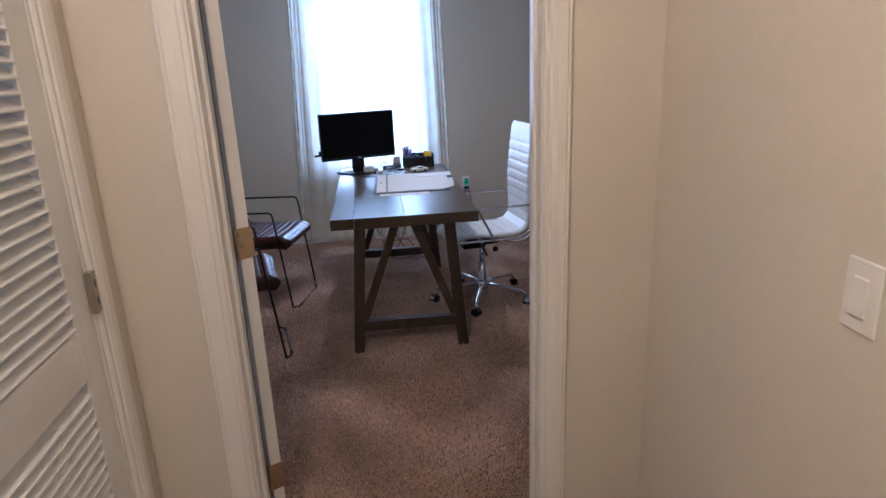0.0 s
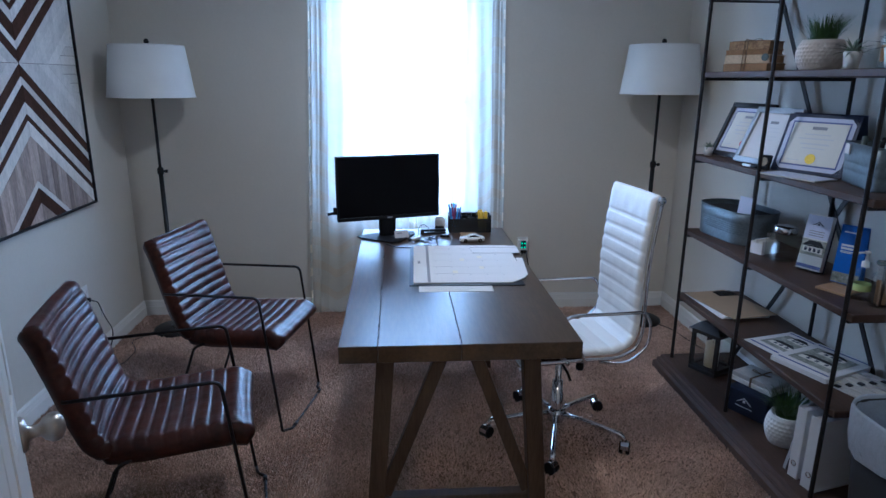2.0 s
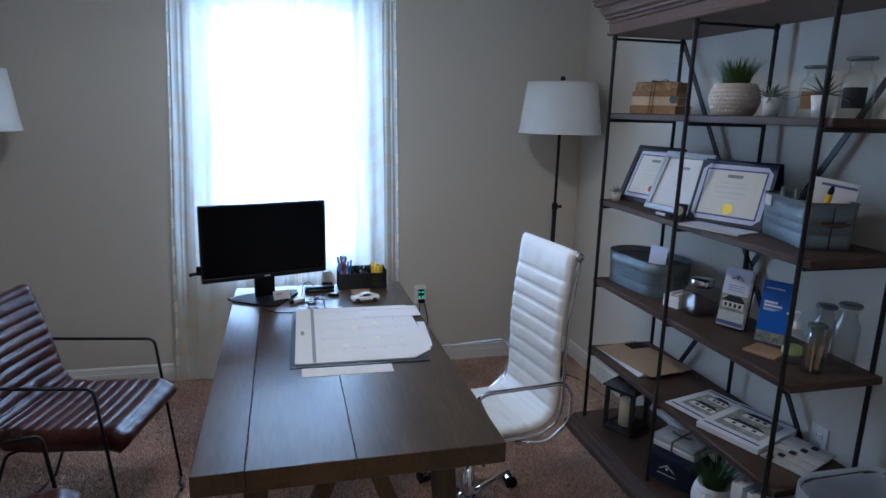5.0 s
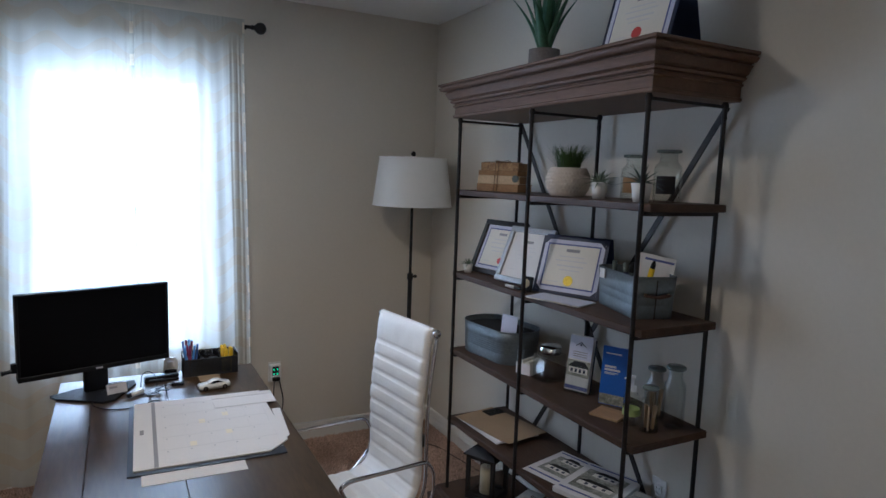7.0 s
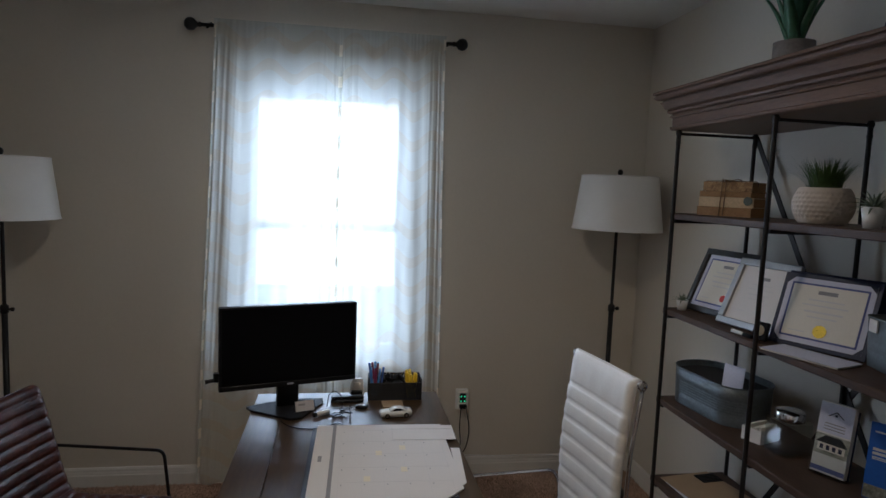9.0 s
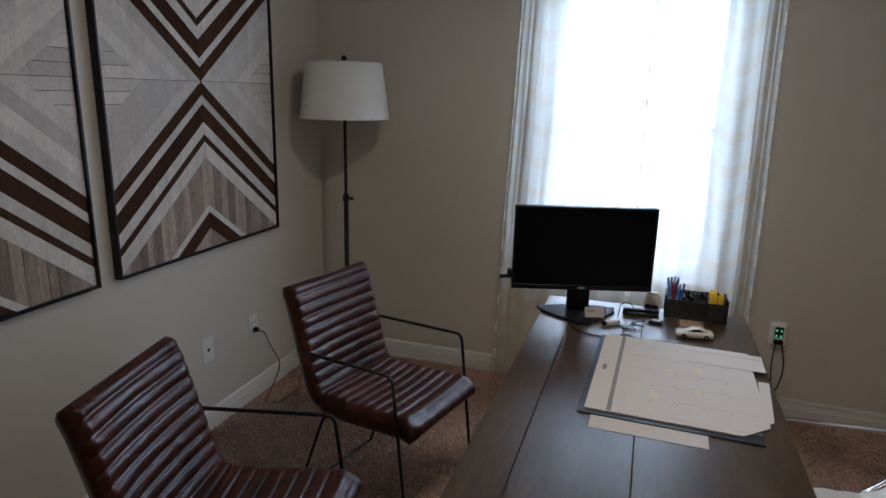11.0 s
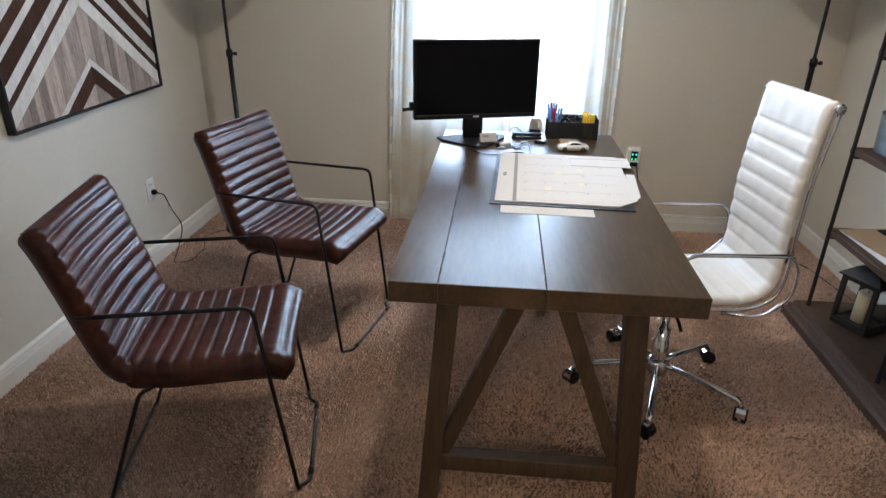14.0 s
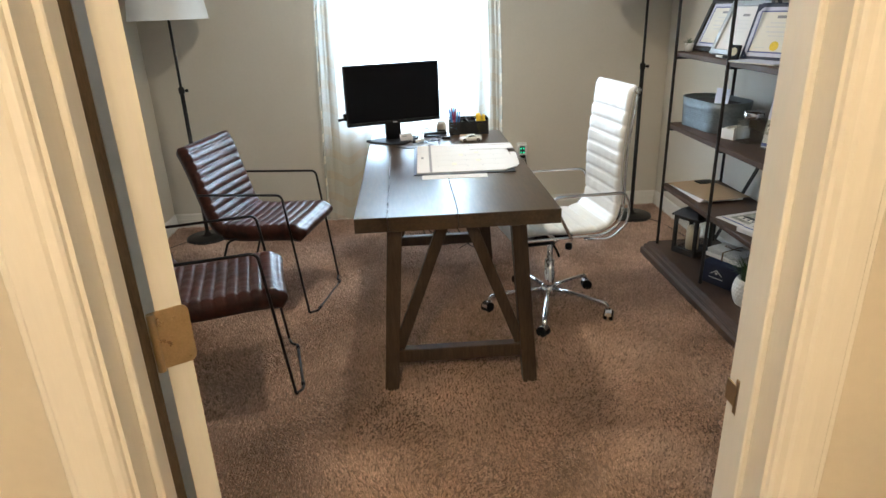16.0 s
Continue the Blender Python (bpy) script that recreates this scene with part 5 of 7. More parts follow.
def wall_plate(name, m, label, kind, category="outlet"):
    """Local: x across, z up, faces -y."""
    p = thing(name, m, label, category)
    part("plate", box(-0.037, 0.037, -0.006, 0.0, -0.060, 0.060, 0.003, 2), WHITEP, p)
    if kind == "outlet":
        for z in (-0.021, 0.021):
            f = part("socket", box(-0.017, 0.017, -0.0085, -0.0055, z - 0.014, z + 0.014, 0.003), WHITEP, p)
            for x in (-0.0065, 0.0065):
                part("slot", box(x - 0.001, x + 0.001, -0.0090, -0.0084, z - 0.004, z + 0.004), DARKIN, f)
    elif kind == "switch":
        r = part("rocker", box(-0.016, 0.016, -0.0095, -0.0055, -0.033, 0.033, 0.002), WHITEP, p)
        part("rocker_face", box(-0.0145, 0.0145, -0.0125, -0.0090, -0.0315, 0.0315, 0.0012, m=pose(0, 0, 0, -3)), WHITEP, r)
    else:
        part("jack", box(-0.007, 0.007, -0.010, -0.0055, -0.007, 0.007, 0.0015), DARKIN, p)
    for z in ((-0.048, 0.048) if kind == "switch" else (0.0,) if kind == "outlet" else (-0.042, 0.042)):
        part("screw", lathe([(0.003, 0.0), (0.003, 0.001), (0.0, 0.0014)], 10), WHITEP, p, "", False, pose(0, -0.006, z, 90))
    return p


wall_plate("light_switch", pose(HR, 0.804, 1.131, 0, 0, -90), "white rocker light switch on the beige wall", "switch", "light switch")
wall_plate("wall_jack", pose(XL, 4.235, 0.398, 0, 0, 90), "white wall plate with a small black jack", "jack", "wall plate")
wall_plate("wall_outlet", pose(XL, 4.585, 0.392, 0, 0, 90), "white wall outlet with a black lamp plug", "outlet")
wall_plate("wall_outlet", pose(XR, 3.300, 0.460, 0, 0, -90), "white wall outlet behind the shelf", "outlet")
wall_plate("wall_outlet", pose(0.828, YW, 0.452, 0, 0, 0), "white wall outlet with an adapter plugged in", "outlet")
ad = thing("plug_adapter", pose(0.828, YW - 0.010, 0.452), "white plug adapter with four glowing green lights", "adapter")
part("body", box(-0.034, 0.034, -0.030, 0.0, -0.052, 0.052, 0.006, 2), WHITEP, ad)
part("face", box(-0.019, 0.019, -0.0308, -0.0290, -0.012, 0.042), DARKIN, ad, "dark recessed face")
for x in (-0.010, 0.010):
    for z in (-0.004, 0.024):
        part("light", box(x - 0.0035, x + 0.0035, -0.0322, -0.0300, z - 0.005, z + 0.005), LEDG, ad, "green indicator light")
        part("port", box(x - 0.006, x + 0.006, -0.0316, -0.0300, z + 0.008, z + 0.014), PLASTIC, ad)
    part("plug", box(x - 0.011, x + 0.011, -0.056, -0.030, -0.042, -0.020, 0.004), PLASTIC, ad)
cb = thing("power_cable", pose(0, 0, 0), "two black power cables hanging from the adapter", "cable")
part("cord", tube(rounded([(0.815, YW - 0.066, 0.42), (0.805, YW - 0.085, 0.33), (0.82, YW - 0.07, 0.20), (0.79, YW - 0.06, 0.13), (0.74, YW - 0.05, 0.06), (0.60, YW - 0.10, 0.006), (0.42, 4.75, 0.006), (0.30, 4.60, 0.006)], 0.08, 8), 0.0032, 6), WIRE, cb, "", True)
part("cord", tube(rounded([(0.842, YW - 0.066, 0.42), (0.865, YW - 0.090, 0.30), (0.85, YW - 0.07, 0.18), (0.80, YW - 0.065, 0.11), (0.82, YW - 0.06, 0.05), (0.66, YW - 0.16, 0.006)], 0.07, 8), 0.0032, 6), WIRE, cb, "", True)
cb = thing("white_lead", pose(0, 0, 0), "white cable run along the baseboard", "cable")
part("cord", tube(rounded([(0.80, YW - 0.02, 0.125), (1.02, YW - 0.022, 0.112), (1.30, YW - 0.022, 0.113), (1.47, YW - 0.03, 0.10), (1.56, 5.20, 0.012)], 0.05, 6), 0.0035, 6), WIREW, cb, "", True)
cb = thing("lamp_cord", pose(0, 0, 0), "black lamp cord with plug, looping to the floor", "cable")
part("plug", box(XL + 0.006, XL + 0.032, 4.573, 4.597, 0.362, 0.386, 0.005), PLASTIC, cb)
part("cord", tube(rounded([(XL + 0.030, 4.585, 0.372), (XL + 0.060, 4.60, 0.36), (XL + 0.055, 4.66, 0.25), (XL + 0.060, 4.74, 0.13), (XL + 0.050, 4.66, 0.02), (XL + 0.09, 4.52, 0.006), (XL + 0.17, 4.56, 0.006), (XL + 0.17, 4.74, 0.008), (XL + 0.08, 4.88, 0.006), (XL + 0.16, 4.98, 0.006), (-1.44, 5.03, 0.02)], 0.06, 6), 0.0028, 6), WIRE, cb, "", True)
part("tag", box(XL + 0.052, XL + 0.056, 4.635, 4.665, 0.262, 0.300), PAPER, cb, "small paper tag on the cord")
cb = thing("lamp_cord", pose(0, 0, 0), "black lamp cord running along the floor behind the shelf", "cable")
part("cord", tube(rounded([(1.60, 5.00, 0.02), (1.72, 4.90, 0.006), (1.76, 4.66, 0.006), (1.80, 4.45, 0.006), (1.835, 4.30, 0.02)], 0.06, 6), 0.0028, 6), WIRE, cb, "", True)
cb = thing("computer_cable", pose(0, 0, 0), "tangle of black cables hanging under the desk", "cable")
part("cord", tube(rounded([(0.06, 4.51, 0.70), (0.10, 4.48, 0.40), (0.22, 4.46, 0.16), (0.33, 4.50, 0.10), (0.42, 4.52, 0.30), (0.40, 4.50, 0.70)], 0.12, 8), 0.003, 6), WIRE, cb, "", True)
part("cord", tube(rounded([(-0.02, 4.51, 0.70), (0.02, 4.49, 0.30), (0.12, 4.50, 0.20), (0.25, 4.47, 0.24), (0.36, 4.49, 0.05), (0.46, 4.60, 0.008)], 0.10, 8), 0.003, 6), WIRE, cb, "", True)
part("cord", tube(rounded([(0.22, 4.51, 0.70), (0.26, 4.49, 0.34), (0.16, 4.48, 0.13), (0.05, 4.50, 0.24), (0.12, 4.60, 0.03), (0.30, 4.70, 0.006), (0.60, YW - 0.12, 0.006)], 0.10, 8), 0.003, 6), WIRE, cb, "", True)

# ---- plants ----


def blades(n, height, spread, width, seed, r0=0.03):
    """A tuft of arching grass blades from z = 0."""
    g = random.Random(seed)
    bm = bmesh.new()
    for _ in range(n):
        a = g.uniform(0, 2 * math.pi)
        r = r0 * math.sqrt(g.random())
        lean = g.uniform(0.1, 1.0) * spread
        h = height * g.uniform(0.6, 1.0)
        c, s = math.cos(a), math.sin(a)
        px, py = -s, c
        prev = None
        for k in range(4):
            f = k / 3
            w = width * (1 - f) * 0.5 + 0.0002
            x, y, z = c * (r + lean * f ** 1.7), s * (r + lean * f ** 1.7), h * f * (1 - 0.12 * f)
            row = (bm.verts.new((x + px * w, y + py * w, z)), bm.verts.new((x - px * w, y - py * w, z)))
            if prev:
                bm.faces.new((prev[0], prev[1], row[1], row[0]))
            prev = row
    return bm


def leaf(length, width, thick, bend):
    """One fleshy tapered leaf along +z, bending towards +x."""
    bm = bmesh.new()
    prev = None
    for k in range(8):
        f = k / 7
        w = width * (0.85 + 0.5 * f) * (1 - f) ** 0.75 + 0.0006 if f > 0 else width * 0.8
        t = thick * (1 - f) + 0.0005
        x, z = bend * f * f * length, length * f * (1 - 0.1 * f * bend)
        ring = [bm.verts.new(v) for v in ((x - t * 0.3, -w, z), (x + t, 0, z), (x - t * 0.3, w, z), (x - t * 0.9, 0, z))]
        if prev:
            for i in range(4):
                j = (i + 1) % 4
                bm.faces.new((prev[i], prev[j], ring[j], ring[i]))
        prev = ring
    return bm


def dimple_pot(h, r, rows, n, flat=1.0):
    """A squat round pot with rows of pressed dimples; returned with its mouth open."""
    bm = bmesh.new()
    seg, st = n * 4, rows * 4
    rings = []
    for i in range(st + 1):
        f = i / st
        ang = -1.15 + 2.20 * f
        rr = r * math.cos(ang * 0.78) ** 0.62
        z = h * f
        ring = []
        for k in range(seg):
            th = 2 * math.pi * k / seg
            off = 0.5 * ((i // 4) % 2)
            d = abs(math.sin(math.pi * (k / 4 + off))) * abs(math.sin(math.pi * i / 4))
            q = rr - (0.0042 * d if 0.10 < f < 0.86 else 0)
            ring.append(bm.verts.new((q * math.cos(th), q * math.sin(th), z)))
        rings.append(ring)
    inner = [bm.verts.new((v.co.x * 0.93, v.co.y * 0.93, h)) for v in rings[-1]]
    deep = [bm.verts.new((v.co.x * 0.93, v.co.y * 0.93, h * 0.82)) for v in rings[-1]]
    rings += [inner, deep]
    for a, b in zip(rings, rings[1:]):
        for k in range(seg):
            j = (k + 1) % seg
            bm.faces.new((a[k], a[j], b[j], b[k]))
    bm.faces.new(rings[0][::-1])
    bm.faces.new(deep)
    return bm


pt = thing("potted_grass", pose(1.615, 3.668, SZ[3]), "green faux grass in a round dimpled beige pot", "plant")
part("pot", dimple_pot(0.112, 0.088, 8, 34), STONE, pt, "dimpled beige ceramic pot", True)
part("grass", blades(330, 0.125, 0.075, 0.0045, 1, 0.045), GRASSG, pt, "", False, pose(0, 0, 0.095))
pt = thing("potted_grass", pose(1.580, 3.470, 0.088), "dark green faux grass in a white dimpled pot", "plant")
part("pot", dimple_pot(0.130, 0.078, 8, 26), WHITEC, pt, "white dimpled pot", True)
part("grass", blades(300, 0.135, 0.11, 0.005, 2, 0.04), GRASSG, pt, "", False, pose(0, 0, 0.11))


def succulent(x, y, z, pot_r, pot_h, leaf_len, n, material, label, seed):
    s = thing("succulent", pose(x, y, z), label, "plant")
    part("pot", lathe([(0, 0), (pot_r * 0.72, 0), (pot_r, pot_h), (pot_r * 0.9, pot_h), (pot_r * 0.85, pot_h * 0.85), (0, pot_h * 0.85)], 24), WHITEC, s, "small white pot", True)
    g = random.Random(seed)
    for k in range(n):
        f = k / n
        part("leaf", leaf(leaf_len * g.uniform(0.75, 1.05), leaf_len * 0.085, leaf_len * 0.05, 0.2 + 0.9 * f), material, s, "", True, pose(0, 0, pot_h * 0.84, 0, 8 + 42 * f, k * 137.5))


succulent(1.565, 3.425, SZ[3], 0.030, 0.060, 0.062, 34, SUCG, "grey-green succulent in a small white pot", 1)
succulent(1.530, 3.185, SZ[3], 0.034, 0.062, 0.074, 16, SUCD, "dark spiky succulent in a small white pot", 2)
succulent(1.520, 4.270, SZ[2], 0.024, 0.042, 0.040, 22, SUCG, "tiny succulent in a white pot beside a frame", 3)
al = thing("aloe_plant", pose(1.560, 3.795, 2.073), "tall green aloe in a grey concrete pot on the shelf", "plant")
part("pot", lathe([(0, 0), (0.060, 0), (0.062, 0.003), (0.062, 0.088), (0.056, 0.088), (0.056, 0.078), (0, 0.078)], 32), CONC, al, "grey concrete pot", True)
part("soil", lathe([(0, 0.079), (0.055, 0.079), (0.0, 0.084)], 20), SOIL, al)
for k in range(15):
    f = k / 15
    part("leaf", leaf(rng.uniform(0.20, 0.36) * (1 - 0.22 * f), 0.029, 0.012, 0.02 + 0.26 * f), ALOE, al, "", True, pose(0.012 * math.cos(k * 2.4), 0.012 * math.sin(k * 2.4), 0.076, 0, 2 + 16 * f, k * 137.5))

# ---- framed and folded certificates ----


def certificate(m, w, h, style, label, lean=-18):
    """Stands on its lower edge at the origin, faces -y, leans back."""
    c = thing("certificate", m, label, "certificate", "certificates on the shelf")
    t = pose(0, 0, 0.004, lean)
    if style == "folder":
        part("cover", box(-w / 2, w / 2, 0.0, 0.004, 0, h, 0.001, m=t), NAVY, c, "navy card folder")
        part("back_leg", box(-w / 2, w / 2, -0.002, 0.002, 0, h * 0.99, 0.001, m=pose(0, 0.155 * h / 0.22, 0.004, 15)), NAVY, c, "navy back leaf")
        f, py = 0.013, -0.0008
    else:
        fm, fw = (DARKF, 0.024) if style == "dark" else (SILVER, 0.026)
        for a in ((-w / 2, w / 2, 0, fw), (-w / 2, w / 2, h - fw, h), (-w / 2, -w / 2 + fw, fw, h - fw), (w / 2 - fw, w / 2, fw, h - fw)):
            part("frame_bar", box(a[0], a[1], -0.010, 0.008, a[2], a[3], 0.004, 2, m=t), fm, c)
        part("back", box(-w / 2 + 0.004, w / 2 - 0.004, 0.002, 0.007, 0.004, h - 0.004, m=t), DARKF, c)
        bk = part("strut", box(-0.022, 0.022, -0.0015, 0.0015, 0, h * 0.72, 0.0005, m=pose(0, 0.155, 0.0, 12)), DARKF, c)
        f, py = fw, 0.0005
    iw, ih = w / 2 - f, h - f
    part("paper", box(-iw, iw, py, py + 0.001, f, ih, m=t), PAPER if style == "silver" else LILAC, c)
    if style == "folder":
        for sx in (-1, 1):
            for z in (f, ih):
                sz = 1 if z == f else -1
                tri = [(sx * iw, z), (sx * (iw - 0.022), z), (sx * iw, z + sz * 0.022)]
                part("corner", prism(tri, py - 0.0012, py - 0.0002, m=t), NAVY, c)
    b = 0.016
    part("border", box(-iw + b, iw - b, py - 0.0006, py, f + b, ih - b, m=t), BLUEB if style != "silver" else PAPER, c, "blue printed border")
    part("field", box(-iw + b + 0.006, iw - b - 0.006, py - 0.0010, py - 0.0005, f + b + 0.006, ih - b - 0.006, m=t), CREAM if style != "silver" else PAPER, c)
    hh = ih - f
    for k, (zz, ww, th) in enumerate(((0.80, 0.22, 0.006), (0.68, 0.40, 0.0022), (0.60, 0.52, 0.0022), (0.50, 0.44, 0.003), (0.42, 0.34, 0.0022), (0.18, 0.20, 0.0018))):
        x = 0 if k < 5 else -iw * 0.5
        part("text_line", box(x - ww * iw, x + ww * iw, py - 0.0014, py - 0.0009, f + hh * zz - th, f + hh * zz + th, m=t), GRIDL if k else INK, c)
    if style != "silver":
        n = 20
        rad = 0.020 if style == "folder" else 0.014
        outl = [(rad * (1 + 0.05 * (i % 2)) * math.cos(2 * math.pi * i / n), rad * (1 + 0.05 * (i % 2)) * math.sin(2 * math.pi * i / n)) for i in range(n)]
        cx = 0.004 if style == "folder" else 0.035
        part("seal", prism([(x + cx, z + f + hh * 0.22) for x, z in outl], py - 0.0022, py - 0.0009, m=t), GOLD if "gold" in label else REDS, c, "round embossed seal")
    return c


certificate(pose(1.572, 4.160, SZ[2], 0, 0, -80), 0.285, 0.272, "dark", "certificate with red seal in a black frame", -24)
certificate(pose(1.548, 3.905, SZ[2], 0, 0, -80), 0.265, 0.262, "silver", "certificate in a silver frame", -24)
certificate(pose(1.585, 3.615, SZ[2], 0, 0, -66), 0.290, 0.240, "folder", "certificate with gold seal in a navy folder", -20)
certificate(pose(1.530, 3.275, 2.073, 0, 0, -86), 0.290, 0.235, "folder", "certificate with red seal in a navy folder on top", -16)
md = thing("coin_case", pose(1.500, 3.760, SZ[2], 0, 0, -72), "small black case with a bronze medal", "case")
part("case", box(-0.026, 0.026, -0.004, 0.012, 0, 0.062, 0.003, m=pose(0, 0, 0.001, -14)), PLASTIC, md)
part("medal", tube([(0, -0.0055, 0.032), (0, -0.0035, 0.032)], 0.018, 24), BRASS, md, "bronze medal", False, pose(0, 0, 0.001, -14))
pn = thing("pen", pose(1.485, 3.800, SZ[2] + 0.008, 0, 90, 95), "white marker pen lying on the shelf", "pen")
part("barrel", lathe([(0.0, 0), (0.006, 0.002), (0.0065, 0.020), (0.0065, 0.07), (0, 0.072)], 12), WHITEP, pn, "", True)
part("cap", lathe([(0.0072, -0.028), (0.0072, 0.012), (0, 0.012)], 12), PLASTIC, pn, "", True)
bk = thing("booklet", pose(1.515, 3.550, SZ[2], 0, 0, -72), "pale open booklet lying under the folder", "booklet")
part("pages", box(-0.120, 0.120, -0.055, 0.060, 0.0004, 0.006, 0.001), CREAM, bk)
part("cover", box(-0.122, 0.122, -0.058, 0.062, 0.006, 0.0068), LILAC, bk)

# galvanised caddy with leather handle


def rounded_rect(w, d, r, n=5):
    out = []
    for cx, cy, a0 in ((w / 2 - r, d / 2 - r, 0), (-w / 2 + r, d / 2 - r, 90), (-w / 2 + r, -d / 2 + r, 180), (w / 2 - r, -d / 2 + r, 270)):
        for k in range(n + 1):
            a = radians(a0 + 90 * k / n)
            out.append((cx + r * math.cos(a), cy + r * math.sin(a)))
    return out


def tub(w, d, h, r, flare, ribs=0, wall=0.0016):
    """An open tub with a rounded-rectangle plan, optional level ribs."""
    bm = bmesh.new()
    rings = []
    levels = [0.0, 0.004] + [x for i in range(ribs) for x in ((0.30 + 0.40 * i / ribs) * h, (0.30 + 0.40 * i / ribs) * h + 0.003, (0.30 + 0.40 * i / ribs) * h + 0.006)] + [h]
    for i, z in enumerate(levels):
        grow = flare * z / h
        if ribs and 2 <= i < len(levels) - 1 and (i - 2) % 3 == 1:
            grow -= 0.0010
        rings.append([bm.verts.new((x, y, z)) for x, y in rounded_rect(w + 2 * grow, d + 2 * grow, r + grow)])
    rings.append([bm.verts.new((x, y, h)) for x, y in rounded_rect(w + 2 * flare - 2 * wall, d + 2 * flare - 2 * wall, r + flare - wall)])
    rings.append([bm.verts.new((x, y, wall)) for x, y in rounded_rect(w - 2 * wall, d - 2 * wall, r - wall)])
    n = len(rings[0])
    for a, b in zip(rings, rings[1:]):
        for k in range(n):
            j = (k + 1) % n
            bm.faces.new((a[k], a[j], b[j], b[k]))
    bm.faces.new(rings[0][::-1])
    bm.faces.new(rings[-1])
    return bm


cd = thing("metal_caddy", pose(1.672, 3.325, SZ[2], 0, 0, -107), "galvanised metal caddy with brown leather handle", "caddy")
part("tub", tub(0.285, 0.150, 0.145, 0.020, 0.008, 2), GALV, cd, "", True)
part("rim", tube([(x, y, 0.145) for x, y in rounded_rect(0.301, 0.166, 0.028)], 0.0022, 6, closed=True), GALV, cd, "", True)
for s in (-1, 1):
    part("seam", box(s * 0.1465 - 0.0012, s * 0.1465 + 0.0012, -0.0015, 0.0015, 0.002, 0.143, m=pose(0, 0, 0, 0, 3.1 * s, 0)), DARKIN, cd)
part("label_tag", box(-0.110, -0.070, -0.088, -0.084, 0.105, 0.140), PAPER, cd, "white paper tag")
for s in (-1, 1):
    hd = part("handle", tube(rounded([(s * 0.150, -0.045, 0.085), (s * 0.158, -0.030, 0.082), (s * 0.164, 0.0, 0.078), (s * 0.158, 0.030, 0.082), (s * 0.150, 0.045, 0.085)], 0.01), 0.016, 8, flat=0.28), BROWNL, cd, "brown leather handle", True)
    for y in (-0.043, 0.043):
        part("rivet", lathe([(0.006, 0), (0.006, 0.002), (0.0, 0.004)], 12), BRASS, hd, "", False, pose(s * 0.155, y, 0.085, 0, 90 * s, 0))
bx = thing("brochure", pose(1.678, 3.275, SZ[2] + 0.004, 0, 0, -62), "white printed pamphlet standing in the caddy", "pamphlet")
part("sheet", box(-0.066, 0.066, -0.001, 0.001, 0, 0.205, m=pose(0, 0, 0, -6, 7, 0)), PAPER, bx)
part("heading", box(-0.040, 0.062, -0.0016, -0.001, 0.184, 0.192, m=pose(0, 0, 0, -6, 7, 0)), BLUEB, bx)
for k in range(4):
    part("text_line", box(-0.035, 0.050, -0.0015, -0.001, 0.150 + 0.007 * k, 0.1525 + 0.007 * k, m=pose(0, 0, 0, -6, 7, 0)), GRIDL, bx)
mk = thing("highlighter", pose(1.632, 3.255, SZ[2] + 0.004, 6, 10, 0), "yellow marker with black cap in the caddy", "marker")
part("barrel", lathe([(0, 0), (0.010, 0), (0.010, 0.165), (0, 0.165)], 12), YELLOW, mk, "", True)
part("cap", lathe([(0.0085, 0.163), (0.0085, 0.178), (0.004, 0.192), (0, 0.193)], 12), PLASTIC, mk, "", True)
for k in range(4):
    tl = thing("small_bottle", pose(1.655 + 0.03 * (k % 2), 3.42 - 0.032 * k, SZ[2] + 0.004, rng.uniform(-10, 10), rng.uniform(-10, 10), 0), "small dark bottle standing in the caddy", "bottle", "bottles in the caddy")
    part("body", lathe([(0, 0), (0.014, 0), (0.015, 0.11), (0.010, 0.13), (0.0, 0.13)], 14), (PLASTIC, LIDG, NAVY, PLASTIC)[k], tl, "", True)
    part("cap", lathe([(0.010, 0.13), (0.010, 0.165), (0.0, 0.167)], 12), (LIDG, PLASTIC, LIDG, LIDG)[k], tl, "", True)

gb = thing("metal_bin", pose(1.642, 4.140, SZ[1], 0, 0, -84), "long galvanised metal bin with a dark inside", "bin")
part("tub", tub(0.395, 0.225, 0.150, 0.095, 0.006, 6), GALV, gb, "", True)
part("rim", tube([(x, y, 0.150) for x, y in rounded_rect(0.407, 0.237, 0.101)], 0.0026, 6, closed=True), GALV, gb, "", True)
# flat dark plate across the tub, in place of its deep interior
part("lining", plate(rounded_rect(0.400, 0.230, 0.097), 0.120, 0.126), DARKIN, gb, "dark plate closing off the inside")
cdk = thing("card", pose(1.610, 4.030, SZ[1] + 0.127, 0, 0, -74), "pale card standing in the metal bin", "card")
part("card", box(-0.046, 0.046, -0.001, 0.001, 0, 0.088, m=pose(0, 0, 0, -6)), LILAC, cdk)
wb = thing("white_box", pose(1.615, 3.855, SZ[1], 0, 0, -70), "small open white box holding folded papers", "box")
part("tray", tub(0.075, 0.11, 0.048, 0.002, 0.0, 0), PAPER, wb)
for k in range(6):
    part("paper_roll", box(-0.030 + 0.010 * k, -0.024 + 0.010 * k, -0.045, 0.045, 0.003, 0.052 + 0.004 * (k % 3), 0.001, m=pose(0, 0, 0, 0, rng.uniform(-6, 6), 0)), CREAM, wb)
jr = thing("glass_jar", pose(1.635, 3.745, SZ[1]), "square clear glass jar with chrome lid", "jar")
part("glass", tub(0.112, 0.112, 0.112, 0.020, 0.0, 0, 0.003), CLEAR, jr, "", True)
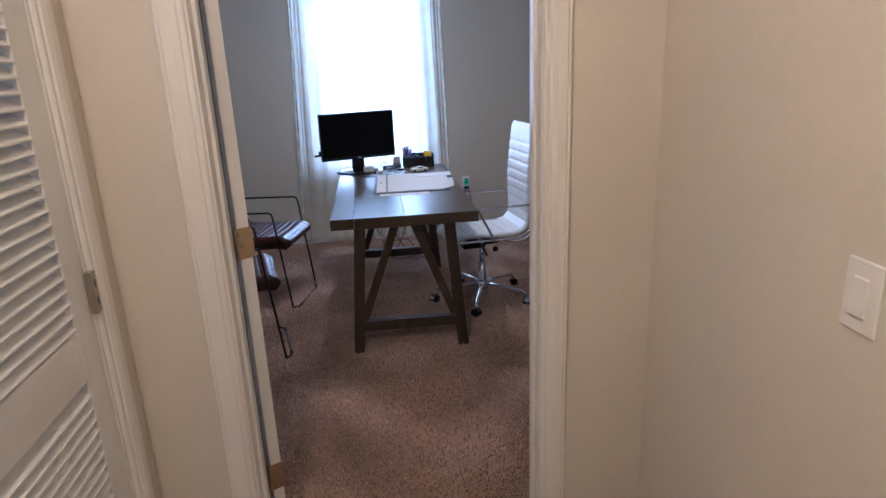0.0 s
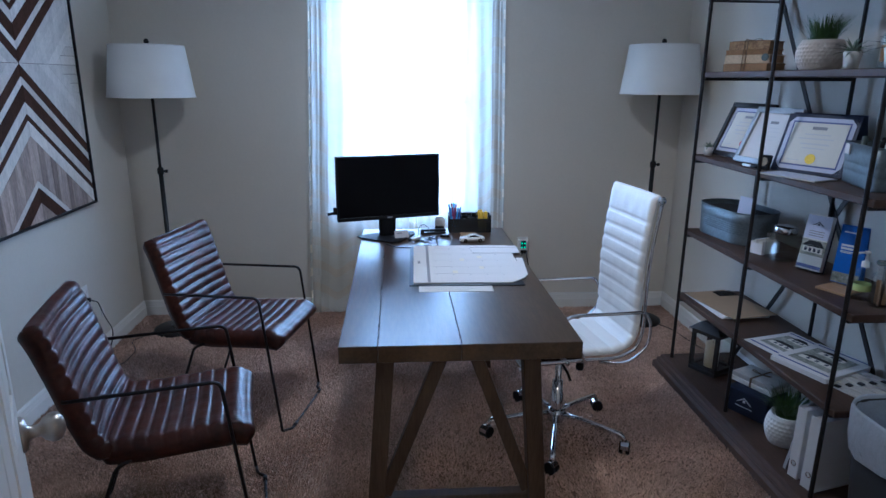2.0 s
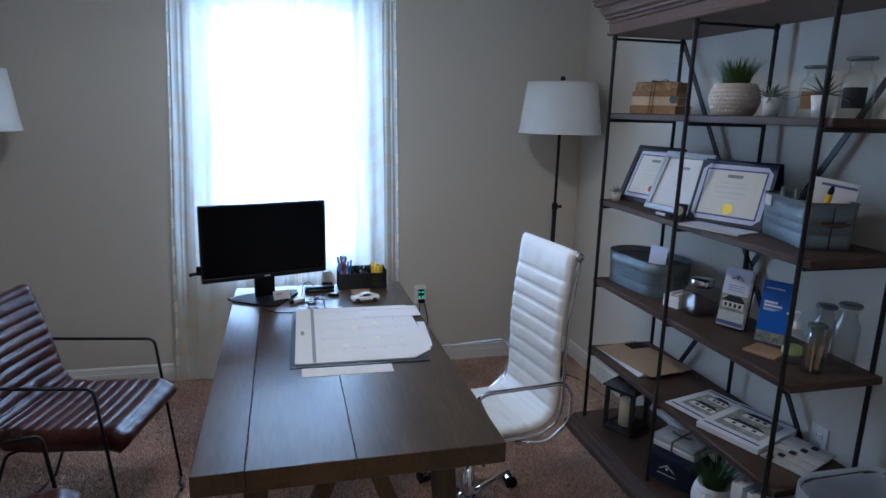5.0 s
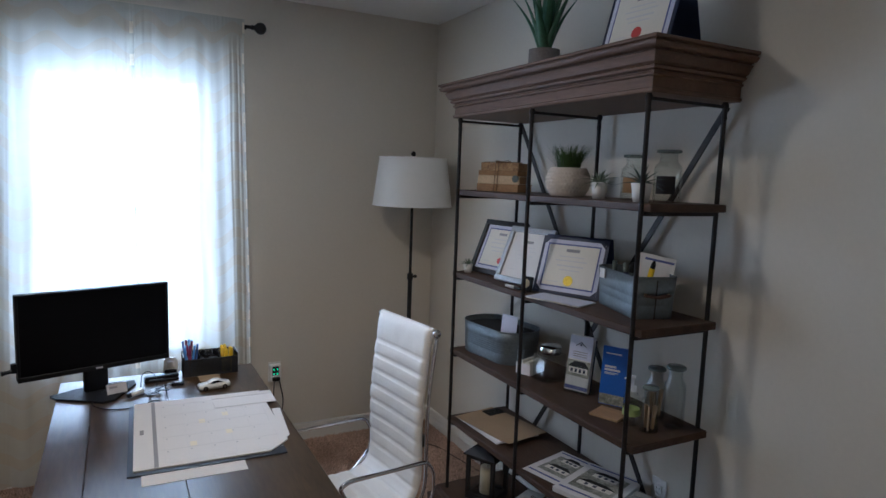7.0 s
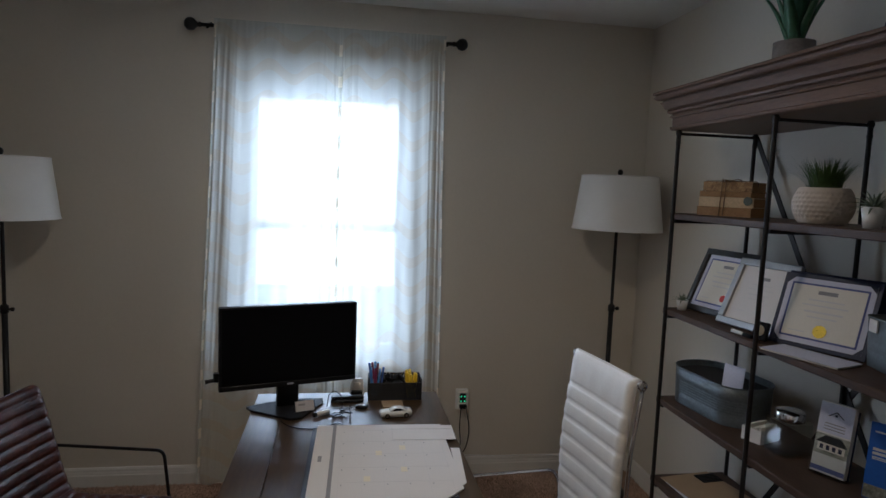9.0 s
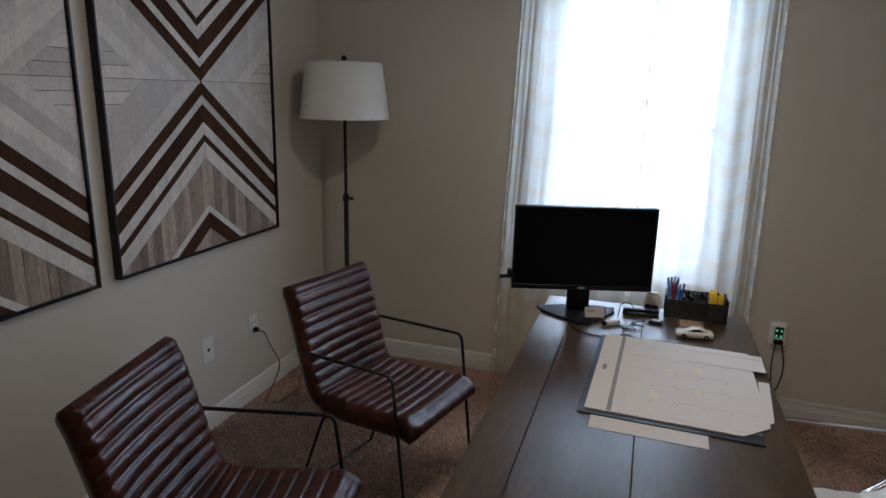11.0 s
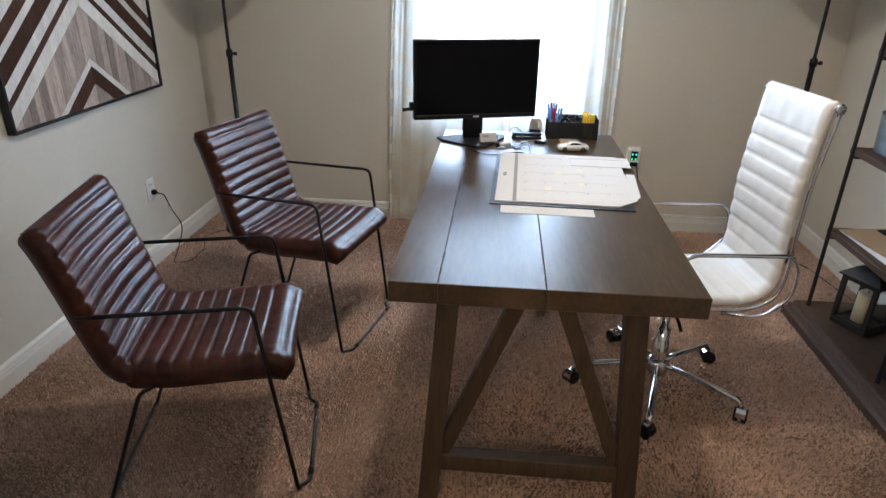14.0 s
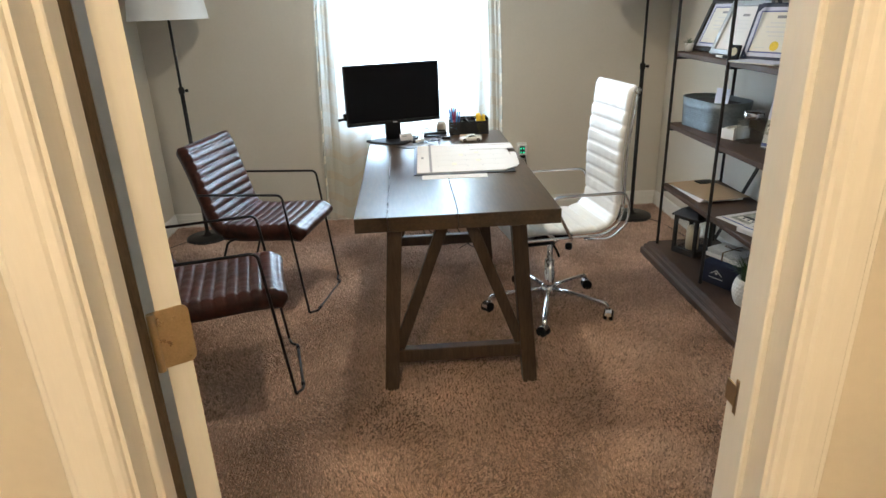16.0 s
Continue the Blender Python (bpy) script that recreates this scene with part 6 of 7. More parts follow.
part("lid", lathe([(0, 0.112), (0.044, 0.112), (0.047, 0.115), (0.047, 0.140), (0.042, 0.145), (0, 0.146)], 32), CHROME, jr, "chrome screw lid", True)


def bottle(x, y, z, r, h, label, fill=None, lid=LIDG):
    """A clear apothecary bottle with a flat disc stopper."""
    b = thing("glass_bottle", pose(x, y, z), label, "bottle", "glass bottles on the shelf")
    t = 0.0022
    prof = [(0, 0), (r, 0), (r, h * 0.62), (r * 0.94, h * 0.70), (r * 0.66, h * 0.77), (r * 0.62, h * 0.90), (r * 0.72, h * 0.94), (r * 0.62, h * 0.94), (r * 0.62 - t, h * 0.90), (r * 0.66 - t, h * 0.77), (r * 0.94 - t, h * 0.69), (r - t, h * 0.62), (r - t, t), (0, t)]
    part("glass", lathe(prof, 28), CLEAR, b, "", True)
    part("stopper", lathe([(0, h * 0.945), (r * 0.84, h * 0.945), (r * 0.88, h * 0.955), (r * 0.88, h * 0.985), (r * 0.80, h), (0, h)], 24), lid, b, "flat glass stopper", True)
    if fill == "sticks":
        for k in range(5):
            part("stick", box(-0.004, 0.004, -0.002, 0.002, t + 0.001, h * 0.56, 0.0005), CORK, b, "pale wooden stick", False, pose(r * 0.45 * math.cos(k * 1.9), r * 0.45 * math.sin(k * 1.9), 0.001, 3 * math.cos(k * 2.3), 4 * math.sin(k * 1.7), 40 * k))
    elif fill:
        bm = bmesh.new()
        arc = [radians(a) for a in range(175, 256, 10)]
        lo = [bm.verts.new(((r + 0.0008) * math.cos(a), (r + 0.0008) * math.sin(a), h * 0.16)) for a in arc]
        hi = [bm.verts.new(((r + 0.0008) * math.cos(a), (r + 0.0008) * math.sin(a), h * 0.50)) for a in arc]
        for k in range(len(arc) - 1):
            bm.faces.new((lo[k], lo[k + 1], hi[k + 1], hi[k]))
        part("paper_label", bm, fill, b, "rectangular stuck-on label")
    return b


bottle(1.665, 3.365, SZ[3], 0.042, 0.160, "clear glass apothecary bottle with amber label", CORK)
bottle(1.665, 3.205, SZ[3], 0.046, 0.175, "large clear glass apothecary bottle with dark label", DARKIN)
bottle(1.620, 3.165, SZ[1], 0.032, 0.155, "clear glass bottle holding small wooden sticks", "sticks")
bottle(1.735, 3.250, SZ[1], 0.036, 0.185, "clear glass bottle with pale wooden sticks", "sticks")
bottle(1.735, 3.165, SZ[1], 0.038, 0.215, "tall clear glass bottle with flat lid")
HOUSE = [(-1, 0), (0, 0.75), (1, 0), (0.82, 0), (0, 0.58), (-0.82, 0)]


def house_mark(parent, cx, cz, s, y, material, m):
    part("emblem", prism([(cx + s * x, cz + s * z) for x, z in HOUSE], y - 0.0008, y, m=m), material, parent, "simple house emblem")
    part("emblem_window", box(cx - s * 0.16, cx + s * 0.16, y - 0.0008, y, cz + s * 0.08, cz + s * 0.38, m=m), material, parent)


hb = thing("brochure_holder", pose(1.640, 3.565, SZ[1], 0, 0, -66), "clear holder with white house brochures", "brochure holder")
t = pose(0, 0, 0.002, -10)
part("holder", box(-0.054, 0.054, -0.022, -0.019, 0, 0.105, m=t), CLEAR, hb)
part("holder_base", box(-0.054, 0.054, -0.022, 0.030, 0.0, 0.003), CLEAR, hb)
part("brochure_block", box(-0.050, 0.050, -0.018, 0.004, 0.004, 0.225, 0.001, m=t), PAPER, hb)
part("holder_back", box(-0.054, 0.054, 0.005, 0.008, 0.0, 0.215, m=t), NAVY, hb)
part("picture", box(-0.049, 0.049, -0.0192, -0.0182, 0.062, 0.125, m=t), PHOTO, hb, "printed house picture")
part("band", box(-0.049, 0.049, -0.0192, -0.0182, 0.010, 0.024, m=t), BLUEB, hb)
part("roof_print", prism([(-0.046, 0.098), (0.046, 0.098), (0.026, 0.121), (-0.020, 0.121)], -0.0198, -0.0193, m=t), DARKIN, hb, "printed dark roof")
part("house_print", prism([(-0.040, 0.074), (0.040, 0.074), (0.040, 0.097), (-0.040, 0.097)], -0.0198, -0.0193, m=t), CREAM, hb, "printed house front")
for k in range(4):
    part("window_print", box(-0.032 + 0.018 * k, -0.022 + 0.018 * k, -0.0202, -0.0199, 0.078, 0.092, m=t), NAVY, hb)
part("head_panel", box(-0.049, 0.049, -0.0190, -0.0182, 0.130, 0.222, m=t), LILAC, hb)
house_mark(hb, 0.0, 0.182, 0.024, -0.0191, NAVY, t)
for k in range(3):
    part("text_line", box(-0.030, 0.030, -0.0196, -0.0190, 0.140 + 0.009 * k, 0.143 + 0.009 * k, m=t), INK, hb)
bb = thing("brochure", pose(1.665, 3.400, SZ[1], 0, 0, -60), "tall bright blue folded brochure", "brochure")
part("front", box(-0.048, 0.048, -0.001, 0.001, 0, 0.222, m=pose(0, 0, 0.0, -7)), BLUEP, bb)
part("back", box(-0.048, 0.048, -0.001, 0.001, 0, 0.220, m=pose(0, 0.052, 0.0, 7)), BLUEP, bb)
for zz, ww, th in ((0.195, 0.030, 0.0025), (0.145, 0.022, 0.004), (0.133, 0.030, 0.004), (0.122, 0.026, 0.0015), (0.117, 0.020, 0.0015)):
    part("text_line", box(-0.036, -0.036 + 2 * ww, -0.0016, -0.001, zz - th, zz + th, m=pose(0, 0, 0, -7)), PAPER, bb)
part("picture", box(-0.047, 0.047, -0.0016, -0.001, 0.002, 0.040, m=pose(0, 0, 0, -7)), PHOTO, bb)
co = thing("coaster", pose(1.590, 3.325, SZ[1], 0, 0, -68), "square wooden coaster lying on the shelf", "coaster")
part("slab", box(-0.055, 0.055, -0.05, 0.05, 0.0004, 0.009, 0.001), WOODC, co)
sp = thing("soap_bottle", pose(1.605, 3.235, SZ[1]), "clear hand sanitiser pump bottle with green label", "bottle")
part("body", lathe([(0, 0), (0.026, 0), (0.029, 0.004), (0.029, 0.095), (0.022, 0.110), (0.012, 0.116), (0.012, 0.122), (0, 0.122)], 24), CLEAR, sp, "", True)
part("label", lathe([(0.0294, 0.034), (0.0294, 0.058)], 24), GREENL, sp, "green label")
part("pump", lathe([(0.013, 0.118), (0.013, 0.136), (0.005, 0.140), (0.004, 0.165), (0.009, 0.166), (0.009, 0.174), (0, 0.176)], 16), WHITEP, sp, "white pump", True)
part("spout", tube([(0, 0, 0.170), (-0.032, 0.006, 0.167)], 0.004, 8), WHITEP, sp, "", True)

# books tied with twine
bs = thing("book_bundle", pose(1.605, 4.115, SZ[3], 0, 0, -60), "stack of worn old books tied with twine", "books")
zz = 0.0
for k, (w, d, h) in enumerate(((0.215, 0.135, 0.034), (0.208, 0.130, 0.038), (0.196, 0.128, 0.022), (0.186, 0.125, 0.036))):
    bmat = (BOOKTAN, BOOKCRM, BOOKTAN, BOOKRED)[k]
    b = part("book", box(-w / 2 + 0.004, w / 2 - 0.004, -d / 2 + 0.004, d / 2 - 0.002, zz + 0.004, zz + h - 0.004), OLDBOOK, bs, "", False, pose(rng.uniform(-0.005, 0.005), rng.uniform(-0.004, 0.004), 0, 0, 0, rng.uniform(-3, 3)))
    part("cover", box(-w / 2, w / 2, -d / 2, d / 2, zz + h - 0.004, zz + h, 0.0008), bmat, b)
    part("cover", box(-w / 2, w / 2, -d / 2, d / 2, zz + 0.0004, zz + 0.004, 0.0008), bmat, b)
    part("spine", box(-w / 2, w / 2, -d / 2 - 0.003, -d / 2, zz + 0.0004, zz + h, 0.0012), bmat, b)
    zz += h
for x in (-0.015, 0.0):
    part("twine", tube(rounded([(x, -0.074, 0.002), (x + 0.006, -0.073, zz + 0.002), (x, 0.068, zz + 0.002), (x, 0.068, 0.002)], 0.006), 0.0018, 6), TWINE, bs)
part("twine", tube(rounded([(-0.10, -0.02, zz + 0.003), (-0.01, -0.025, zz + 0.004), (0.095, -0.018, zz + 0.003), (0.104, -0.02, zz - 0.02)], 0.006), 0.0018, 6), TWINE, bs)
part("bow", tube(rounded([(0, -0.02, zz + 0.004), (-0.03, -0.035, zz + 0.012), (-0.04, -0.015, zz + 0.006), (0, -0.02, zz + 0.006), (0.035, -0.04, zz + 0.012), (0.04, -0.012, zz + 0.006), (0, -0.02, zz + 0.004)], 0.012), 0.0016, 6), TWINE, bs)
part("tag", tube([(0.092, -0.076, 0.060), (0.092, -0.073, 0.060)], 0.016, 18), LIDG, bs, "round metal tag")

# folders and prints on the lower shelf
fd = thing("folder_stack", pose(1.625, 4.085, SZ[0], 0, 0, -84), "tan folders and white papers with black clips", "folders")
for k in range(6):
    part("folder", box(-0.175 - 0.004 * k, 0.150, -0.120, 0.118, 0.0006 + 0.0032 * k, 0.0034 + 0.0032 * k), PAPER if k < 5 else KRAFT, fd, "", False, pose(0, 0, 0, 0, 0, 1.4 * k - 4))
part("cover", box(-0.10, 0.190, -0.122, 0.120, 0.0205, 0.0225), KRAFT, fd, "tan folder cover", False, pose(0, 0, 0, 0, 0, 4))
for k in range(6):
    part("clip", box(-0.170 + 0.012 * k, -0.162 + 0.012 * k, 0.02, 0.115, 0.0200, 0.0260, 0.001), PLASTIC, fd)


def print_sheet(m, w, h, label, thick=0.0012, stack=1):
    p = thing("printed_sheets", m, label, "prints")
    for k in range(stack):
        part("sheet", box(-w / 2, w / 2, -h / 2, h / 2, 0.0004 + k * (thick + 0.0006), 0.0004 + k * (thick + 0.0006) + thick), PAPER, p, "", False, pose(0, 0, 0, 0, 0, 0.6 * (k % 3)))
    z = 0.0004 + stack * (thick + 0.0006)
    part("picture", box(-w / 2 + 0.03, w / 2 - 0.03, -h / 2 + 0.06, h / 2 - 0.05, z, z + 0.0004), PHOTO, p, "printed photograph")
    for cy, q in ((-0.028, 1.0), (0.062, 0.72)):
        wq = (w / 2 - 0.045) * q
        part("house_print", plate([(-wq, cy - 0.020), (wq, cy - 0.020), (wq, cy + 0.012), (-wq, cy + 0.012)], z + 0.0005, z + 0.0007), CREAM, p, "printed pale house front")
        part("roof_print", plate([(-wq * 1.1, cy + 0.010), (wq * 1.1, cy + 0.010), (wq * 0.45, cy + 0.034), (-wq * 0.6, cy + 0.034)], z + 0.0008, z + 0.0010), DARKIN, p, "printed dark roof")
        for wx in (-0.6, -0.1, 0.45):
            part("window_print", plate([(wq * wx, cy - 0.012), (wq * wx + 0.014, cy - 0.012), (wq * wx + 0.014, cy + 0.004), (wq * wx, cy + 0.004)], z + 0.0008, z + 0.0010), NAVY, p, "printed dark window")
    part("band", box(-w / 2 + 0.012, w / 2 - 0.012, -h / 2 + 0.025, -h / 2 + 0.035, z, z + 0.0004), BLUEB, p)
    part("band", box(-w / 2 + 0.012, w / 2 - 0.012, h / 2 - 0.022, h / 2 - 0.014, z, z + 0.0004), BLUEB, p)


print_sheet(pose(1.640, 3.630, SZ[0], 0, 0, -76), 0.20, 0.27, "white house flyer with a photograph")
print_sheet(pose(1.660, 3.430, SZ[0] + 0.0015, 0, 0, -70), 0.235, 0.29, "stack of printed house flyers", 0.0022, 7)
cl = thing("clip_strips", pose(1.690, 3.225, SZ[0], 0, 0, -72), "row of tabbed paper strips with black clips", "papers")
for k in range(5):
    part("strip", box(-0.075, 0.075, -0.10 + 0.040 * k, -0.064 + 0.040 * k, 0.0006 + 0.004 * k, 0.008 + 0.004 * k, 0.001), CLOTH, cl)
    part("clip", box(-0.055 + 0.016 * k, -0.035 + 0.016 * k, -0.102 + 0.040 * k, -0.082 + 0.040 * k, 0.008 + 0.004 * k, 0.013 + 0.004 * k, 0.001), PLASTIC, cl)

# base shelf
lt = thing("lantern", pose(1.600, 4.140, 0.088, 0, 0, -62), "dark metal lantern with a white candle", "lantern")
part("foot", box(-0.078, 0.078, -0.078, 0.078, 0.0, 0.022, 0.003), LANT, lt)
for x in (-0.068, 0.068):
    for y in (-0.068, 0.068):
        part("corner_post", box(x - 0.009, x + 0.009, y - 0.009, y + 0.009, 0.022, 0.205, 0.001), LANT, lt)
for a in ((-0.077, 0.077, -0.077, -0.059), (-0.077, 0.077, 0.059, 0.077), (-0.077, -0.059, -0.059, 0.059), (0.059, 0.077, -0.059, 0.059)):
    part("top_rail", box(a[0], a[1], a[2], a[3], 0.205, 0.222, 0.001), LANT, lt)
    part("bottom_rail", box(a[0], a[1], a[2], a[3], 0.022, 0.034, 0.001), LANT, lt)
bm = bmesh.new()
rr = [[bm.verts.new((s * x, s2 * x, z)) for s, s2 in ((1, 1), (-1, 1), (-1, -1), (1, -1))] for x, z in ((0.088, 0.222), (0.088, 0.228), (0.050, 0.262), (0.022, 0.272))]
for a, b in zip(rr, rr[1:]):
    for k in range(4):
        bm.faces.new((a[k], a[(k + 1) % 4], b[(k + 1) % 4], b[k]))
bm.faces.new(rr[0][::-1])
bm.faces.new(rr[-1])
part("roof", bm, LANT, lt)
part("ring", tube([(0.028 * math.cos(k * math.pi / 8), 0, 0.296 + 0.028 * math.sin(k * math.pi / 8)) for k in range(16)], 0.0028, 6, closed=True), LANT, lt)
for a in ((-0.059, 0.059, -0.069, -0.067), (-0.059, 0.059, 0.067, 0.069)):
    g = part("pane", box(a[0], a[1], a[2], a[3], 0.034, 0.205), CLEAR, lt)
cn = thing("candle", pose(1.600, 4.140, 0.110), "thick cream pillar candle inside the lantern", "candle")
part("wax", lathe([(0, 0), (0.034, 0), (0.035, 0.002), (0.035, 0.128), (0.031, 0.132), (0.012, 0.126), (0, 0.125)], 28), CANDLE, cn, "", True)
part("wick", tube([(0, 0, 0.124), (0.002, 0, 0.138)], 0.0012, 6), DARKIN, cn)
nb = thing("navy_box", pose(1.590, 3.705, 0.088, 0, 0, -62), "navy cloth box with a white house emblem", "box")
part("body", box(-0.098, 0.098, -0.075, 0.085, 0.0, 0.118, 0.010, 3), NAVYC, nb)
house_mark(nb, -0.010, 0.060, 0.036, -0.0752, PAPER, Matrix())
part("text_line", box(-0.050, 0.030, -0.0758, -0.0750, 0.040, 0.044), GRIDL, nb)
wk = thing("wrapped_books", pose(1.625, 3.745, 0.206, 0, 0, -66), "pale wrapped books tied with a dark ribbon", "books")
part("book", box(-0.105, 0.105, -0.070, 0.070, 0.0, 0.022, 0.003), CREAM, wk)
part("book", box(-0.100, 0.100, -0.066, 0.066, 0.022, 0.044, 0.003), CLOTH, wk)
part("ribbon", tube(rounded([(0.0, -0.073, 0.001), (0.0, -0.072, 0.046), (0.0, 0.071, 0.046), (0.0, 0.072, 0.001)], 0.005), 0.005, 6, flat=0.3), TWINE, wk)
part("bow", tube(rounded([(0, 0, 0.048), (-0.035, -0.020, 0.060), (-0.045, 0.012, 0.052), (0, 0, 0.050), (0.035, -0.020, 0.060), (0.045, 0.014, 0.052), (0, 0, 0.048)], 0.012), 0.003, 6, flat=0.5), TWINE, wk)


def binder(x, y, tilt, label, wide):
    b = thing("binder", pose(x, y, 0.088, tilt, 0, -76), label, "binder", "white binders on the base")
    part("spine", box(-wide / 2, wide / 2, -0.002, 0.002, 0.0, 0.290, 0.001), BINDER, b)
    for s in (-1, 1):
        part("cover", box(s * wide / 2 - 0.0015, s * wide / 2 + 0.0015, 0.0, 0.262, 0.0, 0.290, 0.001), BINDER, b)
    part("pages", box(-wide / 2 + 0.004, wide / 2 - 0.006, 0.014, 0.250, 0.006, 0.282), PAPER, b)
    part("finger_ring", tube([(0.010 * math.cos(k * math.pi / 6), -0.0026, 0.060 + 0.010 * math.sin(k * math.pi / 6)) for k in range(12)], 0.002, 6, closed=True), CHROME, b)


binder(1.470, 3.235, 0, "white ring binder standing on the shelf base", 0.040)
binder(1.478, 3.160, 0, "thick white ring binder standing on the shelf base", 0.055)
tb = thing("tablet_sleeve", pose(1.470, 3.285, 0.088, 0, 10, -76), "black tablet leaning against the binders", "tablet")
part("body", box(-0.006, 0.006, 0.0, 0.17, 0.0, 0.235, 0.003), PLASTIC, tb)
part("edge_trim", box(-0.0065, 0.0065, -0.002, 0.0, 0.004, 0.231, 0.001), LOGO, tb)

# waste bin with a liner
wb = thing("waste_bin", pose(1.600, 2.850, 0), "black waste bin with a clear plastic liner", "waste bin")
part("tub", tub(0.27, 0.20, 0.545, 0.045, 0.050, 0, 0.004), BINP, wb, "", True)
bm = bmesh.new()
rings = []
n_ = len(rounded_rect(1, 1, 0.1))
for z, grow in ((0.40, 0.046), (0.45, 0.056), (0.50, 0.058), (0.545, 0.059), (0.556, 0.057), (0.552, 0.050), (0.53, 0.042), (0.40, 0.026), (0.20, 0.012), (0.03, -0.004)):
    ring = []
    for k, (x, y) in enumerate(rounded_rect(0.27 + 2 * grow, 0.20 + 2 * grow, 0.045 + grow)):
        w = 0.004 * noise.noise(Vector((k * 0.9, z * 14, 3)))
        l = math.hypot(x, y)
        ring.append(bm.verts.new((x + w * x / l, y + w * y / l, z + (0.03 * noise.noise(Vector((k * 0.5, 2, 1))) if z == 0.40 and grow > 0.04 else 0.006 * noise.noise(Vector((k * 1.3, z * 9, 8)))))))
    rings.append(ring)
for a, b in zip(rings, rings[1:]):
    for k in range(n_):
        j = (k + 1) % n_
        bm.faces.new((a[k], a[j], b[j], b[k]))
bm.faces.new(rings[-1])
part("liner", bm, LINER, wb, "crinkled translucent liner", True)

# ---- closet with louvred door in the hall ----
cm_ = 0.012
cd = setting(new("door_2"), "white louvred closet door, closed", "door")
cd.matrix_basis = pose(HL, 0, 0)
CY0, CY1 = CD0 + 0.004, CD1 - 0.034
ST = 0.088
LR = ((0.22, 0.855), (0.975, 1.91))
for a, b in ((CY0, CY0 + ST), (CY1 - ST, CY1)):
    part("stile", box(-0.034, -0.004, a, b, 0.012, CDH - 0.008, 0.002), DOORP, cd)
for a, b in ((0.012, LR[0][0]), (LR[0][1], LR[1][0]), (LR[1][1], CDH - 0.008)):
    part("rail", box(-0.034, -0.004, CY0 + ST, CY1 - ST, a, b, 0.002), DOORP, cd)
_me = None
for z0, z1 in LR:
    z = z0 + 0.018
    while z < z1 - 0.012:
        if _me is None:
            o = part("slat", box(-0.020, 0.020, CY0 + ST - 0.004, CY1 - ST + 0.004, -0.0032, 0.0032, 0.0015), DOORP, cd, "", False, pose(-0.019, 0, z, 0, 38, 0))
            _me = o.data
        else:
            o = new("slat", _me)
            o.parent = cd
            o.matrix_basis = pose(-0.019, 0, z, 0, 38, 0)
        z += 0.0295
setting(part("closet_back", box(HL - 0.62, HL - 0.60, CD0 - 0.1, CD1 + 0.1, 0, CDH + 0.1), PAINT), "plain back of the closet", "wall")
_bm = box(HL - 0.12, HL - 0.001, CD1 - 0.030, CD1, 0, CDH)
box(HL - 0.12, HL - 0.001, CD0 - 0.0, CD0 + 0.003, 0, CDH, bm=_bm)
setting(part("closet_jamb", _bm, TRIM), "white closet door lining", "door frame")
for yi, o in ((CD1 - 0.024, 1), (CD0, -1)):
    bm = bmesh.new()
    lo = [bm.verts.new((HL + p, yi + o * a, 0)) for a, p in CASE]
    hi = [bm.verts.new((HL + p, yi + o * a, CDH + a)) for a, p in CASE]
    for i in range(len(lo)):
        j = (i + 1) % len(lo)
        bm.faces.new((lo[i], lo[j], hi[j], hi[i]))
    bm.faces.new(hi)
    setting(part("closet_casing", bm, TRIM), "white moulded closet casing", "trim")
bm = bmesh.new()
lo = [bm.verts.new((HL + p, CD0 - a, CDH + a)) for a, p in CASE]
hi = [bm.verts.new((HL + p, CD1 - 0.024 + a, CDH + a)) for a, p in CASE]
for i in range(len(lo)):
    j = (i + 1) % len(lo)
    bm.faces.new((lo[i], lo[j], hi[j], hi[i]))
setting(part("closet_casing", bm, TRIM), "white moulded closet head casing", "trim")
lp = thing("closet_latch", pose(HL, CD1 - 0.022, 1.035), "bronze closet latch plate with two slots", "latch")
part("plate", box(0.000, 0.014, -0.022, 0.004, -0.050, 0.050, 0.001), NICKEL, lp)
for z in (-0.022, 0.022):
    part("slot", box(0.0141, 0.0146, -0.011, -0.007, z - 0.009, z + 0.009), DARKIN, lp)

# ---- ceiling lights ----
for nm, x, y in (("office", 0.06, 3.65), ("hall", -0.38, 0.05)):
    c = thing("ceiling_light", pose(x, y, ZC), "white round ceiling light fixture", "ceiling light")
    part("canopy", lathe([(0, -0.030), (0.062, -0.030), (0.070, -0.022), (0.070, 0.0), (0, 0.0)], 28), WHITEP, c, "", True)
    part("socket", lathe([(0, -0.050), (0.020, -0.050), (0.020, -0.030), (0, -0.030)], 16), WHITEP, c, "", True)

# ---- carpet pile ----


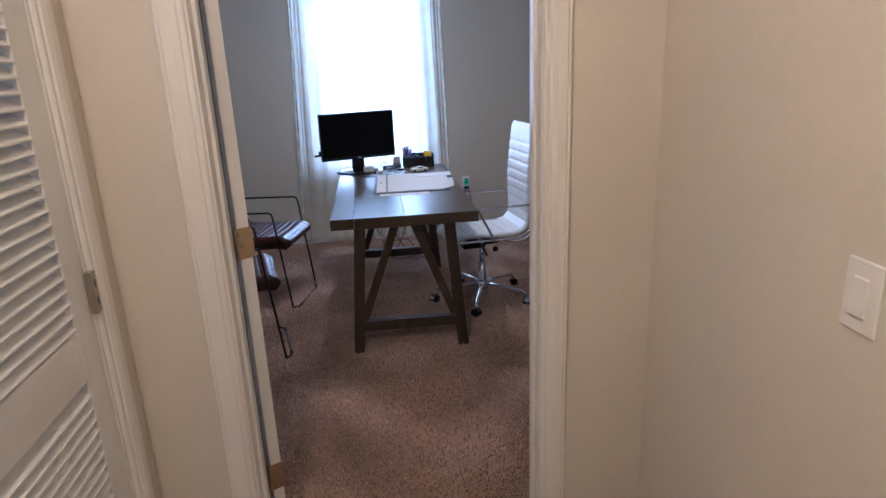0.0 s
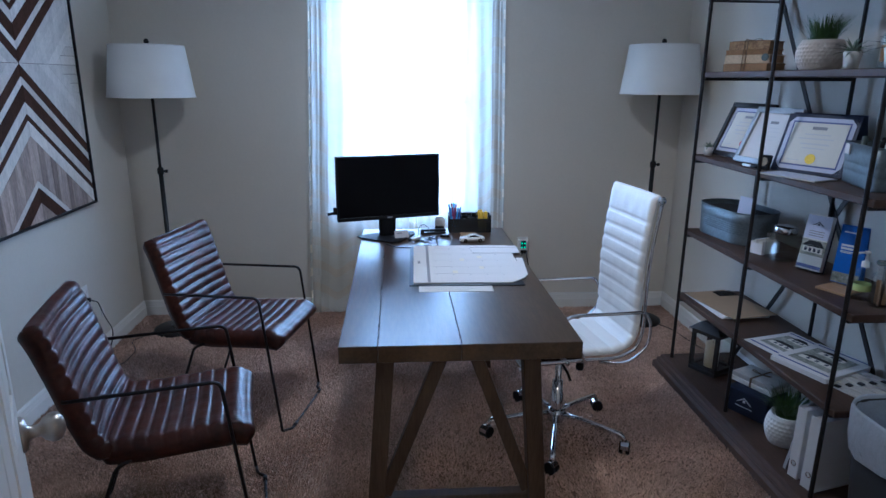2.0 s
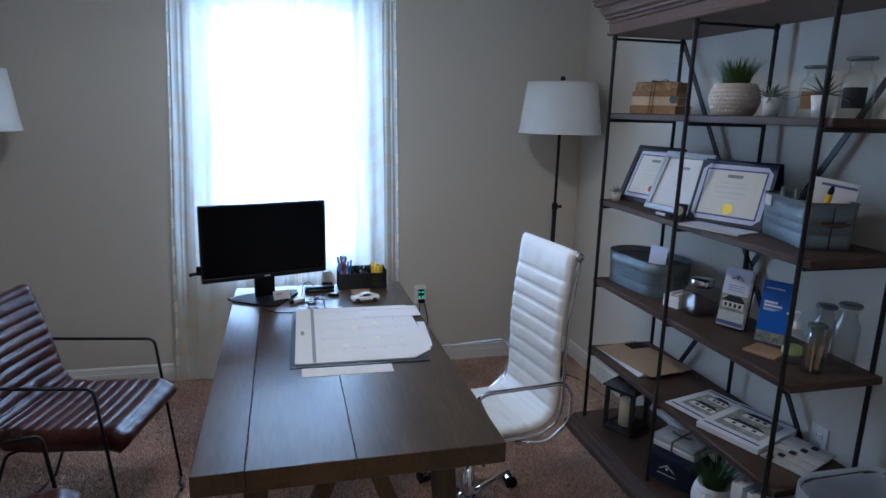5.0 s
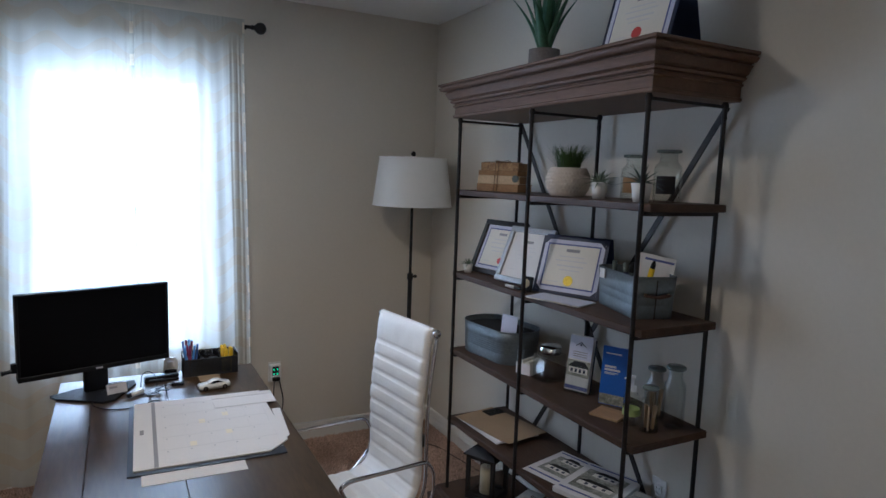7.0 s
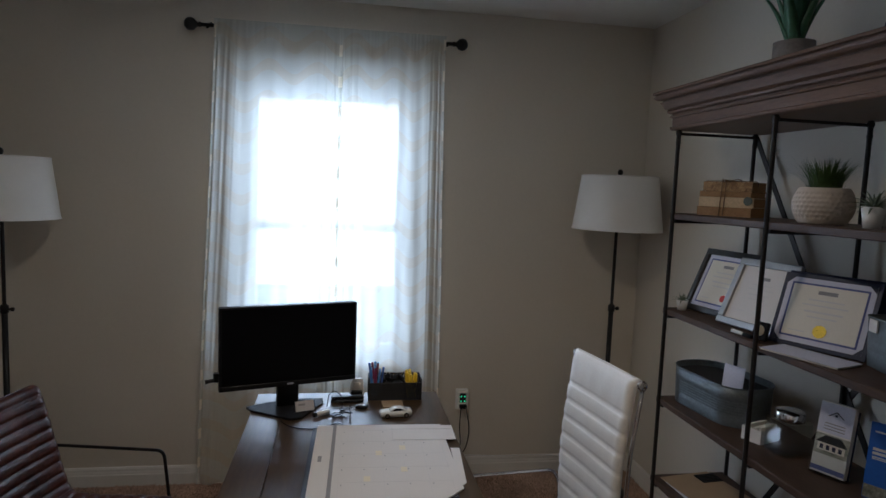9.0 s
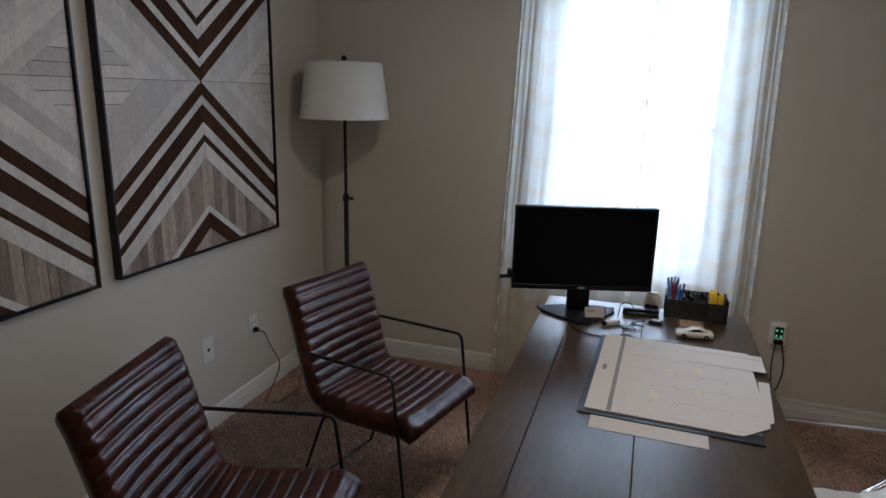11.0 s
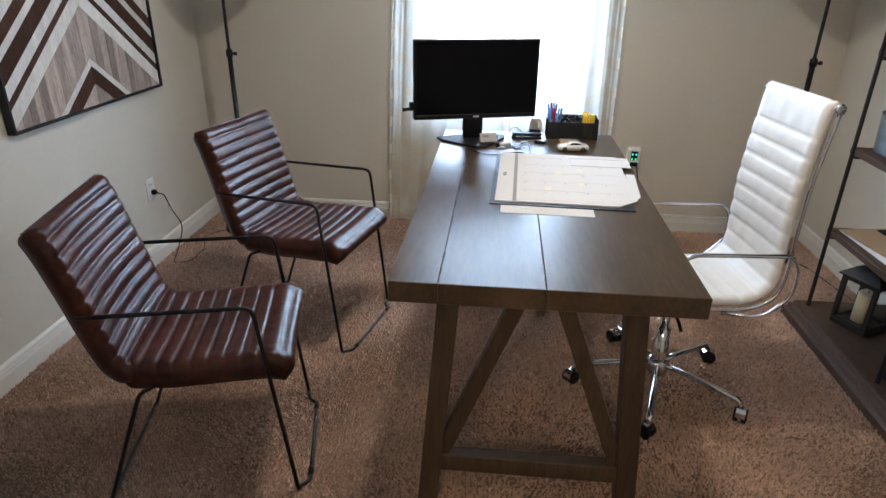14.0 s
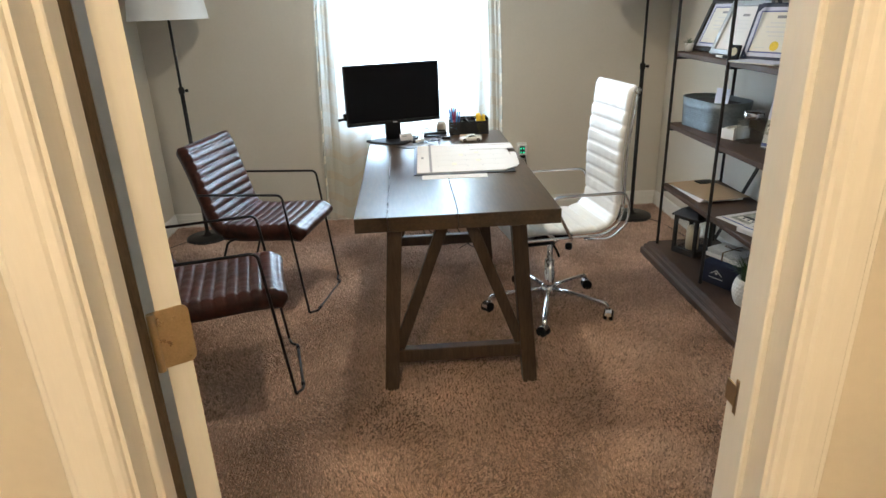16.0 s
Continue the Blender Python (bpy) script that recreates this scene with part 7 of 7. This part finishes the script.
def pile(name, x0, x1, y0, y1, n, label, seed):
    """Many short yarn tufts standing on the floor, joined."""
    g = np.random.RandomState(seed)
    px, py = g.uniform(x0, x1, n), g.uniform(y0, y1, n)
    a = g.uniform(0, 2 * np.pi, n)
    cell = 0.0135
    ix, iy = np.floor(px / cell), np.floor(py / cell)
    jig = np.modf(np.abs(np.sin(ix * 12.9898 + iy * 78.233) * 43758.5453))[0]
    jog = np.modf(np.abs(np.sin(ix * 39.3467 + iy * 11.135) * 24634.6345))[0]
    dx, dy = (ix + 0.25 + 0.5 * jig) * cell - px, (iy + 0.25 + 0.5 * jog) * cell - py
    out = np.clip(np.hypot(dx, dy) / cell, 0, 1)
    lx = 0.55 * dx + g.uniform(-0.004, 0.004, n) + 0.004 * np.sin(px * 9 + 2 * np.sin(py * 5))
    ly = 0.55 * dy + g.uniform(-0.004, 0.004, n) + 0.004 * np.cos(py * 8 + 2 * np.sin(px * 6))
    h = g.uniform(0.009, 0.017, n) * (1.1 - 0.75 * out) * (0.8 + 0.4 * jig)
    r = g.uniform(0.0030, 0.0050, n)
    v = np.zeros((n, 4, 3))
    for k in range(3):
        th = a + k * 2.0944
        v[:, k, 0], v[:, k, 1], v[:, k, 2] = px + r * np.cos(th), py + r * np.sin(th), -0.0005
    v[:, 3, 0], v[:, 3, 1], v[:, 3, 2] = px + lx, py + ly, h
    base = np.arange(n)[:, None] * 4
    f = np.concatenate([base + np.array([[0, 1, 3]]), base + np.array([[1, 2, 3]]), base + np.array([[2, 0, 3]])], axis=1).reshape(-1, 3)
    me = bpy.data.meshes.new(name)
    me.from_pydata(v.reshape(-1, 3).tolist(), [], f.tolist())
    me.materials.append(PILE)
    return tagged(new(name, me), label, "carpet", kind="stuff")


PILE = mat("carpet_yarn", (0.530, 0.374, 0.284), 0.95, vary=0.34, scale=2.6, scale2=110, fine=0.5, ramp=(0.34, 0.66), spec=0.1)
_nt = PILE.node_tree
_geo = _nt.nodes.new("ShaderNodeNewGeometry")
_mr = _nt.nodes.new("ShaderNodeMapRange")
_mr.inputs[3].default_value, _mr.inputs[4].default_value = 0.80, 1.20
_nt.links.new(_geo.outputs["Random Per Island"], _mr.inputs[0])
_mu = _nt.nodes.new("ShaderNodeMix")
_mu.data_type, _mu.blend_type = "RGBA", "MULTIPLY"
_mu.inputs[0].default_value = 1
_pb = _nt.nodes["Principled BSDF"]
_nt.links.new(_pb.inputs["Base Color"].links[0].from_socket, _mu.inputs[6])
_nt.links.new(_mr.outputs[0], _mu.inputs[7])
_nt.links.new(_mu.outputs[2], _pb.inputs["Base Color"])
pile("carpet_pile", XL + 0.016, XR - 0.016, YH, YW - 0.016, 320000, "soft tan brown cut-pile carpet tufts", 5)
